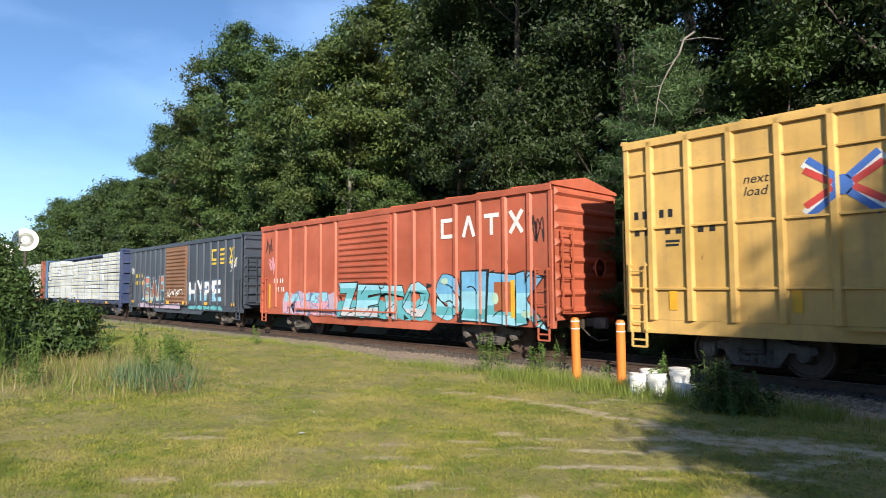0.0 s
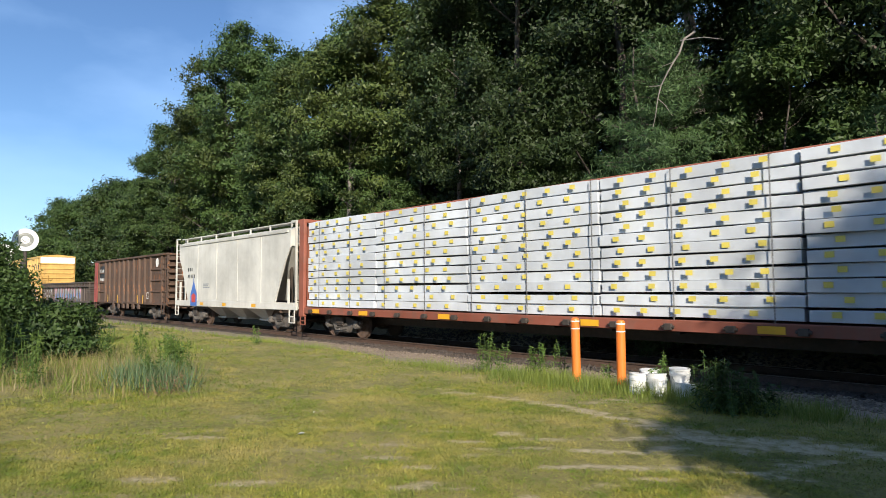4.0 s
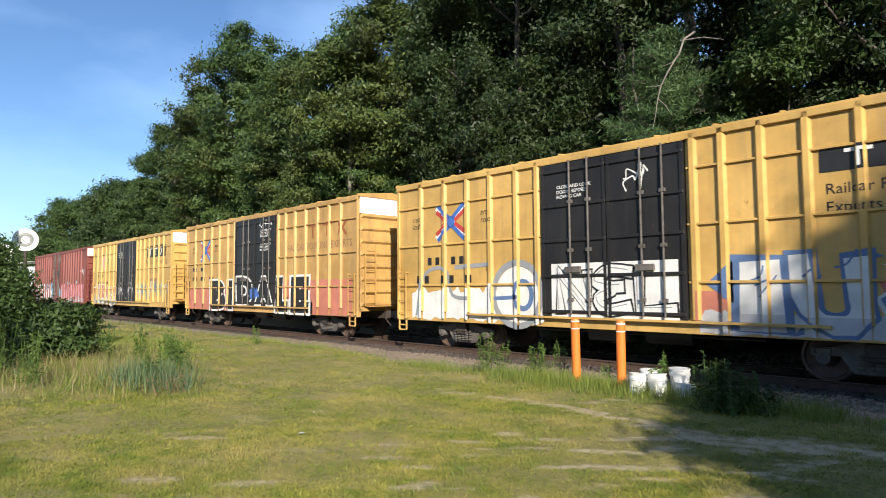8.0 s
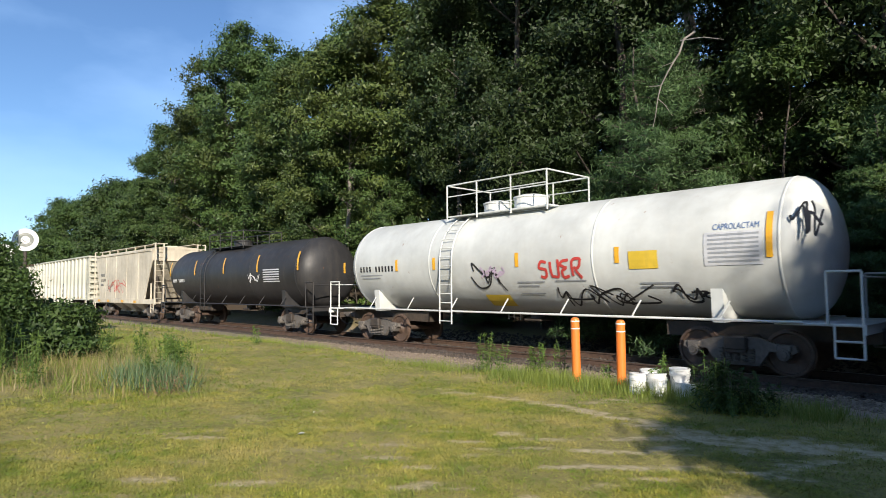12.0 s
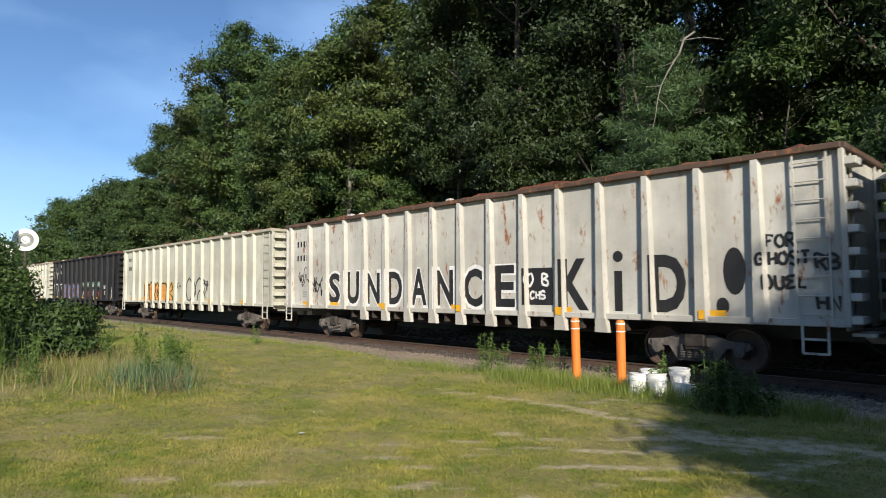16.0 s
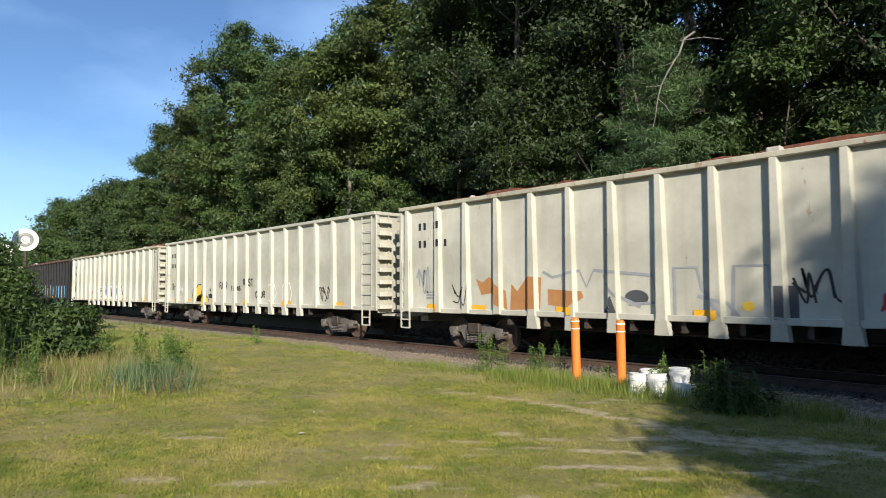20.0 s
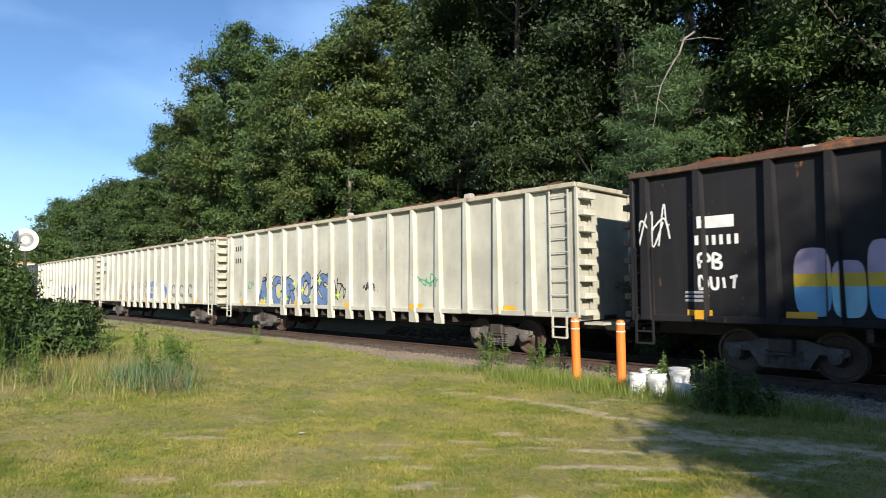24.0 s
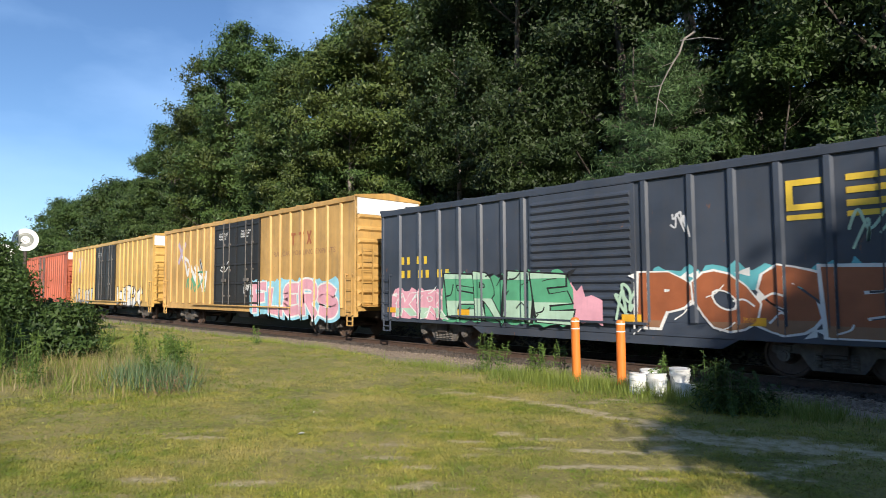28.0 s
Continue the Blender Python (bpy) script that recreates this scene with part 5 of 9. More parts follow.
def bubble(car, text, x0, x1, z0, z1, fill, edge="black", shade=None, fat=0.05, seed=1, cloud=None, glint=None, label="", thin=None):
    """A sprayed word in fat outlined letters, each a little out of line."""
    rng = random.Random(seed)
    n = len(text)
    w = (x1 - x0) / n
    if cloud:
        m = max(8, int((x1 - x0) * 6))
        top = [(x0 - 0.25 + (x1 - x0 + 0.5) * q / m, z1 - 0.02 + 0.2 * rng.random() * (1 if 0 < q < m else -3)) for q in range(m + 1)]
        low = [(a, z0 + rng.uniform(-0.02, 0.16)) for a, _ in top]
        lettering(car, "sprayed_cloud", Flat().add(low + top, [(q, q + 1, m + 2 + q, m + 1 + q) for q in range(m)]), cloud, 0)
    for i, ch in enumerate(text):
        if ch not in STROKES:
            continue
        h = (z1 - z0) * rng.uniform(0.88, 1.0)
        sw = thin or min(0.85 * w, h) * (0.26 + fat)
        ew = 0.035 + 0.45 * fat if not thin else 0.035
        tilt, skew = rng.uniform(-0.08, 0.08), rng.uniform(-0.14, 0.14)
        zb = z0 + rng.uniform(0, 1) * (z1 - z0 - h) + sw * 0.45
        xb, ww, hh = x0 + i * w + 0.35 * sw, w - 0.6 * sw, h - 0.9 * sw
        back, line, body, shine = Flat(), Flat(), Flat(), Flat()
        for k, stroke in enumerate(STROKES[ch]):
            pts = []
            for px, pz in stroke:
                px, pz = px + rng.uniform(-0.06, 0.06), pz + rng.uniform(-0.05, 0.05)
                pts.append((xb + ww * (px + skew * (pz - 0.5)), zb + hh * pz + tilt * ww * (px - 0.5)))
            pts = rounded(pts) if ch in ROUND else pts
            for f in (back, line, body, shine):
                f.now = k
            ends = stretched(pts, sw * 0.18)
            back.line([(a + 0.13, b - 0.09) for a, b in stretched(pts, sw * 0.2 + ew)], sw + 2 * ew)
            line.line(stretched(pts, sw * 0.18 + ew), sw + 2 * ew)
            body.line(ends, sw)
            shine.line([(a - sw * 0.24, b + sw * 0.22) for a, b in pts], max(0.025, sw * 0.09))
        lift = (i % 2) * 3
        if shade:
            lettering(car, "sprayed_shadow", back, shade, 1)
        lettering(car, "sprayed_outline", line, edge, 2 + lift)
        lettering(car, "sprayed_letter", body, fill, 3 + lift, label)
        if glint:
            lettering(car, "sprayed_glint", shine, glint, 4 + lift)


def band_of(flat, lo, hi):
    """The part of flat shapes between two heights."""
    out = Flat()
    for f in flat.f:
        pts = [flat.v[i] for i in f]
        for lim, sign in ((lo, 1), (hi, -1)):
            kept = []
            for a, b in zip(pts, pts[1:] + pts[:1]):
                da, db = (a[1] - lim) * sign, (b[1] - lim) * sign
                if da >= 0:
                    kept.append(a)
                if da * db < 0:
                    t = da / (da - db)
                    kept.append((a[0] + (b[0] - a[0]) * t, lim))
            pts = kept
            if len(pts) < 3:
                break
        if len(pts) >= 3:
            out.poly(pts)
    return out


def ragged(car, x0, x1, z0, z1, ink, seed=1, level=0, rough=0.16):
    """A sprayed ground with an uneven upper edge and a softer lower one."""
    rng = random.Random(seed)
    h = car["half"]
    m = max(8, int((x1 - x0) * 7))
    xs = [x0 - h + (x1 - x0) * (q + rng.uniform(-0.3, 0.3) * (0 < q < m)) / m for q in range(m + 1)]
    top = [(x, z1 - rough * rng.random() ** 0.7 - (0.25 * (z1 - z0) if q in (0, m) else 0)) for q, x in enumerate(xs)]
    low = [(x, z0 + 0.4 * rough * rng.random()) for x in xs]
    lettering(car, "sprayed_cloud", Flat().add(low + top, [(q, q + 1, m + 2 + q, m + 1 + q) for q in range(m)]), ink, level)


def word(car, text, xs, z0, z1, fill, edge, fat=0.04, rim=0.03, bands=(), seed=1, jitter=0.07, level=2, label="", wild=0.6):
    """A sprayed word in heavy block letters with a rim, the fill laid on in bands of colour. xs: its two ends, or the bounds of each letter."""
    rng = random.Random(seed)
    h, n = car["half"], len(text)
    bounds = [xs[0] + (xs[1] - xs[0]) * i / n for i in range(n + 1)] if len(xs) == 2 else list(xs)
    for i, ch in enumerate(text):
        a, b = bounds[i] - h + 0.01, bounds[i + 1] - h - 0.01
        low, high = z0 + jitter * rng.random(), z1 - jitter * 1.5 * rng.random()
        lean = rng.uniform(-0.12, 0.12)
        outer, faces = text_outline(ch, 1.0, fat + rim)
        inner, faces_in = text_outline(ch, 1.0, fat)
        u0, u1 = min(p[0] for p in outer), max(p[0] for p in outer)
        w0, w1 = min(p[1] for p in outer), max(p[1] for p in outer)

        f1, f2, f3, f4 = (rng.uniform(0, 6.28) for _ in range(4))

        def place(p):
            q, r = (p[1] - w0) / (w1 - w0), (p[0] - u0) / (u1 - u0)
            r2 = r + lean * (q - 0.5) + wild * (0.1 * math.sin(4.5 * q + f1) + 0.06 * math.sin(9 * q + 5 * r + f2))
            q2 = q + wild * (0.07 * math.sin(4 * r + f3) + 0.05 * math.sin(8 * r + 6 * q + f4))
            return (a + (b - a) * (0.5 + (r2 - 0.5) * (1 + 0.16 * wild)), low + (high - low) * q2)

        lift = level + (i % 2) * 2
        body = Flat().add([place(p) for p in inner], faces_in)
        rims = Flat().add([place(p) for p in outer], faces)
        spikes = Flat()
        if wild:
            for k in range(2):
                x, z, d = place((u0 + (u1 - u0) * rng.choice((0.1, 0.9)), w0)), 0, rng.choice((-1, 1))
                z = low + (high - low) * rng.choice((0.08, 0.5, 0.92))
                spikes.poly([(x[0], z - 0.09), (x[0], z + 0.09), (x[0] + d * rng.uniform(0.18, 0.34), z + rng.uniform(-0.16, 0.2))])
        lettering(car, "sprayed_outline", rims, edge, lift)
        if wild:
            tagged(lettering(car, "sprayed_spike", spikes, edge, lift - 0.5), kind="stuff")
        lettering(car, "sprayed_letter", body, fill, lift + 1, label)
        for k, (lo, hi, ink) in enumerate(bands):
            d = rng.uniform(-0.06, 0.06)
            lettering(car, "sprayed_fill", band_of(body, low + (high - low) * (lo + d), low + (high - low) * (hi + d)), ink, lift + 1.4 + 0.2 * k)
        if wild:
            cuts = Flat()
            for k in range(3):
                x, z = rng.uniform(a, b), rng.uniform(low, high)
                cuts.now = k
                cuts.line(rounded([(x - 0.2, z - rng.uniform(0.0, 0.25)), (x, z), (x + rng.uniform(0.05, 0.25), z + rng.uniform(-0.2, 0.3))], 4), rng.uniform(0.02, 0.045))
            tagged(lettering(car, "sprayed_line", cuts, edge, lift + 1.9), kind="stuff")


def scrawl(car, x0, x1, z0, z1, ink, seed, w=0.035, loops=7, level=1, name="scrawl"):
    """An unreadable hand-sprayed tag: looping strokes with a flourish."""
    rng = random.Random(seed)
    f = Flat()
    n = max(5, loops + 2)
    for k in range(3):
        pts, up = [], rng.random() < 0.5
        for i in range(n if k == 0 else max(4, n // 2)):
            t = (i + 0.5) / n + (0.0, 0.05, 0.42)[k]
            pts.append((x0 + (x1 - x0) * min(1.0, max(0.0, t + rng.uniform(-0.16, 0.16))), z0 + (z1 - z0) * (rng.uniform(0.5, 1.0) if up else rng.uniform(0.0, 0.6))))
            up = not up if rng.random() < 0.8 else up
        f.now = k
        f.line(rounded(pts, 6), w * (1.0, 0.9, 0.8)[k])
    lay_fn = lay_round if "shell" in car else lay
    return tagged(lay_fn(name, f, INK[ink], car, level), kind="stuff")


def plates(car, xs, z, ink="yellow", w=0.5, h=0.14):
    """Amber reflective plates along the sill."""
    f = Flat()
    for x in xs:
        f.rect(x - car["half"], x - car["half"] + w, z, z + h)
    tagged(lay("reflector", f, AMBER, car, 5, "amber reflective plates"), kind="stuff")


def small_print(car, x, z, n, ink, w=0.55, seed=3, h=0.05):
    rng = random.Random(seed)
    f = Flat()
    for i in range(n):
        f.rect(x - car["half"], x - car["half"] + w * rng.uniform(0.6, 1.0), z - i * h * 1.7, z - i * h * 1.7 + h)
    tagged(lay("small_print", f, INK[ink], car, 1), kind="stuff")


def crossed_arrows(car, x, z, s):
    """A round badge of crossed red and blue arrows."""
    x -= car["half"]
    blue, red, white = Flat(), Flat(), Flat()
    for sx, sz, fl in ((1, 1, blue), (-1, -1, blue), (-1, 1, blue), (1, -1, blue)):
        white.bar((x + 0.1 * s * sx, z + 0.05 * s * sz), (x + s * sx, z + 0.78 * s * sz), 0.3 * s)
        blue.bar((x + 0.12 * s * sx, z + 0.2 * s * sz), (x + 0.9 * s * sx, z + 0.86 * s * sz), 0.2 * s)
        red.bar((x + 0.25 * s * sx, z + 0.06 * s * sz), (x + 1.0 * s * sx, z + 0.55 * s * sz), 0.2 * s)
    blue.disc(x, z, 0.26 * s, 0.3 * s, 12)
    lettering(car, "badge_ground", white, "white", 0)
    lettering(car, "badge_red", red, "red", 1, "red arrows of the badge")
    lettering(car, "badge_blue", blue, "blue", 2, "blue arrows of the badge")


def slogan(car, x, z, gap, ink="black", h=0.2):
    x -= car["half"]
    lettering(car, "slogan", Flat().text("next", x, z + h * 0.65, h, 0.0, shear=0.25).text("load", x, z - h * 0.65, h, 0.0, shear=0.25).text("any", x + gap, z + h * 0.65, h, 0.0, shear=0.25).text("road", x + gap, z - h * 0.65, h, 0.0, shear=0.25), ink, 1)


def block_letters(car, x, z, h, pitch, kinds, ink):
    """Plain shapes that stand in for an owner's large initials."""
    x -= car["half"]
    f = Flat()
    w = pitch * 0.62
    for i, k in enumerate(kinds):
        a = x + i * pitch
        t = 0.2 * h
        if k == "bracket":
            f.rect(a, a + t, z, z + h).rect(a + t, a + w, z, z + t).rect(a + t, a + w, z + h - t, z + h)
        elif k == "bars":
            f.rect(a, a + w, z, z + t).rect(a, a + w, z + 0.4 * h, z + 0.6 * h).rect(a, a + w, z + h - t, z + h)
        elif k == "cross":
            f.bar((a + t / 2, z), (a + w - t / 2, z + h), t).bar((a + t / 2, z + h), (a + w - t / 2, z), t)
        elif k == "tee":
            f.rect(a, a + w, z + h - t, z + h).rect(a + w / 2 - t / 2, a + w / 2 + t / 2, z, z + h - t)
        elif k == "wedge":
            f.bar((a + t / 2, z), (a + w / 2, z + h), t).bar((a + w - t / 2, z), (a + w / 2, z + h), t)
        elif k == "underline":
            f.rect(a, a + w, z, z + t)
    return lettering(car, "owner_mark", f, ink, 4)


# -- the cars, from the front of the train to its end --
POSTS60 = [0.95, 1.85, 2.75, 3.65, 4.55, 5.4, 6.2]
POSTS60 = POSTS60 + [18.5 - p for p in POSTS60]


def car_01():
    p = [0.62, 1.47, 2.35, 3.25, 4.15, 5.05, 5.9]
    c = boxcar("boxcar", 235.33, 253.85, "yellow high-cube boxcar with crossed-arrow badge and black doors", YELLOW, 5.03, 0.78, (6.9, 11.5), p + [18.52 - q for q in p], BLACKDOOR, (4.32, 3.08, 1.75), WHITEPANEL)
    h = c["half"]
    slogan(c, 2.6, 3.7, 3.2, h=0.19)
    crossed_arrows(c, 4.3, 3.6, 0.62)
    lettering(c, "reporting_bar", Flat().bars("XX XX", 0.22 - h, 3.3, 0.19, 0.2).bars("XX XX XX", 0.22 - h, 2.93, 0.19, 0.24), "black", 1)
    small_print(c, 0.95, 2.75, 2, "black", 0.45, 4)
    plates(c, (1.0, 3.4, 6.4), 1.3, w=0.18, h=0.45)


def car_02():
    p = [1.2, 2.35, 3.5, 4.6, 5.6, 9.05, 9.98, 10.92, 11.85, 12.8, 13.75, 14.6]
    c = boxcar("boxcar", 217.95, 233.3, "orange-red boxcar with teal graffiti along its side", ORANGE, 4.4, 0.76, (5.9, 8.83), p, ORANGE, (), None, plug=False, rise=0.32, corr=8, depth=0.06, corrdoor=True, drop=0.25)
    h = c["half"]
    block_letters(c, 11.25, 3.26, 0.6, 0.88, ("bracket", "wedge", "tee", "cross"), "white")
    ragged(c, 1.8, 5.8, 0.78, 1.75, "lilac", 3)
    word(c, "MUSL", (2.0, 5.75), 0.8, 1.72, "pink", "slate", 0.03, 0.02, ((0.55, 1.0, "cyan"),), 3)
    ragged(c, 5.9, 10.8, 0.78, 1.5, "teal", 4)
    word(c, "ZETO", (6.0, 10.7), 0.78, 2.02, "cyan", "black", 0.07, 0.022, ((0.5, 0.8, "teal"), (0.0, 0.25, "silver")), 4)
    word(c, "SIEK", (11.0, 15.15), 0.74, 2.28, "cyan", "black", 0.08, 0.022, ((0.62, 1.1, "sky"), (0.12, 0.3, "teal")), 5)
    lettering(c, "sprayed_fill", Flat().disc(11.4 - h, 2.0, 0.16, 0.1).disc(14.5 - h, 1.1, 0.2, 0.1).disc(13.4 - h, 1.5, 0.12, 0.16), "mint", 7)
    scrawl(c, 14.6 - h, 15.1 - h, 2.9, 3.7, "black", 5)
    scrawl(c, 0.3 - h, 0.9 - h, 3.2, 4.0, "black", 8)
    scrawl(c, 0.6 - h, 1.4 - h, 2.4, 3.2, "pink", 9, 0.05)
    lettering(c, "reporting_bar", Flat().bars("XX XX", 1.15 - h, 2.05, 0.2).bars("XX XX", 1.25 - h, 1.7, 0.2), "white", 1)
    lettering(c, "data_panel", Flat().rect(13.35 - h, 13.95 - h, 1.15, 1.95), "rust", 4)
    plates(c, (0.65, 13.95), 1.0, w=0.14, h=1.0)


def csx_box(left, right, doormat, label, doorlabel=""):
    L = right - left
    p = [0.9, 1.85, 2.75, 3.6, 4.45, 5.3, 6.0, 9.45, 10.5, 11.35, 12.2, 13.05, 13.9, 14.75]
    c = boxcar("boxcar", left, right, label, NAVY, 4.3, 0.73, (6.28, 9.19), p, doormat, (), None, plug=False, rise=0.24, corr=8, depth=0.06, corrdoor=True, drop=0.2, doorlabel=doorlabel)
    h = c["half"]
    block_letters(c, 12.35, 3.2, 0.58, 0.98, ("bracket", "bars", "cross"), "yellow")
    block_letters(c, 12.35, 3.02, 0.5, 0.98, ("underline",) * 3, "yellow")
    lettering(c, "reporting_bar", Flat().bars("XX XX", 1.0 - h, 2.55, 0.26, 0.27).bars("XX XX XX", 1.0 - h, 2.12, 0.26, 0.29), "yellow", 1)
    plates(c, (0.3, 3.6, 6.6, 8.9, 11.5, 14.6), 1.02, w=0.42, h=0.16)
    return c


def car_03():
    c = csx_box(200.39, 216.06, RUSTDOOR, "dark blue boxcar with a rusty door and white graffiti", "rusty brown corrugated door")
    h = c["half"]
    word(c, "GAF", (2.3, 3.75, 5.0, 6.05), 1.15, 2.68, "rust", "cyan", 0.05, 0.035, ((0.7, 1.1, "rose"), (0.0, 0.2, "chalk")), 7, wild=0.35)
    ragged(c, 1.7, 8.6, 0.75, 1.08, "lilac", 12, 0, 0.1)
    ragged(c, 9.25, 14.1, 1.1, 2.36, "soot", 13, 0, 0.2)
    word(c, "HYPE", (9.5, 10.6, 11.5, 12.4, 13.5), 1.18, 2.3, "white", "slate", 0.03, 0.03, ((0.0, 0.38, "cyan"),), 8, wild=0.3)
    ragged(c, 9.5, 13.6, 0.78, 1.04, "teal", 14, 0, 0.12)
    scrawl(c, 0.2 - h, 0.85 - h, 2.7, 3.3, "white", 4, 0.06, 4)
    scrawl(c, 14.4 - h, 15.2 - h, 2.6, 3.3, "white", 6, 0.05, 5)
    scrawl(c, 6.6 - h, 8.9 - h, 1.4, 1.85, "white", 3, 0.05, 9)


def car_04():
    c = centerbeam(176.26, 198.6, "blue centre-beam flatcar loaded with white-wrapped lumber", BEAMBLUE, BEAMBLUE, TEAL)
    h = c["half"]
    lettering(c, "reporting_bar", Flat().bars("XXXX", 4.6 - h, 0.88, 0.16, 0.2).bars("XXXX", 5.9 - h, 0.88, 0.16, 0.2), "white", 1)
    plates(c, (0.8, 3.0, 7.4, 11.5, 15.0, 19.0), 0.88, w=0.5, h=0.15)


def car_05():
    c = centerbeam(151.95, 174.56, "red-brown centre-beam flatcar loaded with white-wrapped lumber", BEAMRED, BEAMRED)
    h = c["half"]
    plates(c, (1.0, 4.0, 8.0, 13.0, 17.0), 0.88, w=0.5, h=0.15)
    lettering(c, "reporting_bar", Flat().bars("XXXX", 19.5 - h, 0.88, 0.15, 0.18), "white", 1)


def car_06():
    c = covered_hopper(138.9, 151.75, "white-grey covered hopper with a blue spired emblem", HOPPERGREY, 4.2)
    h = c["half"]
    lettering(c, "reporting_bar", Flat().bars("XXX", 1.75 - h, 2.75, 0.2, 0.24).bars("XXXXX", 1.75 - h, 2.4, 0.2, 0.2), "black", 1)
    x = 2.55 - h
    lettering(c, "spire_emblem", Flat().poly([(x - 0.42, 0.97), (x + 0.42, 0.97), (x + 0.4, 1.6), (x + 0.2, 1.9), (x + 0.06, 2.2), (x, 2.62), (x - 0.06, 2.2), (x - 0.2, 1.9), (x - 0.4, 1.6)]), "blue", 1, "blue spired emblem")
    lettering(c, "emblem_core", Flat().poly([(x - 0.24, 1.15), (x + 0.24, 1.15), (x + 0.26, 1.5), (x, 1.62), (x - 0.26, 1.5)]), "red", 2)
    small_print(c, 3.75, 2.05, 3, "grey", 0.9, 7)
    plates(c, (3.4, 6.0, 9.0), 1.02, w=0.4, h=0.14)


def car_07():
    p = [0.75, 2.35, 3.3, 4.37, 5.44, 6.42, 7.31, 8.42, 9.44, 10.47, 11.5, 13.4]
    c = gondola("gondola_car", 123.33, 137.6, "rust-brown high-sided gondola with a white disc on its side", RUSTBROWN, p, 3.9, 0.95, True, None, None, depth=0.1, width=0.12, skirt_z=0.62)
    h = c["half"]
    for x0, x1 in ((0.75, 2.35), (11.5, 13.4), (13.4, 14.2)):
        for z in (1.7, 2.35, 3.0):
            part("stiffener", Shape().cbox(x0 + 0.1 - h, x1 - 0.1 - h, -1.5, -1.415, z - 0.05, z + 0.05, 0.02), RUSTBROWN, c["ob"])
    part("end_panel", Shape().box(-h - 0.02, -h + 0.7, -1.56, -1.43, 0.95, 3.82), PANELRED, c["ob"], "red end panel of the side")
    lettering(c, "reporting_bar", Flat().rect(0.82 - h, 1.95 - h, 2.6, 3.5), "black", 0)
    lettering(c, "reporting_bar", Flat().bars("XXXX", 0.95 - h, 3.05, 0.24, 0.24).bars("XXXXXX", 0.95 - h, 2.45, 0.22, 0.17), "white", 1)
    lettering(c, "white_disc", Flat().disc(12.47 - h, 3.4, 0.25, 0.27, 24), "white", 1, "white painted disc")
    f = Flat().rect(10.75 - h, 11.35 - h, 1.25, 1.3).rect(10.75 - h, 11.35 - h, 1.6, 1.65).rect(10.75 - h, 10.8 - h, 1.25, 1.65).rect(11.3 - h, 11.35 - h, 1.25, 1.65).rect(11.03 - h, 11.08 - h, 1.25, 1.65)
    lettering(c, "data_panel", f, "white", 1)
    plates(c, (0.1, 3.25, 5.4, 9.4, 10.4), 0.98, w=0.13, h=0.5)


def car_08():
    p = [0.7, 1.4, 2.1, 2.95, 3.75, 4.6, 5.5, 6.4, 7.3, 8.2, 9.1, 10.0, 10.9, 11.8, 12.7, 13.6, 14.4, 15.1]
    c = gondola("gondola_car", 105.82, 121.65, "low dark brown gondola with pink and blue graffiti", LOWBROWN, p, 2.45, 0.88, False, depth=0.07, width=0.1, foot=1.0)
    h, ob = c["half"], c["ob"]
    rail = Shape().cbox(-h, h, -1.6, -1.42, 2.05, 2.12, 0.01)
    for i in range(20):
        x = -h + 0.2 + i * (2 * h - 0.4) / 19
        rail.box(x - 0.05, x + 0.05, -1.56, -1.42, 2.12, 2.36)
    part("upper_rail", rail, LOWBROWN, ob)
    part("belly", Shape().prism([(-h + 3.6, 0.88), (h - 3.6, 0.88), (h - 4.1, 0.45), (-h + 4.1, 0.45)], "y", -1.46, -1.4), LOWBROWN, ob)
    lettering(c, "sprayed_ground", Flat().rect(4.6 - h, 13.6 - h, 0.92, 2.03), "pink", 0)
    word(c, "HEADBUD", (4.8, 13.2), 0.66, 2.0, "slate", "silver", 0.09, 0.02, ((-0.1, 0.4, "soot"), (0.72, 1.1, "grey")), 11)
    lettering(c, "reporting_bar", Flat().bars("XX XX", 1.55 - h, 1.62, 0.24, 0.25).bars("XX XX", 1.55 - h, 1.2, 0.24, 0.25), "white", 1)
    scrawl(c, 0.3 - h, 1.2 - h, 1.3, 1.8, "white", 12, 0.04)
    scrawl(c, 3.0 - h, 3.7 - h, 1.3, 2.0, "white", 14, 0.04)
    plates(c, (0.35,), 1.1, w=0.7, h=0.06)


P50 = [1.14, 2.18, 3.13, 4.02, 4.95, 5.65, 9.75, 10.35, 11.1, 11.9, 12.75, 13.55, 14.3]


def ttx50(left, right, label, mat=None):
    return boxcar("boxcar", left, right, label, mat or YELLOW, 5.05, 0.8, (5.8, 9.6), P50, BLACKDOOR, (4.3, 3.1, 1.88), WHITEPANEL, corr=8, doorlabel="black plug door")


def door_notice(c, x, z, h=0.085):
    hh = c["half"]
    f = Flat()
    for i, s in enumerate(("CLOSE AND LOCK", "DOORS BEFORE", "MOVING CAR")):
        f.text(s, x - hh, z - i * h * 1.45, h, 0.002)
    py = c["panel_y"], c["post_y"], c["posts"]
    c["panel_y"], c["posts"] = -1.521, []
    lettering(c, "door_notice", f, "white", 0)
    c["panel_y"], c["post_y"], c["posts"] = py


def on_door(c, fn):
    """Runs fn with shapes laid on the door's face."""
    py = c["panel_y"], c["post_y"], c["posts"]
    c["panel_y"], c["posts"] = -1.521, []
    fn()
    c["panel_y"], c["post_y"], c["posts"] = py


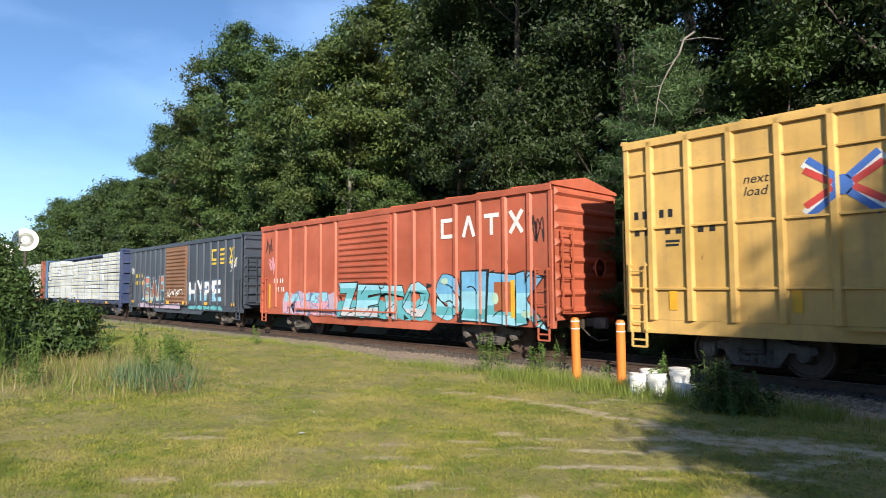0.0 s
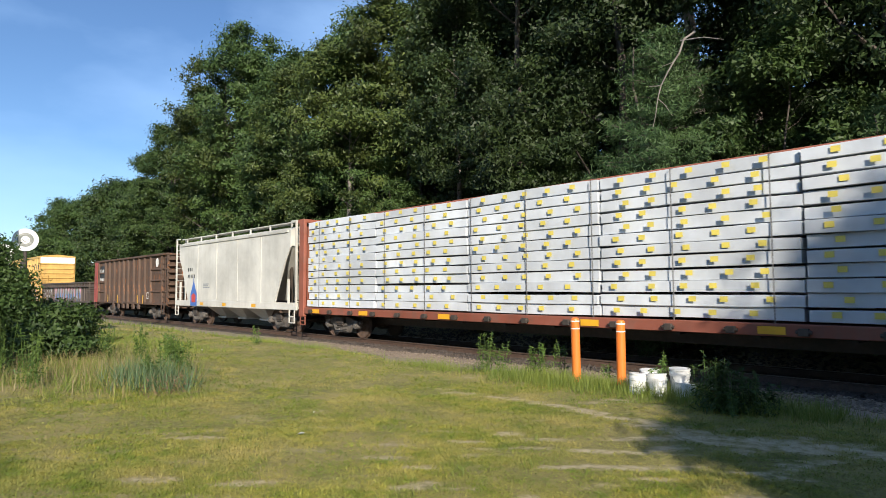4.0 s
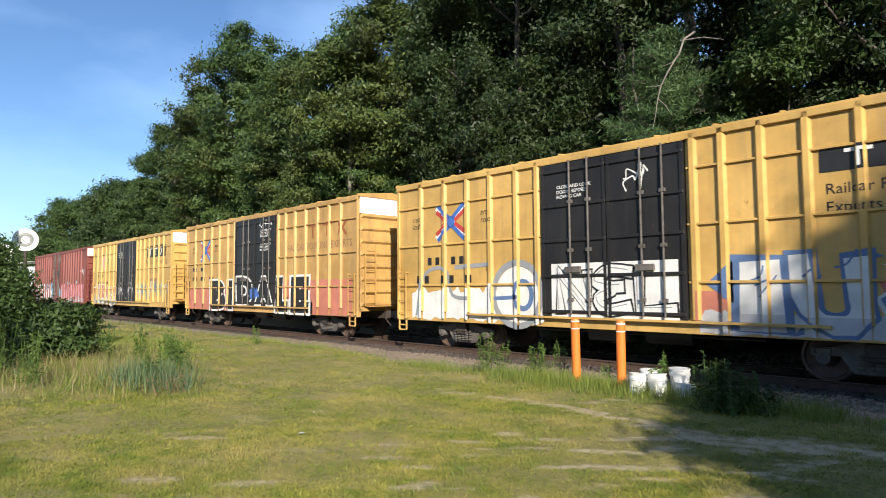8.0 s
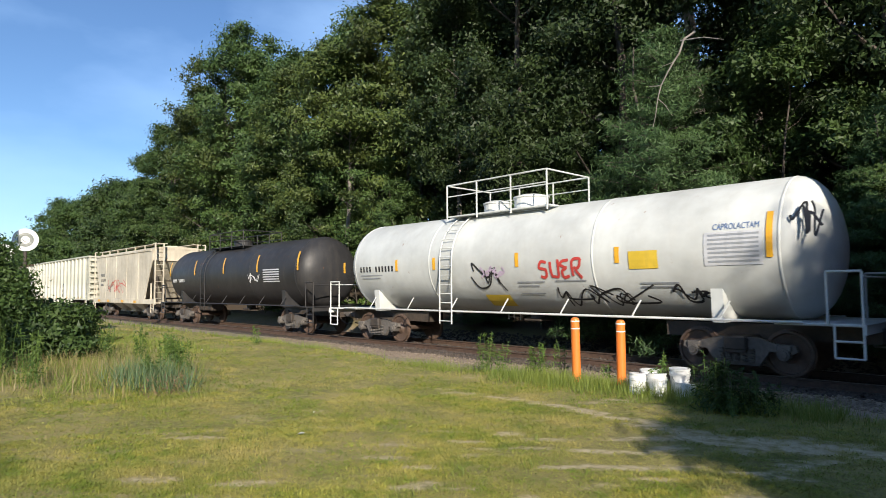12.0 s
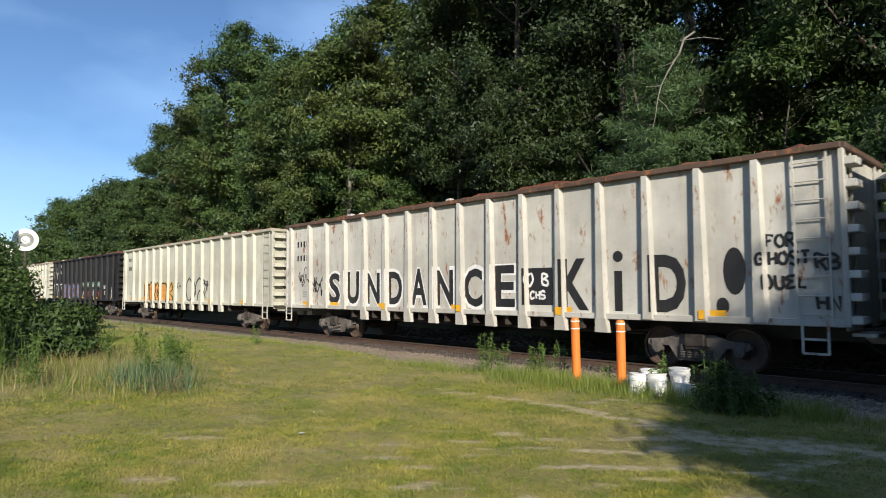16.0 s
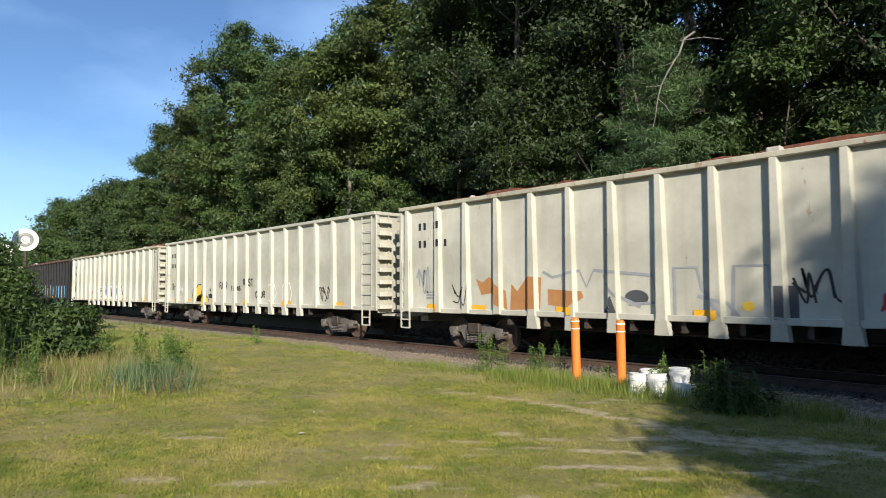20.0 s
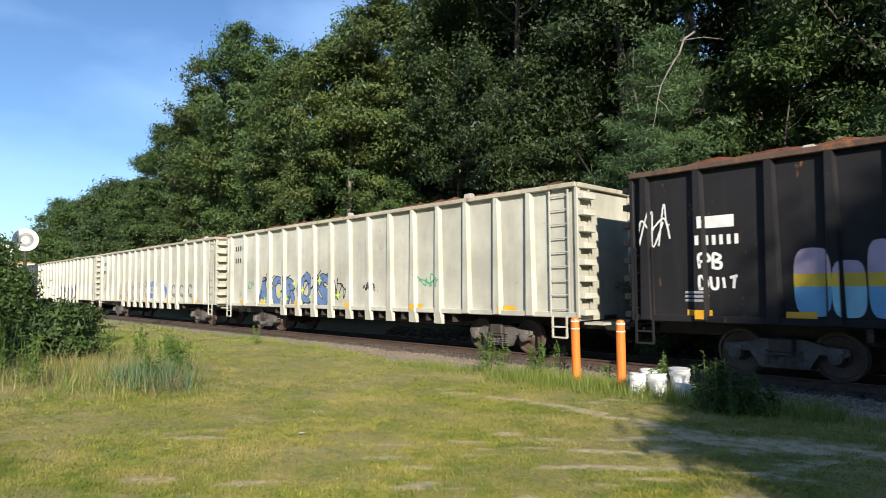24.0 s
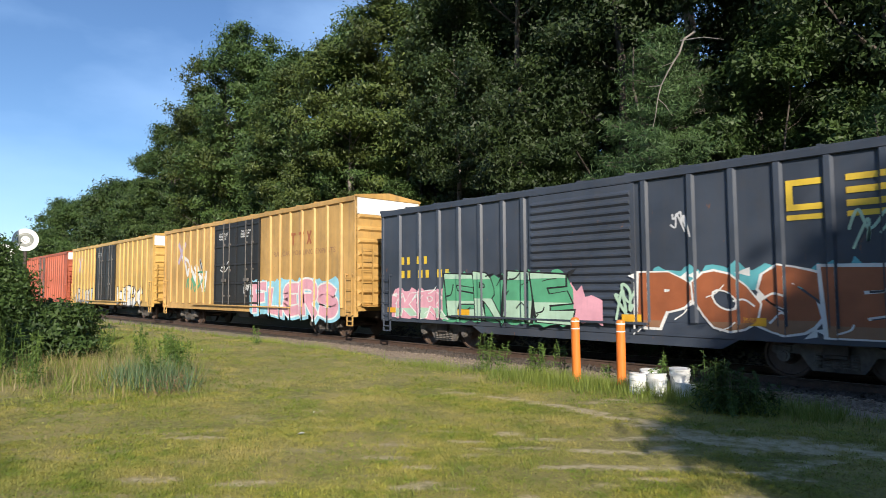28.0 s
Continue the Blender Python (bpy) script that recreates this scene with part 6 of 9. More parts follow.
def car_09():
    c = ttx50(88.76, 104.13, "yellow boxcar with black doors and white bubble graffiti")
    h = c["half"]
    slogan(c, 0.75, 3.75, 2.9, h=0.17)
    crossed_arrows(c, 2.45, 3.75, 0.62)
    lettering(c, "reporting_bar", Flat().bars("XX XX", 1.45 - h, 2.5, 0.24, 0.34).bars("XX XX X", 0.95 - h, 1.95, 0.24, 0.36), "black", 5)
    ragged(c, 0.7, 5.85, 0.82, 1.95, "white", 21, 0, 0.3)
    lettering(c, "sprayed_outline", Flat().ring(4.95 - h, 1.62, 0.84, 0.84, 0.17, 26).line(rounded([(0.9 - h, 0.95), (1.3 - h, 2.2), (2.2 - h, 2.35), (2.5 - h, 1.6), (3.2 - h, 1.5)]), 0.11).bar((2.6 - h, 2.4), (4.0 - h, 2.45), 0.12), "grey", 2)
    lettering(c, "sprayed_letter", Flat().disc(4.95 - h, 1.62, 0.74, 0.74, 24), "white", 1)
    lettering(c, "sprayed_outline", Flat().ring(5.15 - h, 1.6, 0.28, 0.36, 0.14, 16).bar((4.1 - h, 1.5), (5.0 - h, 1.55), 0.1), "slate", 3)
    lettering(c, "sprayed_ground", Flat().poly([(12.9 - h, 1.9), (15.1 - h, 2.3), (15.1 - h, 0.9), (13.3 - h, 0.9)]).rect(9.75 - h, 10.4 - h, 1.0, 1.7), "rose", 0)
    ragged(c, 9.8, 15.1, 0.8, 1.35, "silver", 22, 1)
    lettering(c, "sprayed_outline", Flat().poly([(9.95 - h, 1.85), (10.5 - h, 2.3), (10.5 - h, 1.45)]), "slate", 2)
    word(c, "IU", (10.5, 11.55, 12.85), 0.82, 2.5, "white", "slate", 0.06, 0.05, ((0.0, 0.25, "silver"),), 23)
    word(c, "C", (13.05, 15.05), 0.8, 2.35, "slate", "white", 0.06, 0.03, (), 26)
    on_door(c, lambda: (lettering(c, "sprayed_ground", Flat().rect(6.1 - h, 9.4 - h, 1.05, 2.38), "white", 0), bubble(c, "NEL", 6.2 - h, 9.4 - h, 1.1, 2.3, "white", "black", None, 0.02, 22, None, "grey")))
    lettering(c, "tagline", Flat().rect(12.1 - h, 14.9 - h, 3.85, 4.3), "black", 1)
    block_letters(c, 12.5, 3.9, 0.34, 0.7, ("tee", "tee", "cross"), "white")
    lettering(c, "tagline", Flat().text("Railcar Pooling", 12.2 - h, 3.45, 0.2).text("Experts", 12.2 - h, 3.12, 0.2), "black", 1)
    door_notice(c, 6.3, 4.25)
    on_door(c, lambda: scrawl(c, 8.1 - h, 8.9 - h, 3.9, 4.6, "white", 24))


def car_10():
    c = ttx50(71.2, 86.6, "ochre yellow boxcar with black and white block graffiti", YELLOW2)
    h = c["half"]
    slogan(c, 0.75, 3.75, 2.7, h=0.17)
    crossed_arrows(c, 2.42, 3.75, 0.62)
    lettering(c, "reporting_bar", Flat().bars("XX XX", 0.78 - h, 2.72, 0.2, 0.34).bars("XX XX XX", 0.78 - h, 2.25, 0.2, 0.34), "black", 1)
    lettering(c, "sprayed_ground", Flat().rect(0.4 - h, 5.6 - h, 0.82, 1.9).rect(9.7 - h, 15.0 - h, 0.82, 2.15), "rose", 0)
    word(c, "B", (3.02, 4.88), 0.76, 2.32, "black", "white", 0.07, 0.05, (), 31, 0.02, wild=0.0)
    word(c, "I", (4.95, 5.72), 0.78, 2.32, "black", "white", 0.09, 0.05, (), 35, 0.02, wild=0.0)
    ragged(c, 9.5, 12.4, 0.8, 1.5, "white", 33, 0)
    word(c, "LE", (9.62, 10.66, 12.3), 0.76, 2.4, "black", "white", 0.085, 0.055, (), 33, 0.03, wild=0.0)
    on_door(c, lambda: (word(c, "DA", (5.9, 7.7, 9.5), 1.04, 2.44, "black", "white", 0.075, 0.06, (), 32, 0.03, wild=0.0), ragged(c, 7.35, 8.2, 1.35, 2.1, "blue", 37, 6, 0.4)))
    block_letters(c, 12.1, 3.75, 0.55, 1.0, ("tee", "tee", "cross"), "rust")
    lettering(c, "tagline", Flat().text("RAILCAR POOLING EXPERTS", 10.5 - h, 3.32, 0.28, width=4.5), "brown", 1)
    door_notice(c, 8.2, 4.3)
    door_notice(c, 8.2, 3.7)
    on_door(c, lambda: scrawl(c, 8.0 - h, 9.3 - h, 4.4, 4.8, "white", 34))


def car_11():
    c = ttx50(53.42, 68.96, "yellow boxcar with faded badge and brownish graffiti")
    h = c["half"]
    slogan(c, 0.75, 3.75, 2.7, h=0.17)
    lettering(c, "faded_badge", Flat().bar((1.9 - h, 4.3), (2.9 - h, 3.2), 0.25).bar((1.9 - h, 3.2), (2.9 - h, 4.3), 0.25), "pink", 1)
    lettering(c, "reporting_bar", Flat().bars("XX XX", 0.85 - h, 2.72, 0.22, 0.36).bars("XX XX XX", 0.85 - h, 2.2, 0.22, 0.38), "black", 1)
    ragged(c, 0.25, 5.9, 0.82, 1.7, "chalk", 41, 0, 0.5)
    word(c, "YEKS", (0.4, 5.8), 0.82, 2.2, "rose", "white", 0.045, 0.03, ((0.0, 0.3, "chalk"),), 41, wild=1.3)
    lettering(c, "owner_ground", Flat().rect(11.55 - h, 14.6 - h, 3.74, 4.42), "black", 1)
    block_letters(c, 11.8, 3.83, 0.48, 0.95, ("tee", "tee", "cross"), "white")
    lettering(c, "tagline", Flat().text("Railcar Pooling", 11.3 - h, 3.34, 0.3, width=3.6, shear=0.2).text("Experts", 12.13 - h, 2.8, 0.3, width=1.5, shear=0.2).rect(12.13 - h, 13.3 - h, 2.3, 2.48), "brown", 1)
    for k in range(7):
        scrawl(c, 9.75 + 0.72 * k - h, 10.7 + 0.72 * k - h, 1.2, 2.35, ("silver", "slate", "grey")[k % 3], 142 + k, 0.07, 3, 1 + k % 3)
    scrawl(c, 0.1 - h, 0.7 - h, 3.9, 4.6, "brown", 43)
    door_notice(c, 6.1, 4.2)
    on_door(c, lambda: (scrawl(c, 6.2 - h, 7.2 - h, 1.5, 2.2, "white", 44, 0.05), scrawl(c, 8.2 - h, 9.3 - h, 1.6, 2.3, "white", 45, 0.05), lettering(c, "stencil", Flat().text("SEAL", 7.7 - h, 1.2, 0.12), "white", 1)))
    plates(c, (0.9, 3.8, 10.6, 12.6), 1.1, w=0.14, h=0.5)


def car_12():
    p = [1.33, 2.25, 3.2, 4.13, 5.03, 5.9, 6.75, 11.6, 12.45, 13.25, 14.0, 14.75, 15.5, 16.25, 17.1]
    c = boxcar("boxcar", 32.92, 51.4, "brown-red high-cube boxcar with white and pink graffiti", BROWNRED, 5.05, 0.78, (7.6, 10.78), p, BROWNRED, (), WHITEPANEL, plug=True, corr=8, depth=0.09, rise=0.2)
    h = c["half"]
    ragged(c, 1.15, 8.0, 0.85, 2.52, "sky", 51)
    word(c, "YISNAH", (1.45, 7.75), 0.8, 2.42, "white", "black", 0.07, 0.022, ((0.0, 0.22, "mint"),), 51)
    ragged(c, 10.75, 18.0, 0.8, 2.1, "pink", 52, 0, 0.3)
    word(c, "TALSUGE", (10.8, 18.1), 0.78, 2.34, "pink", "red", 0.085, 0.022, ((0.0, 0.32, "silver"),), 52)
    lettering(c, "sprayed_fill", Flat().disc(12.3 - h, 2.35, 0.28, 0.14).disc(13.3 - h, 2.35, 0.2, 0.18).disc(15.9 - h, 2.45, 0.4, 0.14).disc(10.65 - h, 1.7, 0.3, 0.5), "cyan", 1)
    on_door(c, lambda: (lettering(c, "stencil", Flat().rect(9.3 - h, 10.2 - h, 3.1, 3.5), "black", 1), scrawl(c, 8.0 - h, 8.9 - h, 1.4, 2.1, "cyan", 53, 0.08)))
    door_notice(c, 9.35, 4.5, 0.11)
    scrawl(c, 17.0 - h, 18.0 - h, 3.0, 3.6, "white", 54, 0.04)
    lettering(c, "reporting_bar", Flat().bars("XX", 0.55 - h, 2.1, 0.22, 0.26).bars("XXX", 0.55 - h, 1.7, 0.22, 0.22), "white", 1)


def car_13():
    c = tank_car(15.4, 32.1, "white tank car with black tags and yellow placards", TANKWHITE, 1.49, 2.58, 16.3, 31.5, ((-0.55, 0.42, 0.25), (0.75, 0.5, 0.3)), TANKWHITE, 4.95)
    h = c["half"]
    lay_round("reporting_bar", Flat().bars("XXXX XXXXXX", 1.95 - h, 2.35, 0.2, 0.17), INK["black"], c)
    lay_round("tag_text", Flat().hand("SUER", 9.65 - h, 2.05, 0.42, 0.015, width=1.35), INK["red"], c)
    lay_round("placard", Flat().rect(12.2 - h, 12.9 - h, 2.2, 2.6).rect(7.5 - h, 8.4 - h, 1.28, 1.6), INK["yellow"], c, 1, "yellow notice placards")
    lay_round("cargo_text", Flat().text("CAPROLACTAM", 14.1 - h, 2.95, 0.13, width=0.9), INK["slate"], c)
    f = Flat()
    for i in range(7):
        f.rect(14.0 - h, 15.0 - h, 2.82 - i * 0.09, 2.86 - i * 0.09)
    lay_round("data_bar", f, INK["grey"], c, 1)
    lay_round("data_panel", Flat().rect(13.92 - h, 15.06 - h, 2.22, 2.9), INK["silver"], c, 0, "pale data panel")
    f = Flat()
    for x, z, w in ((1.95, 2.22, 1.2), (2.0, 2.12, 1.0), (8.85, 1.92, 0.9), (8.85, 1.82, 0.7), (8.85, 1.62, 0.8), (12.4, 1.86, 0.9), (12.4, 1.78, 0.8), (10.1, 1.94, 0.9)):
        f.rect(x - h, x - h + w, z, z + 0.035)
    tagged(lay_round("small_print", f, INK["grey"], c), kind="stuff")
    scrawl(c, 9.95 - h, 12.7 - h, 1.3, 1.85, "black", 61, 0.045, 12)
    scrawl(c, 13.1 - h, 14.1 - h, 1.45, 1.85, "black", 62, 0.05, 6)
    scrawl(c, 1.0 - h, 1.6 - h, 2.0, 2.5, "black", 63, 0.045, 5)
    scrawl(c, 7.2 - h, 8.4 - h, 1.7, 2.5, "black", 64, 0.05, 4)
    scrawl(c, 7.6 - h, 8.5 - h, 2.0, 2.4, "lilac", 65, 0.06, 4)
    scrawl(c, 15.5 - h, 16.1 - h, 2.7, 3.4, "black", 66, 0.05, 4)
    stripes = Flat()
    for x in (0.95, 3.87, 5.65, 8.88, 11.85, 15.13):
        stripes.rect(x - h, x - h + 0.12, 2.35, 2.72 if x < 14 else 3.25)
    lay_round("reflector", stripes, AMBER, c, 2, "amber reflective stripes")


def car_14():
    c = tank_car(-1.9, 14.3, "black tank car with amber reflector stripes", TANKBLACK, 1.46, 2.5, -1.1, 13.6, ((0.0, 0.45, 0.22),), TANKBLACK, 4.6)
    h = c["half"]
    o = lambda s: s + 1.9 - h
    lay_round("reporting_bar", Flat().bars("XXXX XXXXX", o(-0.2), 2.2, 0.18, 0.17), INK["white"], c)
    f = Flat()
    for i in range(6):
        f.rect(o(10.2), o(11.6), 2.6 - i * 0.1, 2.65 - i * 0.1)
    lay_round("data_bar", f, INK["silver"], c)
    scrawl(c, o(8.8), o(9.9), 2.1, 2.5, "white", 71, 0.035)


def car_15():
    c = covered_hopper(-15.65, -2.9, "cream covered hopper with grime and red tags", HOPPERTAN, 4.22)
    h = c["half"]
    lettering(c, "reporting_bar", Flat().bars("XXXX", 1.85 - h, 2.75, 0.22, 0.24).bars("XXXXXX", 1.85 - h, 2.4, 0.2, 0.19), "black", 1)
    small_print(c, 1.9, 2.2, 2, "black", 0.6, 5)
    lettering(c, "data_panel", Flat().ring(3.75 - h, 2.85, 0.16, 0.16, 0.03, 4), "grey", 1)
    scrawl(c, 3.3 - h, 7.5 - h, 1.5, 2.5, "red", 72, 0.05, 10)
    scrawl(c, 3.2 - h, 5.0 - h, 1.7, 2.4, "black", 73, 0.03, 6)
    plates(c, (1.2, 3.4, 6.5, 9.0), 1.0, w=0.5, h=0.14)


def trash_gon(left, right, label, mat=None, load=True, chord=None, top=4.38, posts=None):
    c = gondola("gondola_car", left, right, label, mat or BEIGE, posts or [q * (right - left) / 19.6 for q in GON_POSTS], top, 1.08, True, chord or (RIM if load and mat is None else None), TRASH if load else None, "rusty brown netted scrap heap")
    plates(c, (1.2, 3.1, 6.0, 9.5, 13.2, 16.9), 1.12, w=0.52, h=0.19)
    h = c["half"]
    small_print(c, 1.15, 1.65, 3, "grey", 0.55, 6)
    return c


def marks(c, x, z, ink="black", a="XXXX", b="XXXX", s=0.24):
    h = c["half"]
    lettering(c, "reporting_bar", Flat().bars(a, x - h, z, s, s * 0.95).bars(b, x - h, z - 0.55, s, s * 0.95), ink, 1)


def car_16():
    c = trash_gon(-36.81, -17.11, "beige high-sided gondola with a black tag", load=False, top=4.42)
    h = c["half"]
    marks(c, 0.7, 3.45)
    lettering(c, "tag_text", Flat().hand("BOMB", 11.2 - h, 2.05, 0.28, 0.015, tilt=0.1).hand("WAS", 11.3 - h, 1.65, 0.25, 0.015).hand("HERE", 11.25 - h, 1.25, 0.25, 0.015), "black", 1)
    scrawl(c, 1.7 - h, 2.4 - h, 1.95, 2.2, "teal", 81, 0.06, 5)


def car_17():
    c = trash_gon(-57.26, -37.74, "white gondola streaked with rust, with large black sprayed letters", BEIGE_RUST, True, RUSTBROWN)
    h = c["half"]
    marks(c, 0.72, 3.45)
    xs = {}
    edges = [q * 19.52 / 19.6 for q in GON_POSTS]
    word = "SUNDANCE"
    for i, ch in enumerate(word):
        a = 3.0 + 1.17 * i
        tagged(lettering(c, "sprayed_halo", Flat().text(ch, a - 0.07 - h, 1.26, 1.16, 0.09, width=0.86), "white", 0), kind="stuff")
        lettering(c, "sprayed_letter", Flat().text(ch, a - h, 1.32, 1.05 + 0.05 * math.sin(i * 2.0), 0.045, width=0.72), "black", 1, "large black sprayed capital letter")
    f = Flat()
    for ch, k in (("K", 13.4), ("I", 14.9), ("D", 15.8)):
        a = k
        lettering(c, "sprayed_letter", Flat().text(ch, a - h, 1.3, 1.2 if ch != "I" else 0.85, 0.06, width=0.8 if ch != "I" else 0.2), "black", 1)
    f.disc(15.0 - h, 2.5, 0.13, 0.13)
    f.disc(17.6 - h, 2.1, 0.22, 0.48).disc(17.35 - h, 1.4, 0.13, 0.17)
    tagged(lettering(c, "sprayed_dot", f, "black", 1), kind="stuff")
    k = 12.25 - h
    lettering(c, "sprayed_patch", Flat().rect(k, k + 0.9, 1.35, 2.3), "black", 1)
    lettering(c, "tag_text", Flat().hand("OQB", k + 0.08, 1.85, 0.3, 0.015).hand("CHS", k + 0.2, 1.5, 0.2, 0.01), "white", 2)
    lettering(c, "tag_text", Flat().hand("FOR", 18.2 - h, 2.55, 0.22, 0.012).hand("GHOST", 18.05 - h, 2.2, 0.24, 0.012, width=0.95).hand("DUEL", 18.15 - h, 1.75, 0.24, 0.012).hand("RB", 19.05 - h, 2.1, 0.26, 0.02).hand("HN", 19.05 - h, 1.35, 0.26, 0.02), "black", 1)
    scrawl(c, 1.7 - h, 2.6 - h, 1.5, 2.3, "black", 91, 0.06, 5)
    scrawl(c, 0.75 - h, 1.5 - h, 1.4, 2.6, "black", 92, 0.04, 5)


def car_18():
    c = trash_gon(-78.35, -58.52, "beige gondola with yellow lettering and a black looping tag", posts=[q + 0.22 * (1 < q < 18) for q in GON_POSTS])
    h = c["half"]
    marks(c, 0.85, 3.6)
    bubble(c, "UROEK", 4.0 - h, 8.45 - h, 1.12, 2.15, "orange", "black", None, 0.14, 95, "ochre", "ochre")
    lettering(c, "sprayed_loop", Flat().ring(11.0 - h, 1.8, 0.6, 0.62, 0.09, 20).ring(12.3 - h, 1.8, 0.65, 0.6, 0.09, 20, 0.3, 3.6).ring(12.4 - h, 1.3, 0.5, 0.45, 0.09, 14, 0.0, 3.3), "black", 1)
    scrawl(c, 8.9 - h, 9.7 - h, 1.8, 2.2, "black", 96, 0.04, 4)
    scrawl(c, 12.6 - h, 13.3 - h, 1.6, 2.3, "black", 97, 0.05, 5)


def car_19():
    c = trash_gon(-98.2, -79.67, "black high-sided gondola with white and blue graffiti", BLACKGON, True, None, 4.32, [0.75, 2.2] + [3.62 + 1.387 * k for k in range(10)] + [17.5])
    h = c["half"]
    marks(c, 1.75, 3.75, "white", "XXXX", "XXXXX")
    f = Flat()
    for x, r in ((1.15, 0.42), (2.75, 0.5)):
        f.line([(x - h + r * math.copysign(abs(math.cos(q)) ** 0.45, math.cos(q)), 1.72 + 0.62 * math.copysign(abs(math.sin(q)) ** 0.45, math.sin(q))) for q in [2 * math.pi * i / 28 for i in range(29)]], 0.09)
        f.bar((x - h, 2.12), (x - h, 1.86), 0.1)
    lettering(c, "sprayed_frame", f, "white", 1)
    scrawl(c, 0.75 - h, 1.3 - h, 2.7, 3.9, "white", 101, 0.05, 4)
    for i, (x0, x1) in enumerate(((3.75, 4.65), (5.05, 6.15), (6.45, 7.6), (7.9, 8.95))):
        rng = random.Random(300 + i)
        blue, red = Flat(), Flat()
        for k in range(9):
            x, z, r = x0 + 0.2 + (x1 - x0 - 0.4) * (k % 3) / 2 + rng.uniform(-0.08, 0.08) - h, 1.34 + 0.36 * (k // 3) + rng.uniform(-0.06, 0.06), rng.uniform(0.15, 0.21)
            blue.now = red.now = k
            blue.disc(x, z, r, r * 1.2, 14)
            red.ring(x, z, r + 0.01, r * 1.2 + 0.01, 0.028, 16)
        tagged(lettering(c, "sprayed_outline", red, "rose", 6), kind="stuff")
        tagged(lettering(c, "sprayed_fill", blue, "slate", 2), kind="stuff")
    for i in range(4):
        lettering(c, "tag_text", Flat().hand("PB!", 9.6 + i * 1.36 - h, 2.05, 0.32, 0.015), "mint", 1)
        scrawl(c, 9.5 + i * 1.36 - h, 10.6 + i * 1.36 - h, 1.3, 1.85, "white" if i % 2 == 0 else "red", 122 + i, 0.04, 5)
    lettering(c, "tag_text", Flat().hand("SOME", 15.2 - h, 1.9, 0.24, 0.015).hand("DUDE", 15.4 - h, 1.5, 0.22, 0.015), "white", 1)
    scrawl(c, 17.0 - h, 17.7 - h, 1.2, 2.2, "white", 131, 0.06, 5)


def car_20():
    c = trash_gon(-119.8, -100.1, "beige gondola with orange-brown and grey faded letters")
    h = c["half"]
    marks(c, 0.8, 3.6, "black", "XX XX", "XX XXX")
    fawn = Flat().poly([(3.25 - h, 2.05), (3.5 - h, 1.95), (3.75 - h, 2.1), (4.35 - h, 1.7), (4.4 - h, 1.2), (4.0 - h, 1.35), (3.85 - h, 1.65), (3.45 - h, 1.6)])
    fawn.poly([(4.5 - h, 1.2), (5.5 - h, 1.25), (5.55 - h, 2.05), (5.1 - h, 2.1), (4.75 - h, 1.7), (4.55 - h, 1.9)]).poly([(5.75 - h, 1.35), (6.4 - h, 1.3), (6.8 - h, 1.55), (6.75 - h, 1.7), (5.75 - h, 1.75)])
    lettering(c, "sprayed_fill", fawn, "fawn", 0)
    lettering(c, "sprayed_fill", Flat().poly([(7.35 - h, 1.2), (7.75 - h, 1.2), (7.6 - h, 1.6)]).disc(8.2 - h, 1.55, 0.3, 0.18, 12).rect(11.1 - h, 11.5 - h, 1.15, 1.8), "soot", 0)
    grey = Flat()
    for k, pts in enumerate((((5.6, 2.2), (5.9, 2.05), (6.7, 2.2), (6.9, 1.8), (7.1, 2.2), (8.6, 2.05), (8.7, 1.45), (8.0, 1.4)), ((7.4, 1.9), (7.7, 1.6), (8.3, 1.35)), ((9.1, 1.2), (9.1, 2.2), (9.6, 2.2), (9.7, 1.75), (10.1, 1.2)), ((9.6, 1.6), (10.2, 1.45), (10.45, 1.15)), ((10.3, 1.2), (10.35, 2.2), (11.0, 2.2), (11.05, 1.2), (11.4, 1.15)))):
        grey.now = k
        grey.line([(x - h, z) for x, z in pts], 0.075)
    tagged(lettering(c, "sprayed_outline", grey, "grey", 1), kind="stuff")
    lettering(c, "sprayed_fill", Flat().disc(10.6 - h, 1.4, 0.12, 0.1, 8), "yellow", 1)
    scrawl(c, 0.7 - h, 1.3 - h, 1.6, 2.5, "grey", 147, 0.06, 5)
    scrawl(c, 2.2 - h, 3.0 - h, 1.2, 1.9, "black", 148, 0.035, 5)
    scrawl(c, 11.4 - h, 12.2 - h, 1.4, 2.2, "black", 149, 0.05, 5)
    scrawl(c, 12.7 - h, 13.3 - h, 1.3, 1.9, "red", 150, 0.05, 4)
    for i in range(4):
        scrawl(c, 14.0 + 1.2 * i - h, 14.8 + 1.2 * i - h, 1.6, 2.2, "black", 151 + i, 0.04, 5)


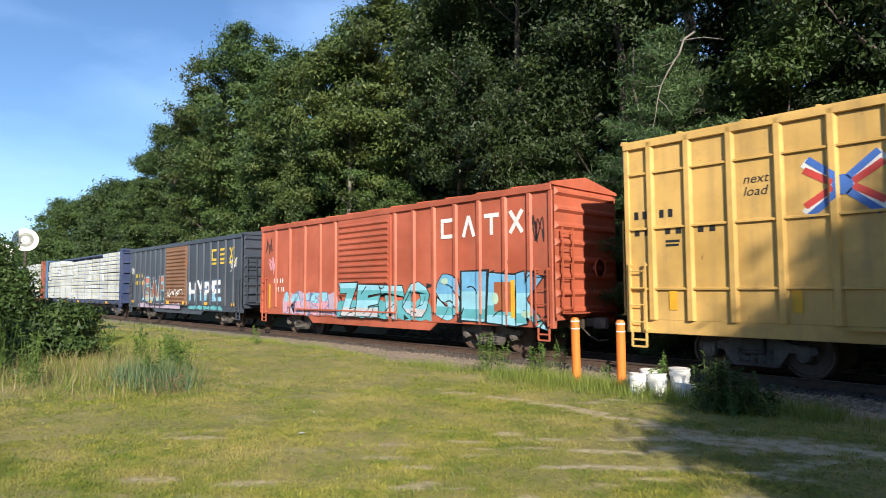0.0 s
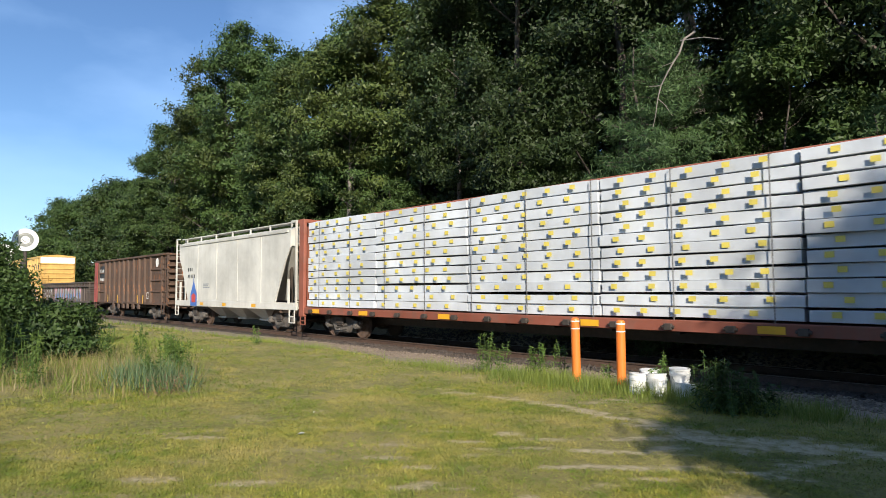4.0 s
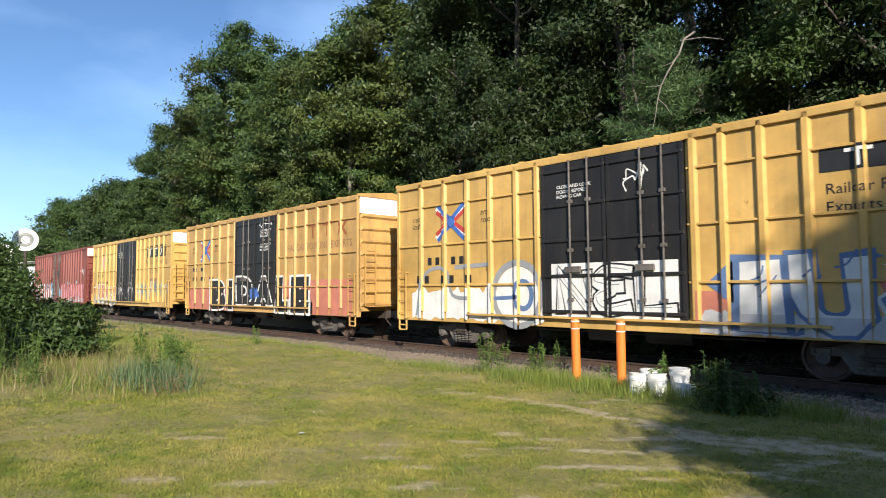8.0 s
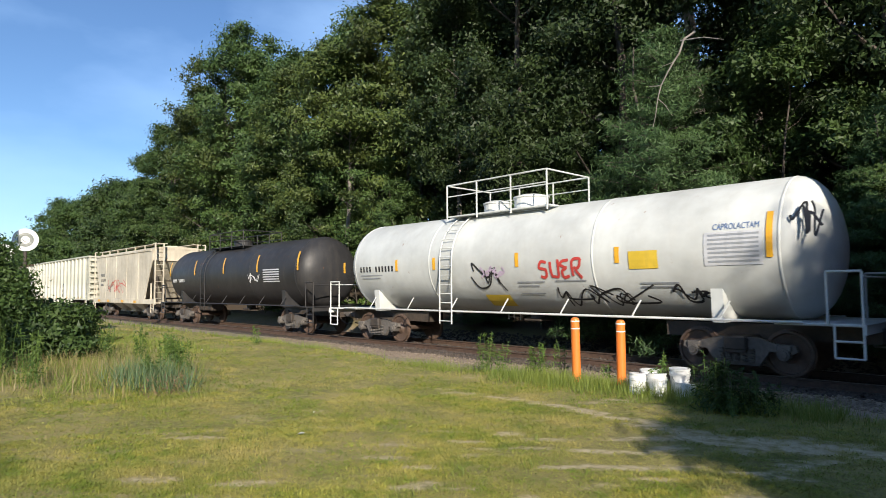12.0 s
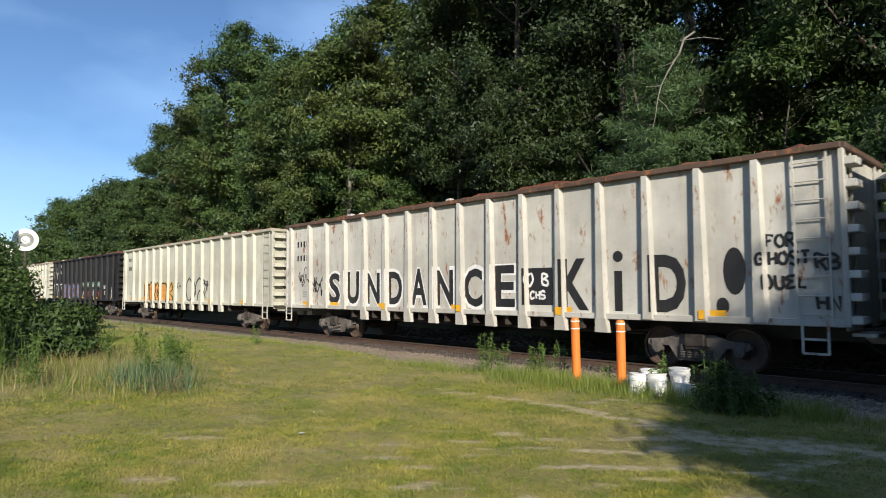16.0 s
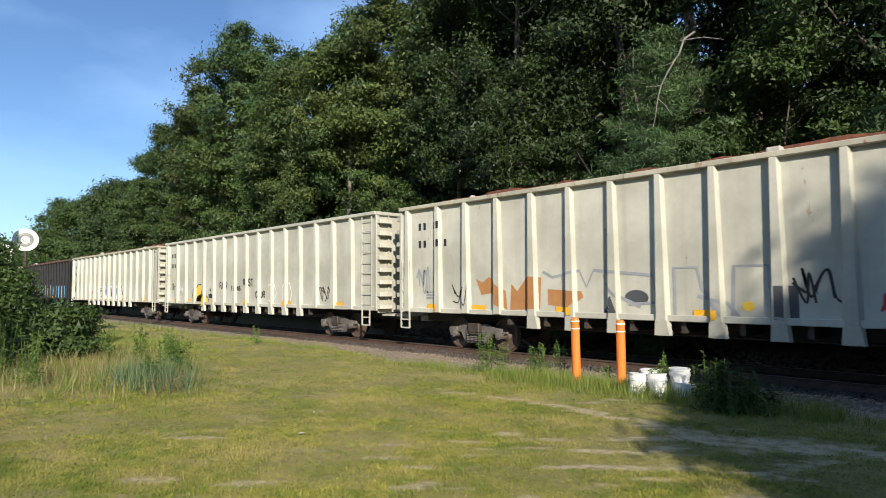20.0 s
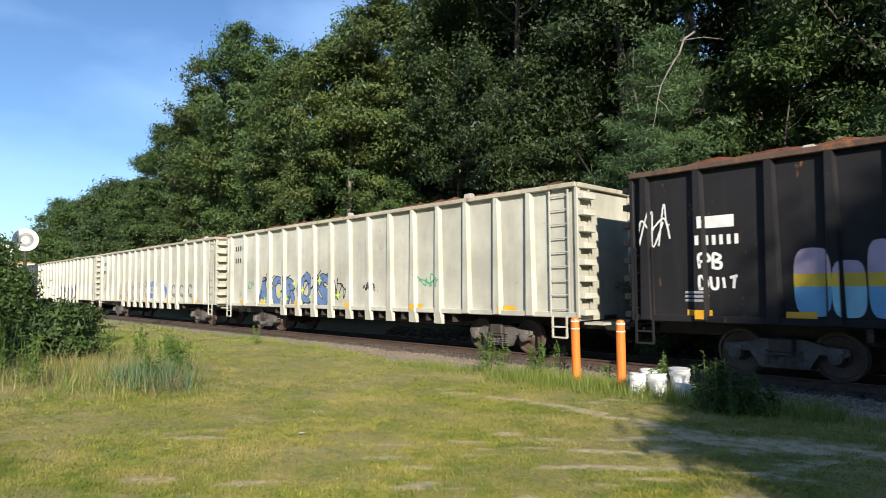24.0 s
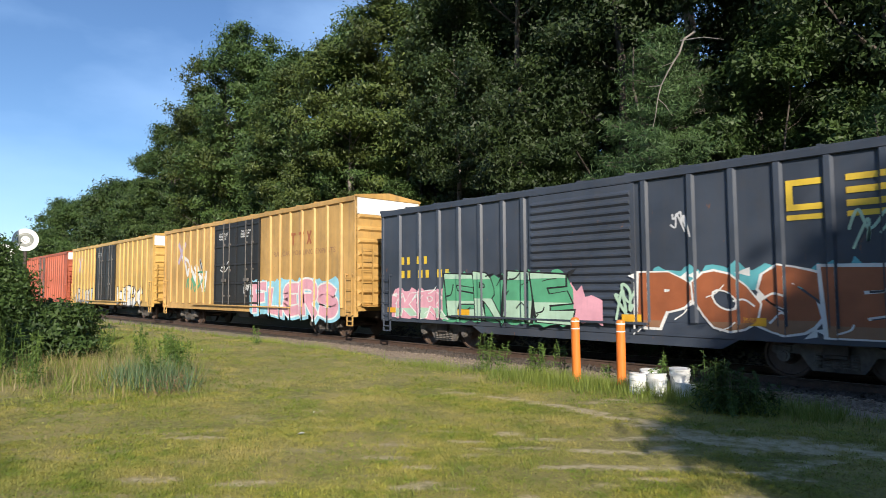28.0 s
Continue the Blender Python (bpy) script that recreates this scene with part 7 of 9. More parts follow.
def car_21():
    c = trash_gon(-140.53, -121.13, "beige gondola with a yellow pear-shaped painting and small tags", load=False, top=4.42)
    h = c["half"]
    marks(c, 0.7, 3.55)
    lettering(c, "sprayed_fill", Flat().disc(4.6 - h, 1.55, 0.55, 0.5).disc(4.9 - h, 1.25, 0.75, 0.28), "yellow", 1, "yellow rounded painting")
    lettering(c, "sprayed_outline", Flat().ring(4.6 - h, 1.55, 0.57, 0.52, 0.05).ring(4.95 - h, 1.25, 0.77, 0.3, 0.04), "black", 2)
    scrawl(c, 0.75 - h, 1.4 - h, 1.75, 2.2, "black", 161, 0.045, 5)
    scrawl(c, 1.75 - h, 2.4 - h, 1.6, 2.05, "white", 162, 0.05, 5)
    lettering(c, "tag_text", Flat().hand("POUR", 7.0 - h, 1.85, 0.26, 0.012).hand("ST WAS", 8.25 - h, 1.75, 0.2, 0.01).hand("HAST", 9.5 - h, 1.95, 0.3, 0.012).hand("WE", 5.9 - h, 1.7, 0.18, 0.01).hand("WERE HERE", 5.75 - h, 1.4, 0.16, 0.01, width=0.75), "black", 1)
    lettering(c, "tag_text", Flat().hand("POUR", 10.75 - h, 1.45, 0.25, 0.012), "black", 1)
    lettering(c, "sprayed_outline", Flat().ring(12.2 - h, 1.65, 0.35, 0.4, 0.05, 5).ring(13.5 - h, 1.6, 0.3, 0.5, 0.05, 5), "white", 1)
    scrawl(c, 15.8 - h, 16.8 - h, 1.3, 1.9, "black", 164, 0.04, 5)


def car_22():
    c = trash_gon(-161.37, -141.82, "beige gondola with white and black letter patches")
    h = c["half"]
    marks(c, 0.7, 3.5)
    lettering(c, "sprayed_ground", Flat().rect(7.7 - h, 8.3 - h, 1.2, 2.1).rect(8.95 - h, 9.5 - h, 1.2, 2.1).rect(10.15 - h, 10.75 - h, 1.2, 2.1).rect(11.4 - h, 12.0 - h, 1.2, 2.1).rect(12.6 - h, 13.2 - h, 1.2, 2.1), "white", 0)
    for i in range(5):
        scrawl(c, 7.7 + 1.22 * i - h, 8.3 + 1.22 * i - h, 1.2, 2.1, "slate" if i % 2 else "black", 171 + i, 0.07, 3)
    scrawl(c, 0.7 - h, 1.0 - h, 1.5, 2.5, "black", 177, 0.05, 3)
    scrawl(c, 5.5 - h, 6.0 - h, 1.4, 1.8, "red", 178, 0.04, 3)


def car_23():
    p = [0.3, 1.5] + [2.9 + 1.025 * k for k in range(15)] + [18.3, 19.4]
    c = trash_gon(-181.68, -161.91, "black gondola with rusty rim and rounded green bubble letters", BLACKGON, True, RUSTBROWN, 4.35, p)
    h = c["half"]
    lettering(c, "reporting_bar", Flat().rect(1.5 - h, 2.2 - h, 3.0, 3.25).bars("XXXXXX", 1.45 - h, 2.65, 0.22, 0.15), "white", 1)
    scrawl(c, 0.15 - h, 0.85 - h, 2.6, 3.6, "white", 181, 0.04, 4)
    lettering(c, "tag_text", Flat().hand("PB!", 1.5 - h, 2.15, 0.3, 0.015).hand("DUIT", 1.5 - h, 1.75, 0.24, 0.015), "white", 1)
    for i, (x0, x1, top) in enumerate(((3.25, 3.9, 2.5), (3.9, 4.4, 2.25), (4.42, 4.88, 2.6), (4.9, 5.36, 2.7), (5.4, 5.92, 3.0), (5.95, 6.4, 2.3))):
        shape = Flat().poly([(0.5 * (x0 + x1) + 0.5 * (x1 - x0) * math.copysign(abs(math.cos(q)) ** 0.55, math.cos(q)) - h, 0.5 * (1.22 + top) + 0.5 * (top - 1.22) * math.copysign(abs(math.sin(q)) ** 0.6, math.sin(q))) for q in [2 * math.pi * k / 20 for k in range(20)]])
        tagged(lettering(c, "sprayed_letter", shape, "lilac" if i < 5 else "yellow", 1 + i % 2 * 3, "rounded letter in pale lilac, yellow and blue"), kind="stuff")
        lettering(c, "sprayed_fill", band_of(shape, 1.2, 2.02), "yellow", 2 + i % 2 * 3)
        lettering(c, "sprayed_fill", band_of(shape, 1.2, 1.78), "sky" if i % 3 != 1 else "cyan", 2.6 + i % 2 * 3)
    lettering(c, "sprayed_fill", Flat().disc(7.35 - h, 2.25, 0.3, 0.22, 12).disc(7.7 - h, 2.1, 0.28, 0.3, 12).rect(7.22 - h, 7.95 - h, 1.2, 2.2).disc(7.25 - h, 1.8, 0.14, 0.2, 10), "sky", 1)
    lettering(c, "tag_text", Flat().hand("YES", 7.35 - h, 2.05, 0.22, 0.012, width=0.5).hand("WERE", 7.3 - h, 1.68, 0.2, 0.012, width=0.65).hand("HERE", 7.3 - h, 1.32, 0.2, 0.012, width=0.65), "black", 2)
    # five broad rounded letters
    for i, (x0, x1) in enumerate(((8.16, 8.98), (9.2, 10.0), (10.16, 11.05), (11.2, 12.08), (12.22, 13.08))):
        m, w = 0.5 * (x0 + x1) - h, 0.5 * (x1 - x0)
        for grow, ink, level in ((0.05, "black", 1), (0.0, "mint", 2)):
            blob = Flat().poly([(m + (w + grow) * (1 - 0.12 * abs(math.sin(q)) + 0.1 * math.cos(2 * q + 0.4 * i)) * math.copysign(abs(math.cos(q)) ** 0.5, math.cos(q)) * 0.95, 1.77 + (0.58 + grow) * math.copysign(abs(math.sin(q)) ** 0.6, math.sin(q))) for q in [2 * math.pi * k / 28 for k in range(28)]])
            lettering(c, "sprayed_letter" if level == 2 else "sprayed_outline", blob, ink, level, "rounded pale green letter" if level == 2 else "")
        holes = Flat()
        for z in ((1.58,) if i == 1 else (2.03, 1.5)) if i < 4 else (1.8,):
            holes.ring(m + 0.02, z, 0.07, 0.13, 0.03, 14)
        tagged(lettering(c, "sprayed_line", holes, "black", 3), kind="stuff")
    lettering(c, "sprayed_fill", Flat().disc(13.75 - h, 1.75, 0.5, 0.6, 14).rect(14.7 - h, 17.8 - h, 1.2, 2.2), "sky", 1)


def car_24():
    c = trash_gon(-202.6, -183.19, "beige gondola with blue and lime block graffiti")
    h = c["half"]
    marks(c, 0.68, 3.55)
    edges = [q * 19.41 / 19.6 for q in GON_POSTS]
    for i, ch in enumerate("ACROS"):
        a = edges[i + 2] + 0.1 - h
        word(c, ch, (a + h, a + h + 0.88), 1.1, 2.42, "slate", "black", 0.05, 0.025, (), 191 + i)
    for i in range(10):
        x, z = 3.5 + 0.62 * i - h, 1.3 + 0.9 * ((i * 7) % 10) / 10
        tagged(lettering(c, "sprayed_star", Flat().poly([(x - 0.14, z), (x, z + 0.05), (x + 0.05, z + 0.2), (x + 0.1, z + 0.05), (x + 0.24, z), (x + 0.1, z - 0.05), (x + 0.05, z - 0.2), (x, z - 0.05)]), "lime", 9), kind="stuff")
    scrawl(c, 2.0 - h, 2.7 - h, 1.8, 2.2, "green", 197, 0.05, 4)
    scrawl(c, 8.8 - h, 9.7 - h, 1.4, 2.2, "black", 198, 0.04, 6)
    scrawl(c, 10.6 - h, 11.4 - h, 1.6, 2.1, "black", 199, 0.04, 5)
    scrawl(c, 13.4 - h, 14.6 - h, 1.8, 2.3, "green", 200, 0.05, 4)


def car_25():
    c = trash_gon(-223.51, -203.95, "beige gondola with brown outlined letters and blue tags")
    h = c["half"]
    marks(c, 0.68, 3.5)
    edges = [q * 19.56 / 19.6 for q in GON_POSTS]
    for i, ch in enumerate("AGREE"):
        a = (4.25, 5.5, 6.7, 7.9, 9.05)[i] - h
        bubble(c, ch, a, a + 0.85, 1.15, 2.3, "chalk", "brown", None, 0.03, 201 + i)
    lettering(c, "tag_text", Flat().hand("GRITS", 10.25 - h, 2.0, 0.26, 0.015).hand("AND", 10.4 - h, 1.7, 0.22, 0.015).hand("CHROME", 10.25 - h, 1.35, 0.22, 0.015, width=0.85), "blue", 1)
    scrawl(c, edges[10] + 0.2 - h, edges[10] + 1.0 - h, 1.3, 2.2, "blue", 207, 0.06, 5)
    scrawl(c, 0.75 - h, 1.4 - h, 1.6, 2.3, "brown", 208, 0.04, 5)
    for i, q in enumerate((11, 12, 13)):
        lettering(c, "sprayed_loop", Flat().ring(edges[q] + 0.5 - h, 1.75, 0.24, 0.3, 0.06, 14, 0.4, 5.6).bar((edges[q] + 0.5 - h, 1.6), (edges[q] + 0.85 - h, 1.25), 0.06), "black", 1)


def car_26():
    c = trash_gon(-244.45, -224.82, "beige gondola with black and white sharp-cornered graffiti")
    h = c["half"]
    marks(c, 0.68, 3.5)
    edges = [q * 19.63 / 19.6 for q in GON_POSTS]
    for i, ch in enumerate("BREAK"):
        a = (8.85, 10.05, 11.3, 12.45, 13.55)[i] - h
        bubble(c, ch, a, a + 1.05, 1.05, 2.2, "silver", "black", "black", 0.02, 211 + i, None, None, "", 0.09)
        lettering(c, "sprayed_ground", Flat().poly([(a - 0.05, 1.1), (a + 1.0, 1.1), (a + 1.05, 1.9), (a + 0.8, 2.25), (a + 0.2, 2.25), (a, 1.9)]), "soot", 0)
    scrawl(c, 14.8 - h, 15.8 - h, 1.3, 2.0, "silver", 217, 0.08, 3)
    lettering(c, "tag_text", Flat().hand("SHOT", 5.5 - h, 1.95, 0.22, 0.01).hand("CATS", 5.5 - h, 1.62, 0.22, 0.01), "lilac", 1)
    scrawl(c, 6.6 - h, 7.6 - h, 1.2, 2.0, "black", 218, 0.04, 6)
    scrawl(c, 1.0 - h, 1.5 - h, 1.9, 2.3, "teal", 219, 0.05, 4)
    scrawl(c, 1.9 - h, 2.6 - h, 1.2, 2.1, "rust", 220, 0.05, 4)
    scrawl(c, 4.3 - h, 4.9 - h, 1.2, 2.1, "cyan", 221, 0.05, 4)


def car_27():
    c = csx_box(-261.22, -245.7, NAVY, "dark blue boxcar with green and brown-orange graffiti")
    h = c["half"]
    ragged(c, 0.5, 3.4, 0.82, 1.85, "pink", 231)
    word(c, "KR", (0.8, 3.1), 0.85, 1.75, "pink", "white", 0.03, 0.02, ((0.0, 0.4, "mint"),), 231)
    ragged(c, 6.6, 8.4, 0.82, 1.95, "pink", 234, 0, 0.5)
    ragged(c, 2.9, 7.6, 0.78, 2.32, "green", 232, 1, 0.3)
    word(c, "ERIE", (3.1, 7.5), 0.85, 2.24, "green", "black", 0.05, 0.02, ((0.0, 0.42, "mint"), (0.85, 1.1, "mint")), 232)
    ragged(c, 9.5, 15.3, 1.7, 2.36, "teal", 235, 0, 0.3)
    scrawl(c, 8.7 - h, 9.3 - h, 0.95, 2.05, "mint", 237, 0.07, 5)
    word(c, "POSER", (9.3, 15.35), 0.8, 2.2, "rust", "white", 0.085, 0.03, ((0.0, 0.2, "brown"),), 233)
    scrawl(c, 13.3 - h, 14.2 - h, 2.4, 3.2, "mint", 235, 0.05, 5, 6)
    scrawl(c, 14.1 - h, 15.1 - h, 2.8, 3.7, "mint", 236, 0.05, 6, 6)
    scrawl(c, 10.0 - h, 10.5 - h, 2.8, 3.4, "silver", 234, 0.04, 4)


def ttx60(left, right, label, mat=None):
    return boxcar("boxcar", left, right, label, mat or YELLOW, 5.05, 0.8, (6.8, 11.4), POSTS60, BLACKDOOR, (), WHITEPANEL, corr=8, doorlabel="black plug door", depth=0.06)


def car_28():
    c = ttx60(-281.19, -262.72, "yellow-orange boxcar with black doors and pale graffiti", YELLOW2)
    h = c["half"]
    block_letters(c, 14.0, 3.55, 0.5, 0.6, ("tee", "tee", "cross"), "rust")
    lettering(c, "tagline", Flat().text("RAILCAR POOLING EXPERTS", 12.6 - h, 3.15, 0.2, width=4.6), "brown", 1)
    bubble(c, "FLERS", 10.8 - h, 17.3 - h, 0.7, 2.1, "pink", "white", "cyan", 0.08, 241, "cyan")
    lettering(c, "faded_badge", Flat().bar((2.0 - h, 4.3), (3.0 - h, 3.2), 0.25).bar((2.0 - h, 3.2), (3.0 - h, 4.3), 0.25), "lilac", 1)
    scrawl(c, 2.6 - h, 6.3 - h, 1.7, 3.6, "white", 242, 0.2, 6)
    scrawl(c, 3.0 - h, 5.6 - h, 1.6, 2.8, "green", 243, 0.12, 5)
    door_notice(c, 7.3, 4.4)
    door_notice(c, 9.6, 4.4)
    on_door(c, lambda: (scrawl(c, 7.4 - h, 8.6 - h, 2.6, 3.1, "white", 244, 0.06), scrawl(c, 9.8 - h, 11.0 - h, 1.6, 2.2, "white", 245, 0.05)))


def car_29():
    c = ttx60(-301.77, -283.12, "yellow boxcar with black doors and black-white graffiti")
    h = c["half"]
    bubble(c, "WRIST", 0.6 - h, 6.2 - h, 0.8, 1.9, "silver", "black", None, 0.07, 251)
    bubble(c, "HEX", 11.8 - h, 16.8 - h, 0.75, 2.1, "white", "black", None, 0.09, 252)
    lettering(c, "faded_badge", Flat().bar((1.9 - h, 4.3), (2.9 - h, 3.2), 0.25).bar((1.9 - h, 3.2), (2.9 - h, 4.3), 0.25), "lilac", 1)
    door_notice(c, 7.3, 4.4)


def car_30():
    p = [1.33, 2.25, 3.2, 4.13, 5.03, 5.9, 6.75, 11.6, 12.45, 13.25, 14.0, 14.75, 15.5, 16.25, 17.1]
    boxcar("boxcar", -322.1, -303.61, "red boxcar with a white upper end panel", ORANGE, 5.0, 0.78, (7.6, 10.78), p, ORANGE, (), WHITEPANEL, corr=8)


for build in (car_01, car_02, car_03, car_04, car_05, car_06, car_07, car_08, car_09, car_10, car_11, car_12, car_13, car_14, car_15, car_16, car_17, car_18,
              car_19, car_20, car_21, car_22, car_23, car_24, car_25, car_26, car_27, car_28, car_29, car_30):
    build()
# ---- trees, shrubs and grass ----
def leaf_quads(rng, centers, size, up=0.5, slim=0.55, out=None):
    """Pointed leaves, one triangle each, round the given centres, turned outward from their clump."""
    n = len(centers)
    nrm = rng.normal(size=(n, 3)) * (1.0 if out is None else 0.75)
    if out is not None:
        nrm += out
    else:
        nrm[:, 2] = np.abs(nrm[:, 2])
    nrm[:, 2] += up
    nrm /= np.linalg.norm(nrm, axis=1)[:, None]
    t = np.cross(nrm, rng.normal(size=(n, 3)))
    t /= np.linalg.norm(t, axis=1)[:, None]
    b = np.cross(nrm, t)
    s = (size * rng.uniform(0.65, 1.3, n))[:, None]
    v = np.stack([centers - t * s * 0.5 + b * s * slim * 0.5, centers + t * s * 0.6, centers - t * s * 0.5 - b * s * slim * 0.5], 1).reshape(-1, 3)
    return v, np.arange(3 * n).reshape(n, 3)


def limb_shape(h, r, crown_base, seed, n_limbs, crown_r, lean=0.0):
    """A tapered trunk with forking limbs."""
    rng = random.Random(seed)
    s = Shape()
    pts = []
    x = y = 0.0
    n = 7
    for i in range(n + 1):
        pts.append((x, y, h * 0.92 * i / n - 0.4 * (i == 0)))
        x += rng.uniform(-0.25, 0.25) + lean * h / n
        y += rng.uniform(-0.25, 0.25)
    rad = lambda i: r * (1 - 0.86 * i / n) * (1.35 if i == 0 else 1.0)
    for i in range(n):
        s.cyl(pts[i], pts[i + 1], rad(i), 9, rad(i + 1))
    for k in range(n_limbs):
        q = rng.uniform(crown_base / h * 0.85, 0.85)
        i = min(n - 1, int(q * n))
        f = q * n - i
        a = Vector(pts[i]).lerp(Vector(pts[i + 1]), f)
        ang = k * 2.4 + rng.uniform(-0.5, 0.5)
        ln = crown_r * rng.uniform(0.6, 0.95) * (1.1 - 0.5 * q)
        m = a + Vector((math.cos(ang) * ln * 0.5, math.sin(ang) * ln * 0.5, ln * 0.3))
        e = m + Vector((math.cos(ang + 0.3) * ln * 0.5, math.sin(ang + 0.3) * ln * 0.5, ln * 0.35))
        r0 = r * (1 - 0.86 * q) * 0.55
        s.cyl(a, m, r0, 6, r0 * 0.6).cyl(m, e, r0 * 0.6, 6, r0 * 0.2)
    return s


def broadleaf(name, seed, h, crown_r, crown_base, clumps, per, leaf, mat, label, trunk_r=0.22, clump_r=0.85, cat="tree", bark=None, limbs=12):
    """A tree with an uneven crown of leaf clumps at the ends of its boughs."""
    rng = np.random.default_rng(seed)
    ob = tagged(new(name), label, cat)
    part("trunk", limb_shape(h, trunk_r, crown_base, seed, limbs, crown_r), bark or BARK, ob)
    zc, hz = (h + crown_base) / 2, (h - crown_base) / 2
    boughs = max(5, clumps // 4)
    zb, ab = rng.uniform(-0.95, 0.95, boughs), rng.uniform(0, 2 * np.pi, boughs)
    own = rng.integers(0, boughs, clumps)
    zz = np.clip(zb[own] + rng.normal(size=clumps) * 0.08, -0.97, 0.97)
    ang = ab[own] + rng.normal(size=clumps) * 0.3
    lobes = 1 + 0.22 * np.sin(3 * ang + seed) + 0.16 * np.sin(5 * ang + zz * 4 + seed * 2)
    rr = crown_r * np.sqrt(1 - np.clip(zz * 0.96, -0.98, 0.98) ** 2) * (0.3 + 0.7 * (0.55 * rng.uniform(0, 1, boughs)[own] + 0.45 * rng.uniform(0, 1, clumps)) ** 0.45) * lobes
    rr *= np.where(zz > 0, 1 - 0.25 * zz, 1.0)
    c = np.stack([rr * np.cos(ang), rr * np.sin(ang), zc + zz * hz], 1)
    size = clump_r * rng.uniform(0.6, 1.25, clumps)
    d = rng.normal(size=(clumps, per, 3)) * np.array([0.46, 0.46, 0.24])
    pts = (c[:, None, :] + d * size[:, None, None]).reshape(-1, 3)
    e = d / (np.linalg.norm(d, axis=2, keepdims=True) + 1e-6) * 0.9
    cn = c - np.array([0, 0, zc])
    cn /= np.linalg.norm(cn, axis=1, keepdims=True) + 1e-6
    v, f = leaf_quads(rng, pts, leaf, 0.35, 0.55, (e + 0.5 * cn[:, None, :]).reshape(-1, 3))
    part("crown", quick_mesh("crown", v, f, mat), mat, ob)
    return ob


def pine(name, seed, h, r, label):
    """A white pine: whorls of drooping boughs with needle tufts."""
    rng = np.random.default_rng(seed)
    ob = tagged(new(name), label, "tree")
    part("trunk", limb_shape(h, 0.15, h * 0.3, seed, 0, r), BARK, ob)
    cs, bough = [], Shape()
    levels = int(h / 0.5)
    for i in range(levels):
        z = 0.5 + (h - 0.6) * i / levels
        reach = r * (1 - (z / h) ** 1.3) + 0.25
        for k in range(11):
            a = k * math.pi / 5.5 + i * 0.7 + rng.uniform(-0.3, 0.3)
            ln = reach * rng.uniform(0.65, 1.1)
            tip = (math.cos(a) * ln, math.sin(a) * ln, z + ln * rng.uniform(-0.12, 0.22))
            bough.cyl((0, 0, z), tip, 0.025, 4, 0.008)
            n = max(5, int(ln * 8))
            for q in np.linspace(0.25, 1.0, n):
                p = np.array([tip[0] * q, tip[1] * q, z + (tip[2] - z) * q])
                cs.append(p + rng.normal(size=3) * np.array([0.14, 0.14, 0.07]))
    tagged(part("bough", bough, BARK, ob), kind="stuff")
    cs = np.array(cs)
    pts = (cs[:, None, :] + rng.normal(size=(len(cs), 26, 3)) * np.array([0.15, 0.15, 0.08])).reshape(-1, 3)
    axis = pts * np.array([1, 1, 0.0])
    v, f = leaf_quads(rng, pts, 0.16, 0.35, 0.17, 0.9 * axis / (np.linalg.norm(axis, axis=1, keepdims=True) + 0.01))
    part("needles", quick_mesh("needles", v, f, NEEDLE), NEEDLE, ob)
    return ob


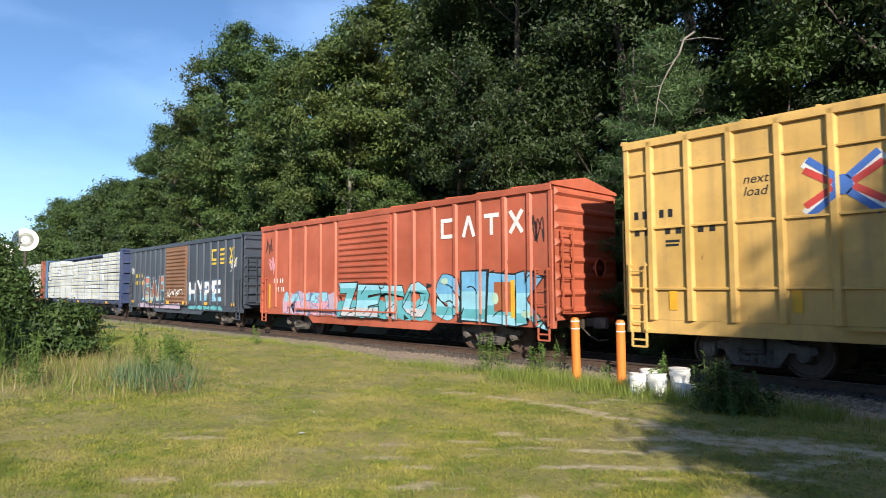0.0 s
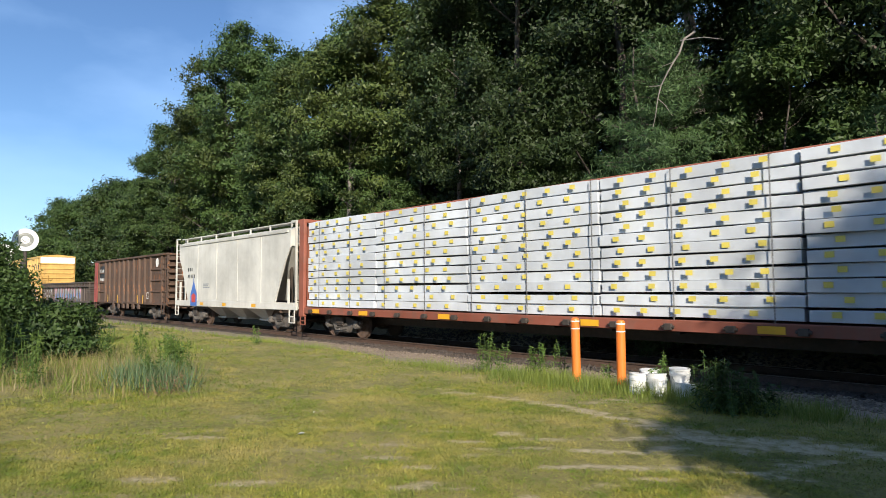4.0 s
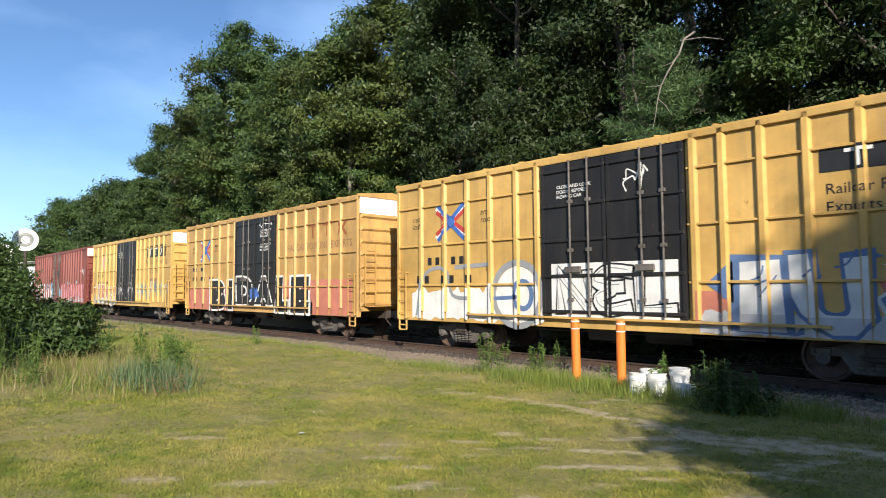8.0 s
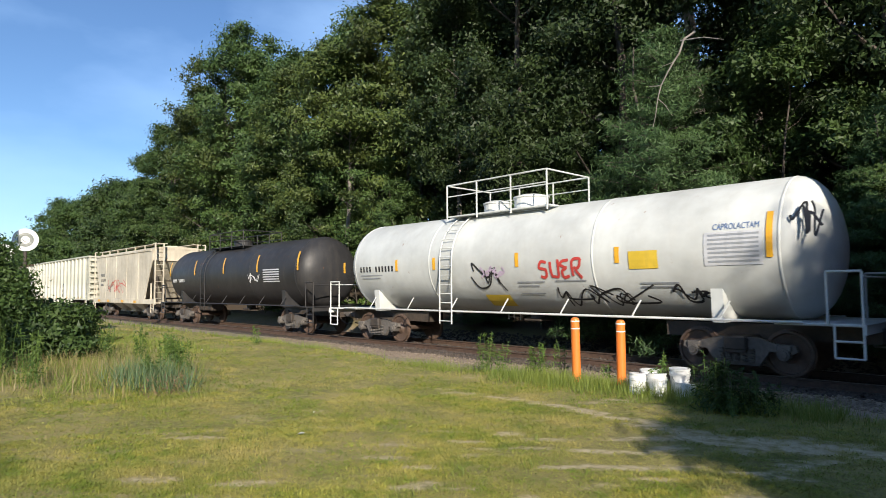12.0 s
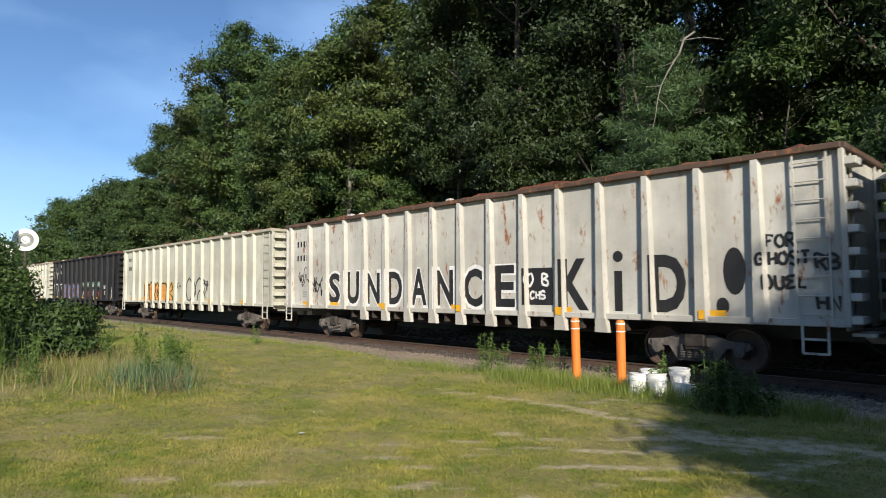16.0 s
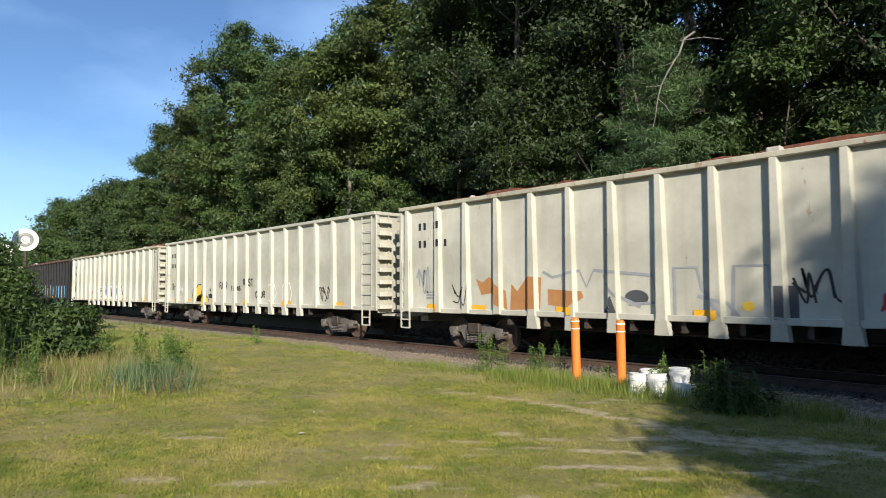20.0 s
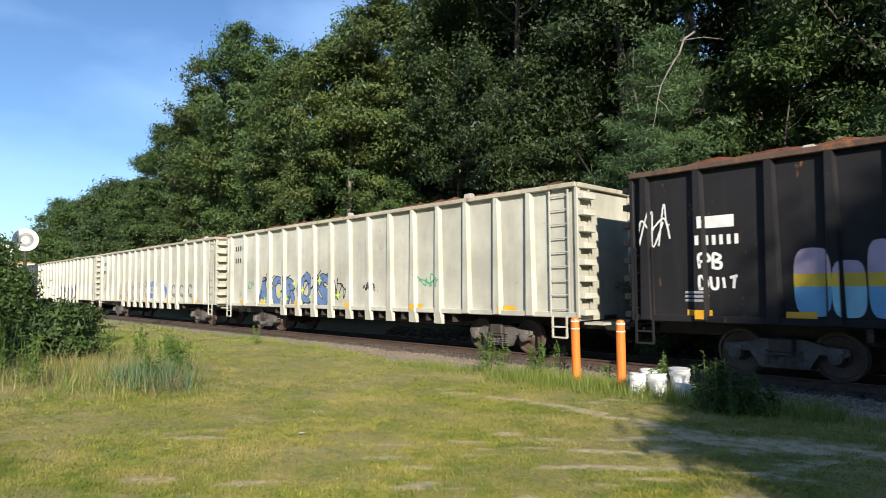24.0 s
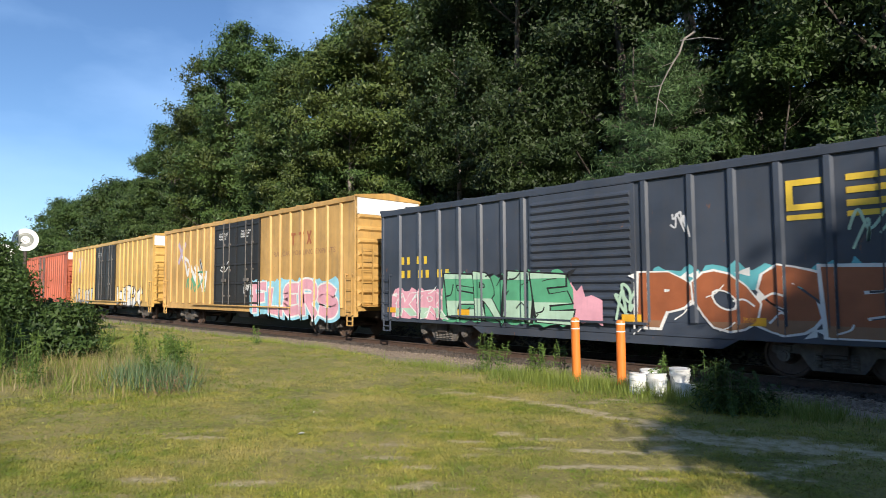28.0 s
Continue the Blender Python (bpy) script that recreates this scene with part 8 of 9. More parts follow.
def build_wood():
    rng = random.Random(12)
    lab = "tall broadleaf tree with a dense dark green crown"
    kinds = [broadleaf("oak_tree", 1, 20.5, 4.6, 3.6, 210, 210, 0.2, LEAF, lab, 0.26, 0.95),
             broadleaf("oak_tree", 2, 19.0, 4.1, 2.6, 190, 200, 0.2, LEAF_WARM, "tall broadleaf tree with a loose olive green crown", 0.2, 0.9),
             broadleaf("maple_tree", 3, 21.5, 4.4, 2.6, 270, 270, 0.155, LEAF_DARK, "tall broadleaf tree with a very dark green crown", 0.24, 0.9),
             broadleaf("maple_tree", 4, 16.0, 3.8, 2.0, 165, 190, 0.19, LEAF, "mid-height broadleaf tree with a green crown", 0.18, 0.85),
             broadleaf("oak_tree", 5, 20.0, 4.6, 3.0, 210, 150, 0.27, LEAF_SHADED, "tall broadleaf tree, nearly black green with shade put into its leaf colour", 0.24, 1.4),
             broadleaf("maple_tree", 6, 16.0, 4.0, 1.6, 230, 110, 0.32, LEAF, "mid-height broadleaf tree with a dense green crown", 0.2, 1.3)]
    used = set()

    def put(i, x, y, s=1.0, rot=None, sz=None):
        z = float(height(np.array(x), np.array(y))) - 0.1
        a = rng.uniform(0, 360) if rot is None else rot
        m = pose(x, y, z, 0, 0, a) @ Matrix.Diagonal((s * rng.uniform(0.92, 1.08), s * rng.uniform(0.92, 1.08), sz or s, 1))
        ob = kinds[i]
        if i not in used:
            used.add(i)
            ob.matrix_basis = pose(x, y, z, 0, 0, a)
        else:
            ob = copy_thing(ob, m)
        ob["group"] = "trees of the wood behind the track"

    # the first of each kind stands unscaled
    put(0, -42.5, 21.2)
    put(1, -25.2, 21.4)
    put(3, -57.5, 20.4)
    # trees beyond the view whose shade falls on the track and the lawn
    put(5, 29.0, 2.0)
    put(5, 22.9, -3.0, 0.95, 60, 1.05)
    put(5, 25.2, -5.6, 0.95, 120, 1.06)
    put(5, 26.0, -2.6, 0.95, 200, 1.12)
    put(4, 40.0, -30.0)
    put(5, 7.5, 2.8, 0.7, 40, 0.39)
    put(5, 9.5, 4.6, 0.6, 140, 0.44)
    put(5, 8.7, 0.9, 0.62, 200, 0.36)
    put(5, 6.9, 4.6, 0.62, 250, 0.42)
    put(5, 9.8, 2.4, 0.65, 300, 0.37)
    put(5, 9.7, 0.0, 0.6, 80, 0.42)
    put(5, 7.6, 1.5, 0.6, 170, 0.38)
    put(5, 11.6, 1.2, 0.7, 20, 0.45)
    put(5, 5.2, -9.6, 0.55, 10, 0.5)
    put(4, -30.0, -32.0, 0.8)
    # front row, from the near end of the wood to the far one
    x = 9.0
    k = 0
    while x > -22:
        put(2, x, 21.0 + 1.2 * math.sin(k * 1.9), rng.uniform(0.93, 1.06))
        x -= rng.uniform(3.6, 4.6)
        k += 1
    # farther on the treetops rise and fall
    tops = ((-190, 11.0), (-115, 10.6), (-102, 11.4), (-97, 13.8), (-90, 14.2), (-74, 13.4), (-65, 13.6), (-62, 14.6), (-56, 15.0), (-50.5, 15.8), (-48, 19.2), (-44, 20.0), (-40, 18.4), (-34, 16.8), (-31, 16.8), (-28, 17.8), (-22, 19.5))
    tall = (20.5, 19.0, 21.5, 16.0, 20.0, 16.0)
    while x > -190:
        i = (5, 5, 3)[k % 3] if x < -70 else (0, 3, 0, 3, 1)[k % 5] if x < -32 else (1, 0)[k % 2]
        y = 20.6 + 0.9 * math.sin(k * 1.7)
        top = float(np.interp(x, [p[0] for p in tops], [p[1] for p in tops])) * rng.uniform(0.97, 1.02)
        s = (top - float(height(np.array(x), np.array(y)))) / tall[i]
        put(i, x, y, min(1.05, max(s, 0.72)), None, s)
        x -= rng.uniform(5.0, 6.6) if x < -70 else rng.uniform(3.2, 4.2)
        k += 1
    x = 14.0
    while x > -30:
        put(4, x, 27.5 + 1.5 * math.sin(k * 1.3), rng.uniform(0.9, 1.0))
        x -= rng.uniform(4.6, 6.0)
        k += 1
    while x > -90:
        put(5, x, 26.5 + 1.5 * math.sin(k * 1.3), rng.uniform(0.68, 0.82))
        x -= rng.uniform(4.6, 6.0)
        k += 1
    # unseen trees added behind and beside the camera, to hold skylight off the shaded ground
    for x, y, s in ((-16, -13, 0.65), (-26, -12, 0.65), (-38, -10, 0.65), (-7, -13, 0.7), (-50, -14, 0.7), (2, -12, 0.75), (10, -16, 0.8), (19, 8.0, 0.8), (16, 2.5, 0.55), (13, -3, 0.42)):
        put(5, x, y, s)
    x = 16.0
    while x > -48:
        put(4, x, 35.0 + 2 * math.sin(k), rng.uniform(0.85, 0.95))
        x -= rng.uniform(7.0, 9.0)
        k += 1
    # slim trees at the wood's edge whose pale trunks show below their crowns
    for x, y, h, base, r, seed, tr, mat, name, label in ((-19.4, 19.5, 15.5, 8.2, 2.6, 61, 0.15, LEAF_DARK, "maple_tree", "slim tree with a pale leaning trunk and dark crown"),
                                                         (-28.1, 19.5, 15.6, 7.8, 3.0, 62, 0.17, LEAF_WARM, "maple_tree", "slim tree with a pale forked trunk and olive crown"),
                                                         (-8.9, 20.5, 23.0, 13.0, 3.2, 63, 0.3, LEAF_DARK, "pine_tree", "tall old tree with a thick bare grey trunk")):
        ob = broadleaf(name, seed, h, r, base, 110, 170, 0.17, mat, label, tr, 0.8, "tree", PALEBARK, 8)
        ob.matrix_basis = pose(x, y, float(height(np.array(x), np.array(y))) - 0.1)
    sap = broadleaf("maple_sapling", 64, 9.0, 1.9, 2.0, 120, 150, 0.14, LEAF_MID, "young maple with bright green leaves at the wood's edge", 0.08, 0.55)
    sap.matrix_basis = pose(-5.7, 18.6, float(height(np.array(-5.7), np.array(18.6))))
    sap["group"] = "saplings at the wood's edge"
    for x, y, s in ((-14.2, 18.7, 0.78), (-2.9, 18.9, 0.72), (-22.5, 18.6, 0.75), (-31.0, 18.6, 0.85)):
        copy_thing(sap, pose(x, y, float(height(np.array(x), np.array(y))), 0, 0, x * 40) @ Matrix.Diagonal((s, s, s, 1)))
    p1 = pine("pine_tree", 7, 10.2, 3.7, "young white pine with soft drooping boughs")
    p1.matrix_basis = pose(-8.75, 17.9, float(height(np.array(-8.75), np.array(17.9))) - 0.1)
    p1["group"] = "pines at the wood's edge"
    for x, y, s, r in ((-3.3, 18.2, 0.62, 50), (-11.6, 18.4, 0.55, 120), (2.5, 19.5, 0.9, 20), (-17.0, 18.6, 0.45, 300)):
        copy_thing(p1, pose(x, y, float(height(np.array(x), np.array(y))), 0, 0, r) @ Matrix.Diagonal((s, s, s, 1)))
    # undergrowth along the wood's edge
    b1 = broadleaf("understory_shrub", 21, 3.4, 1.7, 0.3, 46, 46, 0.2, SHRUB, "leafy shrub at the edge of the wood", 0.05, 0.7, "shrub")
    b2 = broadleaf("understory_shrub", 22, 5.5, 2.0, 0.6, 70, 110, 0.14, LEAF, "taller dark shrub at the edge of the wood", 0.07, 0.8, "shrub")
    first = {0: b1, 1: b2}
    for j in range(64):
        x = 7 - j * (1.35 if j < 52 else 4.5) + rng.uniform(-0.6, 0.6)
        y = 18.3 + rng.uniform(0, 3.4)
        i = rng.choice((0, 0, 1))
        s = rng.uniform(0.65, 1.1)
        m = pose(x, y, float(height(np.array(x), np.array(y))) - 0.05, 0, 0, rng.uniform(0, 360)) @ Matrix.Diagonal((s, s, s * rng.uniform(0.8, 1.1), 1))
        if first[i] is not None and j > -1 and first[i].get("group") is None:
            first[i].matrix_basis = pose(x, y, float(height(np.array(x), np.array(y))) - 0.05)
            ob = first[i]
        else:
            ob = copy_thing(first[i], m)
        ob["group"] = "shrubs at the wood's edge"
    for j in range(44):
        x, y, s = 3.0 - j * 1.85, 23.6 + (j % 3) * 1.1, 1.25 + 0.2 * (j % 2)
        ob = copy_thing(b2, pose(x, y, float(height(np.array(x), np.array(y))) - 0.05, 0, 0, 70 * j) @ Matrix.Diagonal((s, s, s, 1)))
    # the bleached dead limb that hangs before the pine
    dead = tagged(new("dead_branch"), "bleached dead branch hanging at the wood's edge", "branch")
    s = Shape()
    pts = [(-8.9, 20.4, 10.4), (-7.6, 17.6, 9.3), (-7.35, 16.3, 8.63), (-7.48, 16.3, 8.29), (-7.66, 16.3, 8.07), (-7.84, 16.3, 7.83), (-8.05, 16.3, 7.49), (-8.16, 16.3, 7.14), (-8.24, 16.3, 6.67), (-8.34, 16.3, 6.29)]
    for i, (a, b) in enumerate(zip(pts, pts[1:])):
        s.cyl(a, b, 0.036 - 0.003 * i, 7, 0.033 - 0.003 * i)
    for fork, r in (((pts[7], (-7.96, 16.3, 6.93), (-7.74, 16.3, 6.56)), 0.016), ((pts[6], (-8.35, 16.2, 7.52)), 0.014), (((-7.5, 16.4, 8.66), (-6.81, 16.3, 8.52), (-6.28, 16.3, 8.3)), 0.022), ((pts[4], (-7.95, 16.2, 8.0)), 0.012)):
        for i, (a, b) in enumerate(zip(fork, fork[1:])):
            s.cyl(a, b, r * (1 - 0.3 * i), 5, r * (0.6 - 0.3 * i))
    part("limb", s, DEADWOOD, dead)


build_wood()


def sown(rng, n, x0, x1, y0, y1, keep):
    x, y = rng.uniform(x0, x1, n), rng.uniform(y0, y1, n)
    k = rng.uniform(0, 1, n) < keep(x, y)
    return x[k], y[k]


def blades(rng, x, y, h0, h1, w, lean=0.45):
    """Grass blades, one leaning triangle each."""
    n = len(x)
    z = height(x, y)
    h = rng.uniform(h0, h1, n)
    a = rng.uniform(0, 2 * np.pi, n)
    d = rng.uniform(0.1, lean, n) * h
    ca, sa = np.cos(a), np.sin(a)
    base = np.stack([x, y, z - 0.01], 1)
    side = np.stack([-sa, ca, np.zeros(n)], 1) * (w * rng.uniform(0.6, 1.3, n))[:, None] * 0.5
    tip = base + np.stack([ca * d, sa * d, h], 1)
    v = np.stack([base - side, base + side, tip], 1).reshape(-1, 3)
    return v, np.arange(3 * n).reshape(n, 3)


def grass(name, label, mat, sets):
    vs, fs, n = [], [], 0
    for v, f in sets:
        vs.append(v)
        fs.append(f + n)
        n += len(v)
    tagged(new(name, quick_mesh(name, np.concatenate(vs), np.concatenate(fs), mat)), label, "grass", kind="stuff")


def build_grass():
    rng = np.random.default_rng(4)
    edge = lambda x: lawn_edge(x) + 0.1
    lush = lambda x, y: smooth(0.28, 0.66, 0.6 * rugged(x * 0.9, y * 0.9, 3.0) + 0.4 * rugged(x * 4.0, y * 4.0, 6.0))
    keep = lambda x, y: (1 - 0.985 * smooth(0.2, 0.55, bareness(x, y))) * (y < edge(x)) * (0.3 + 0.7 * lush(x, y))

    def fan(n, r0, r1):
        """Places strewn over the lawn, thinning out from its open corner."""
        r = r0 * (r1 / r0) ** rng.uniform(0, 1, n)
        a = rng.uniform(math.radians(96), math.radians(176), n)
        x, y = r * np.cos(a), r * np.sin(a)
        k = rng.uniform(0, 1, n) < keep(x, y)
        return x[k], y[k], r[k]

    # tufts of short blades, and single blades between them
    sets = []
    for n, per, r0, r1, h0, h1 in ((34000, 15, 4.3, 11.0, 0.01, 0.036), (9000, 12, 10.0, 34.0, 0.02, 0.06), (130000, 1, 4.3, 11.0, 0.01, 0.034), (60000, 1, 10.0, 70.0, 0.02, 0.08)):
        x, y, r = fan(n, r0, r1)
        g = (0.55 + 0.75 * lush(x, y)) * rng.uniform(0.7, 1.3, len(x))
        x, y, r, g = (np.repeat(q, per) for q in (x, y, r, g))
        spread = 0.0 if per == 1 else 0.032 + 0.0022 * r
        x, y = x + rng.normal(size=len(x)) * spread, y + rng.normal(size=len(x)) * spread
        v, f = blades(rng, x, y, h0, h1, 1.0, 2.2)
        tri = v.reshape(-1, 3, 3)
        mid = tri[:, :2].mean(1, keepdims=True)
        tri[:, :2] = mid + (tri[:, :2] - mid) * (0.0035 + 0.00055 * r)[:, None, None]
        tri[:, 2] = mid[:, 0] + (tri[:, 2] - mid[:, 0]) * g[:, None]
        sets.append((v, f))
    grass("lawn_grass", "short mown grass, yellow-green and patchy", GRASS, sets)
    x, y, r = fan(260000, 4.3, 30.0)
    grass("lawn_leaves", "low clover and broad leaves in the mown lawn", CLOVER, [leaf_quads(rng, np.stack([x, y, height(x, y) + rng.uniform(0.0, 0.024, len(x))], 1), 0.009 + 0.0018 * r, 1.4, 0.6)])
    # coarser tufts that stand a little above the mown lawn
    tx, ty = sown(rng, 700, -20, 0.3, 0.5, 9.4, lambda x, y: (1 - bareness(x, y)) * smooth(0.45, 0.7, rugged(x * 0.8, y * 0.8, 12.0)))
    x, y = np.repeat(tx, 34) + rng.normal(size=len(tx) * 34) * 0.05, np.repeat(ty, 34) + rng.normal(size=len(tx) * 34) * 0.05
    grass("grass_tufts", "coarser green tufts in the lawn", TALL, [blades(rng, x, y, 0.03, 0.1, 0.007, 1.2)])
    dry = lambda x, y: smooth(0.5, 0.68, rugged(x * 1.3, y * 1.3, 21.0)) * (y < edge(x)) * 0.8
    x, y = sown(rng, 42000, -14, 0.5, 0.5, 10.3, dry)
    grass("dry_grass", "straw-coloured dry grass in the lawn", DRY, [blades(rng, x, y, 0.02, 0.06, 0.006, 1.6)])
    # the uncut strip by the track
    strip = lambda x, y: np.exp(-((y - lawn_edge(x) + 0.25) / 0.38) ** 2) * np.clip(0.35 + 0.65 * wobble(x, y, 1.3, 0.2) + 0.55 * smooth(-12, -6, x), 0.05, 1)
    x, y = sown(rng, 42000, -24, 0.5, 8.2, 10.5, strip)
    x2, y2 = sown(rng, 16000, -7.8, -2.2, 8.3, 10.0, lambda x, y: np.exp(-((y - 9.0) / 0.45) ** 2))
    x3, y3 = sown(rng, 7000, -60, -22, 8.6, 10.8, strip)
    grass("strip_grass", "taller unmown grass along the track", TALL, [blades(rng, x, y, 0.07, 0.24, 0.008, 0.8), blades(rng, x2, y2, 0.08, 0.3, 0.008, 0.8), blades(rng, x3, y3, 0.12, 0.3, 0.03, 0.7)])
    # rough growth round the shrub
    rough = lambda x, y: np.clip(1.2 - np.hypot((x + 15.2) / 4.6, (y - 3.6) / 1.9), 0, 1)
    x, y = sown(rng, 15000, -22, -9, 0.8, 6.8, rough)
    x2, y2 = sown(rng, 9000, -26, -16, 3.5, 7.5, lambda x, y: np.full(len(x), 0.7))
    grass("rough_grass", "knee-high rough grass beside the shrub", TALL, [blades(rng, x, y, 0.08, 0.4, 0.012, 1.3), blades(rng, x2, y2, 0.06, 0.2, 0.014, 0.9)])
    x, y = sown(rng, 12000, -20, -8, 0.8, 6.2, rough)
    grass("seeding_grass", "pale seeding grass among the rough growth", DRY, [blades(rng, x, y, 0.12, 0.5, 0.009, 1.1)])
    x, y = sown(rng, 9000, -14, -9.5, 2.6, 5.6, lambda x, y: np.clip(1.1 - np.hypot((x + 11.7) / 1.3, (y - 3.9) / 0.75), 0, 1))
    grass("bluish_grass", "blue-green tussocks of rough grass", BLUISH, [blades(rng, x, y, 0.2, 0.52, 0.016, 1.2)])
    x, y = sown(rng, 6000, -13, -8.5, 2.6, 5.2, lambda x, y: np.clip(1.1 - np.hypot((x + 10.3) / 0.75, (y - 3.75) / 0.5), 0, 1))
    v, f = leaf_quads(rng, np.stack([x, y, height(x, y) + rng.uniform(0.03, 0.32, len(x))], 1), 0.035)
    tagged(new("dock_growth", quick_mesh("dock_growth", v, f, RUSSET)), "reddish-brown seeding weeds among the grass", "weeds", kind="stuff")
    # loose stones beside the rails, and the ballast's own
    bed = lambda x, y: np.interp(y, (11.75, 12.1, 12.55, 15.75, 16.6), (-0.6, -0.48, -0.19, -0.19, -0.5))
    o = np.array([(1, 0, 0), (-1, 0, 0), (0, 1, 0), (0, -1, 0), (0, 0, 0.7), (0, 0, -0.7)])
    t = np.array([(0, 2, 4), (2, 1, 4), (1, 3, 4), (3, 0, 4), (2, 0, 5), (1, 2, 5), (3, 1, 5), (0, 3, 5)])
    for name, label, mat, n, x0, x1, y0, y1, r0, r1 in (("loose_stones", "loose grey-brown stones beside the rails", STONE, 9000, -22, 1.5, 10.2, 12.4, 0.015, 0.045),
                                                        ("ballast_stones", "dark crushed stones between and behind the rails", BALLAST, 16000, -22, 1.5, 12.2, 18.0, 0.025, 0.07)):
        x, y = sown(rng, n, x0, x1, y0, y1, lambda x, y: np.clip((y - 10.2) / 0.8, 0.15, 1))
        r = rng.uniform(r0, r1, len(x))
        v = (np.stack([x, y, np.maximum(bed(x, y), height(x, y)) + r * 0.3], 1)[:, None, :] + (o + rng.uniform(-0.3, 0.3, (len(x), 6, 3))) * r[:, None, None]).reshape(-1, 3)
        f = (np.arange(len(x))[:, None, None] * 6 + t).reshape(-1, 3)
        tagged(new(name, quick_mesh(name, v, f, mat)), label, "stones", kind="stuff")


build_grass()


def shrub(x, y, h, r, seed, label, mat=None, leaf=0.11, clumps=60, per=46, base=0.05):
    ob = broadleaf("shrub", seed, h, r, base, clumps, per, leaf, mat or SHRUB, label, 0.03, 0.42 * r, "shrub")
    ob.matrix_basis = pose(x, y, float(height(np.array(x), np.array(y))) - 0.03)
    return ob


def weed(x, y, h, stems, seed, spread=0.12, mat=None):
    """A tall weed: upright stems set with narrow leaves."""
    rng = np.random.default_rng(seed)
    ob = tagged(new("weed"), "tall green weed with narrow leaves in the grass", "plant", "weeds by the track")
    st = Shape()
    pts = []
    for k in range(stems):
        a = rng.uniform(0, 6.28)
        b = np.array([math.cos(a), math.sin(a)]) * spread * rng.uniform(0.2, 1)
        t = b + np.array([math.cos(a), math.sin(a)]) * rng.uniform(0.02, 0.14) * h
        hh = h * rng.uniform(0.7, 1.0)
        st.cyl((b[0], b[1], 0), (t[0], t[1], hh), 0.006, 5, 0.003)
        for i in range(46):
            q = rng.uniform(0.12, 1.0)
            p = b + (t - b) * q
            w = 0.075 * (1.15 - q)
            pts.append((p[0] + rng.normal() * w, p[1] + rng.normal() * w, hh * q))
    tagged(part("stem", st, SHRUB, ob), kind="stuff")
    v, f = leaf_quads(rng, np.array(pts), 0.085, 0.4, 0.26)
    part("leaves", quick_mesh("leaves", v, f, mat or SHRUB), None, ob)
    ob.matrix_basis = pose(x, y, float(height(np.array(x), np.array(y))))
    return ob


shrub(-20.0, 2.25, 3.0, 1.2, 31, "large leafy green shrub beside the lawn", LEAF_BUSH, 0.095, 320, 170)
shrub(-17.2, 3.5, 1.25, 0.9, 32, "low leafy shrub in rough grass", LEAF_BUSH, 0.11, 90, 80)
shrub(-21.5, 4.4, 1.5, 1.1, 33, "leafy shrub beside the lawn", LEAF_BUSH, 0.13, 90, 70)
for i, (x, y, h, n) in enumerate(((-3.42, 8.5, 0.72, 14), (-3.68, 8.55, 0.78, 8), (-3.15, 8.55, 0.6, 9), (-3.5, 8.25, 0.38, 7), (-3.2, 8.3, 0.36, 7), (-2.95, 8.65, 0.42, 6))):
    weed(x, y, h, n, 90 + i, 0.17, LEAF_BUSH)
for i, (x, y, h, n) in enumerate(((-8.35, 9.15, 0.85, 7), (-8.15, 9.35, 0.6, 5), (-7.2, 9.6, 0.7, 4), (-7.35, 9.5, 0.55, 5), (-4.75, 9.2, 0.5, 4), (-6.85, 9.75, 0.72, 2), (-4.95, 9.75, 0.75, 2), (-6.0, 9.8, 0.5, 2), (-17.5, 8.9, 0.6, 4),
                                  (-12.7, 2.2, 0.8, 6), (-13.6, 2.4, 1.0, 7), (-15.0, 2.2, 1.2, 6), (-12.4, 4.7, 0.75, 8), (-13.6, 5.0, 0.7, 8), (-14.6, 5.3, 0.8, 8), (-12.0, 4.0, 0.5, 7), (-15.8, 4.3, 0.9, 8), (-14.3, 2.0, 0.8, 6), (-16.0, 2.0, 1.1, 6), (-13.0, 4.6, 0.8, 5), (-16.5, 5.2, 0.9, 5), (-15.5, 4.9, 0.7, 5))):
    weed(x, y, h, n, 40 + i)

# ---- things beside the track ----
POSTORANGE, _nt, _b = nodes_of("marker_orange")
_n = noise_tex(_nt, 5, 5, (1, 1, 0.3))
_nt.links.new(mix(_nt, _n, (0.66, 0.15, 0.02), (0.82, 0.24, 0.045)), _b.inputs["Base Color"])
_b.inputs["Roughness"].default_value = 0.45
BAND = spray("reflective_band", (0.85, 0.83, 0.78), 0.3)
PAIL = paint("pail_plastic", (0.82, 0.82, 0.8), 0.35, 0.18)
POLEWOOD = rough_mat("pole_wood", (0.09, 0.065, 0.045), (0.2, 0.15, 0.11), 5, 0.9, 0.6, 0.02, (1, 1, 0.1))


def marker_post(x, y, tilt):
    ob = tagged(new("marker_post"), "orange plastic marker post with white reflective bands", "post", "orange posts by the track")
    s = Shape().lathe([(-0.1, 0.078), (1.1, 0.078), (1.13, 0.07), (1.15, 0.045), (1.155, 0.01)], 20, "z")
    part("tube", s, POSTORANGE, ob, smooth=False)
    for z in (0.945, 1.075):
        part("reflective_band", Shape().lathe([(z, 0.0786), (z, 0.0812), (z + 0.022, 0.0812), (z + 0.022, 0.0786)], 20, "z"), BAND, ob, "white reflective band")
    ob.matrix_basis = pose(x, y, float(height(np.array(x), np.array(y))), tilt[0], tilt[1], 0)


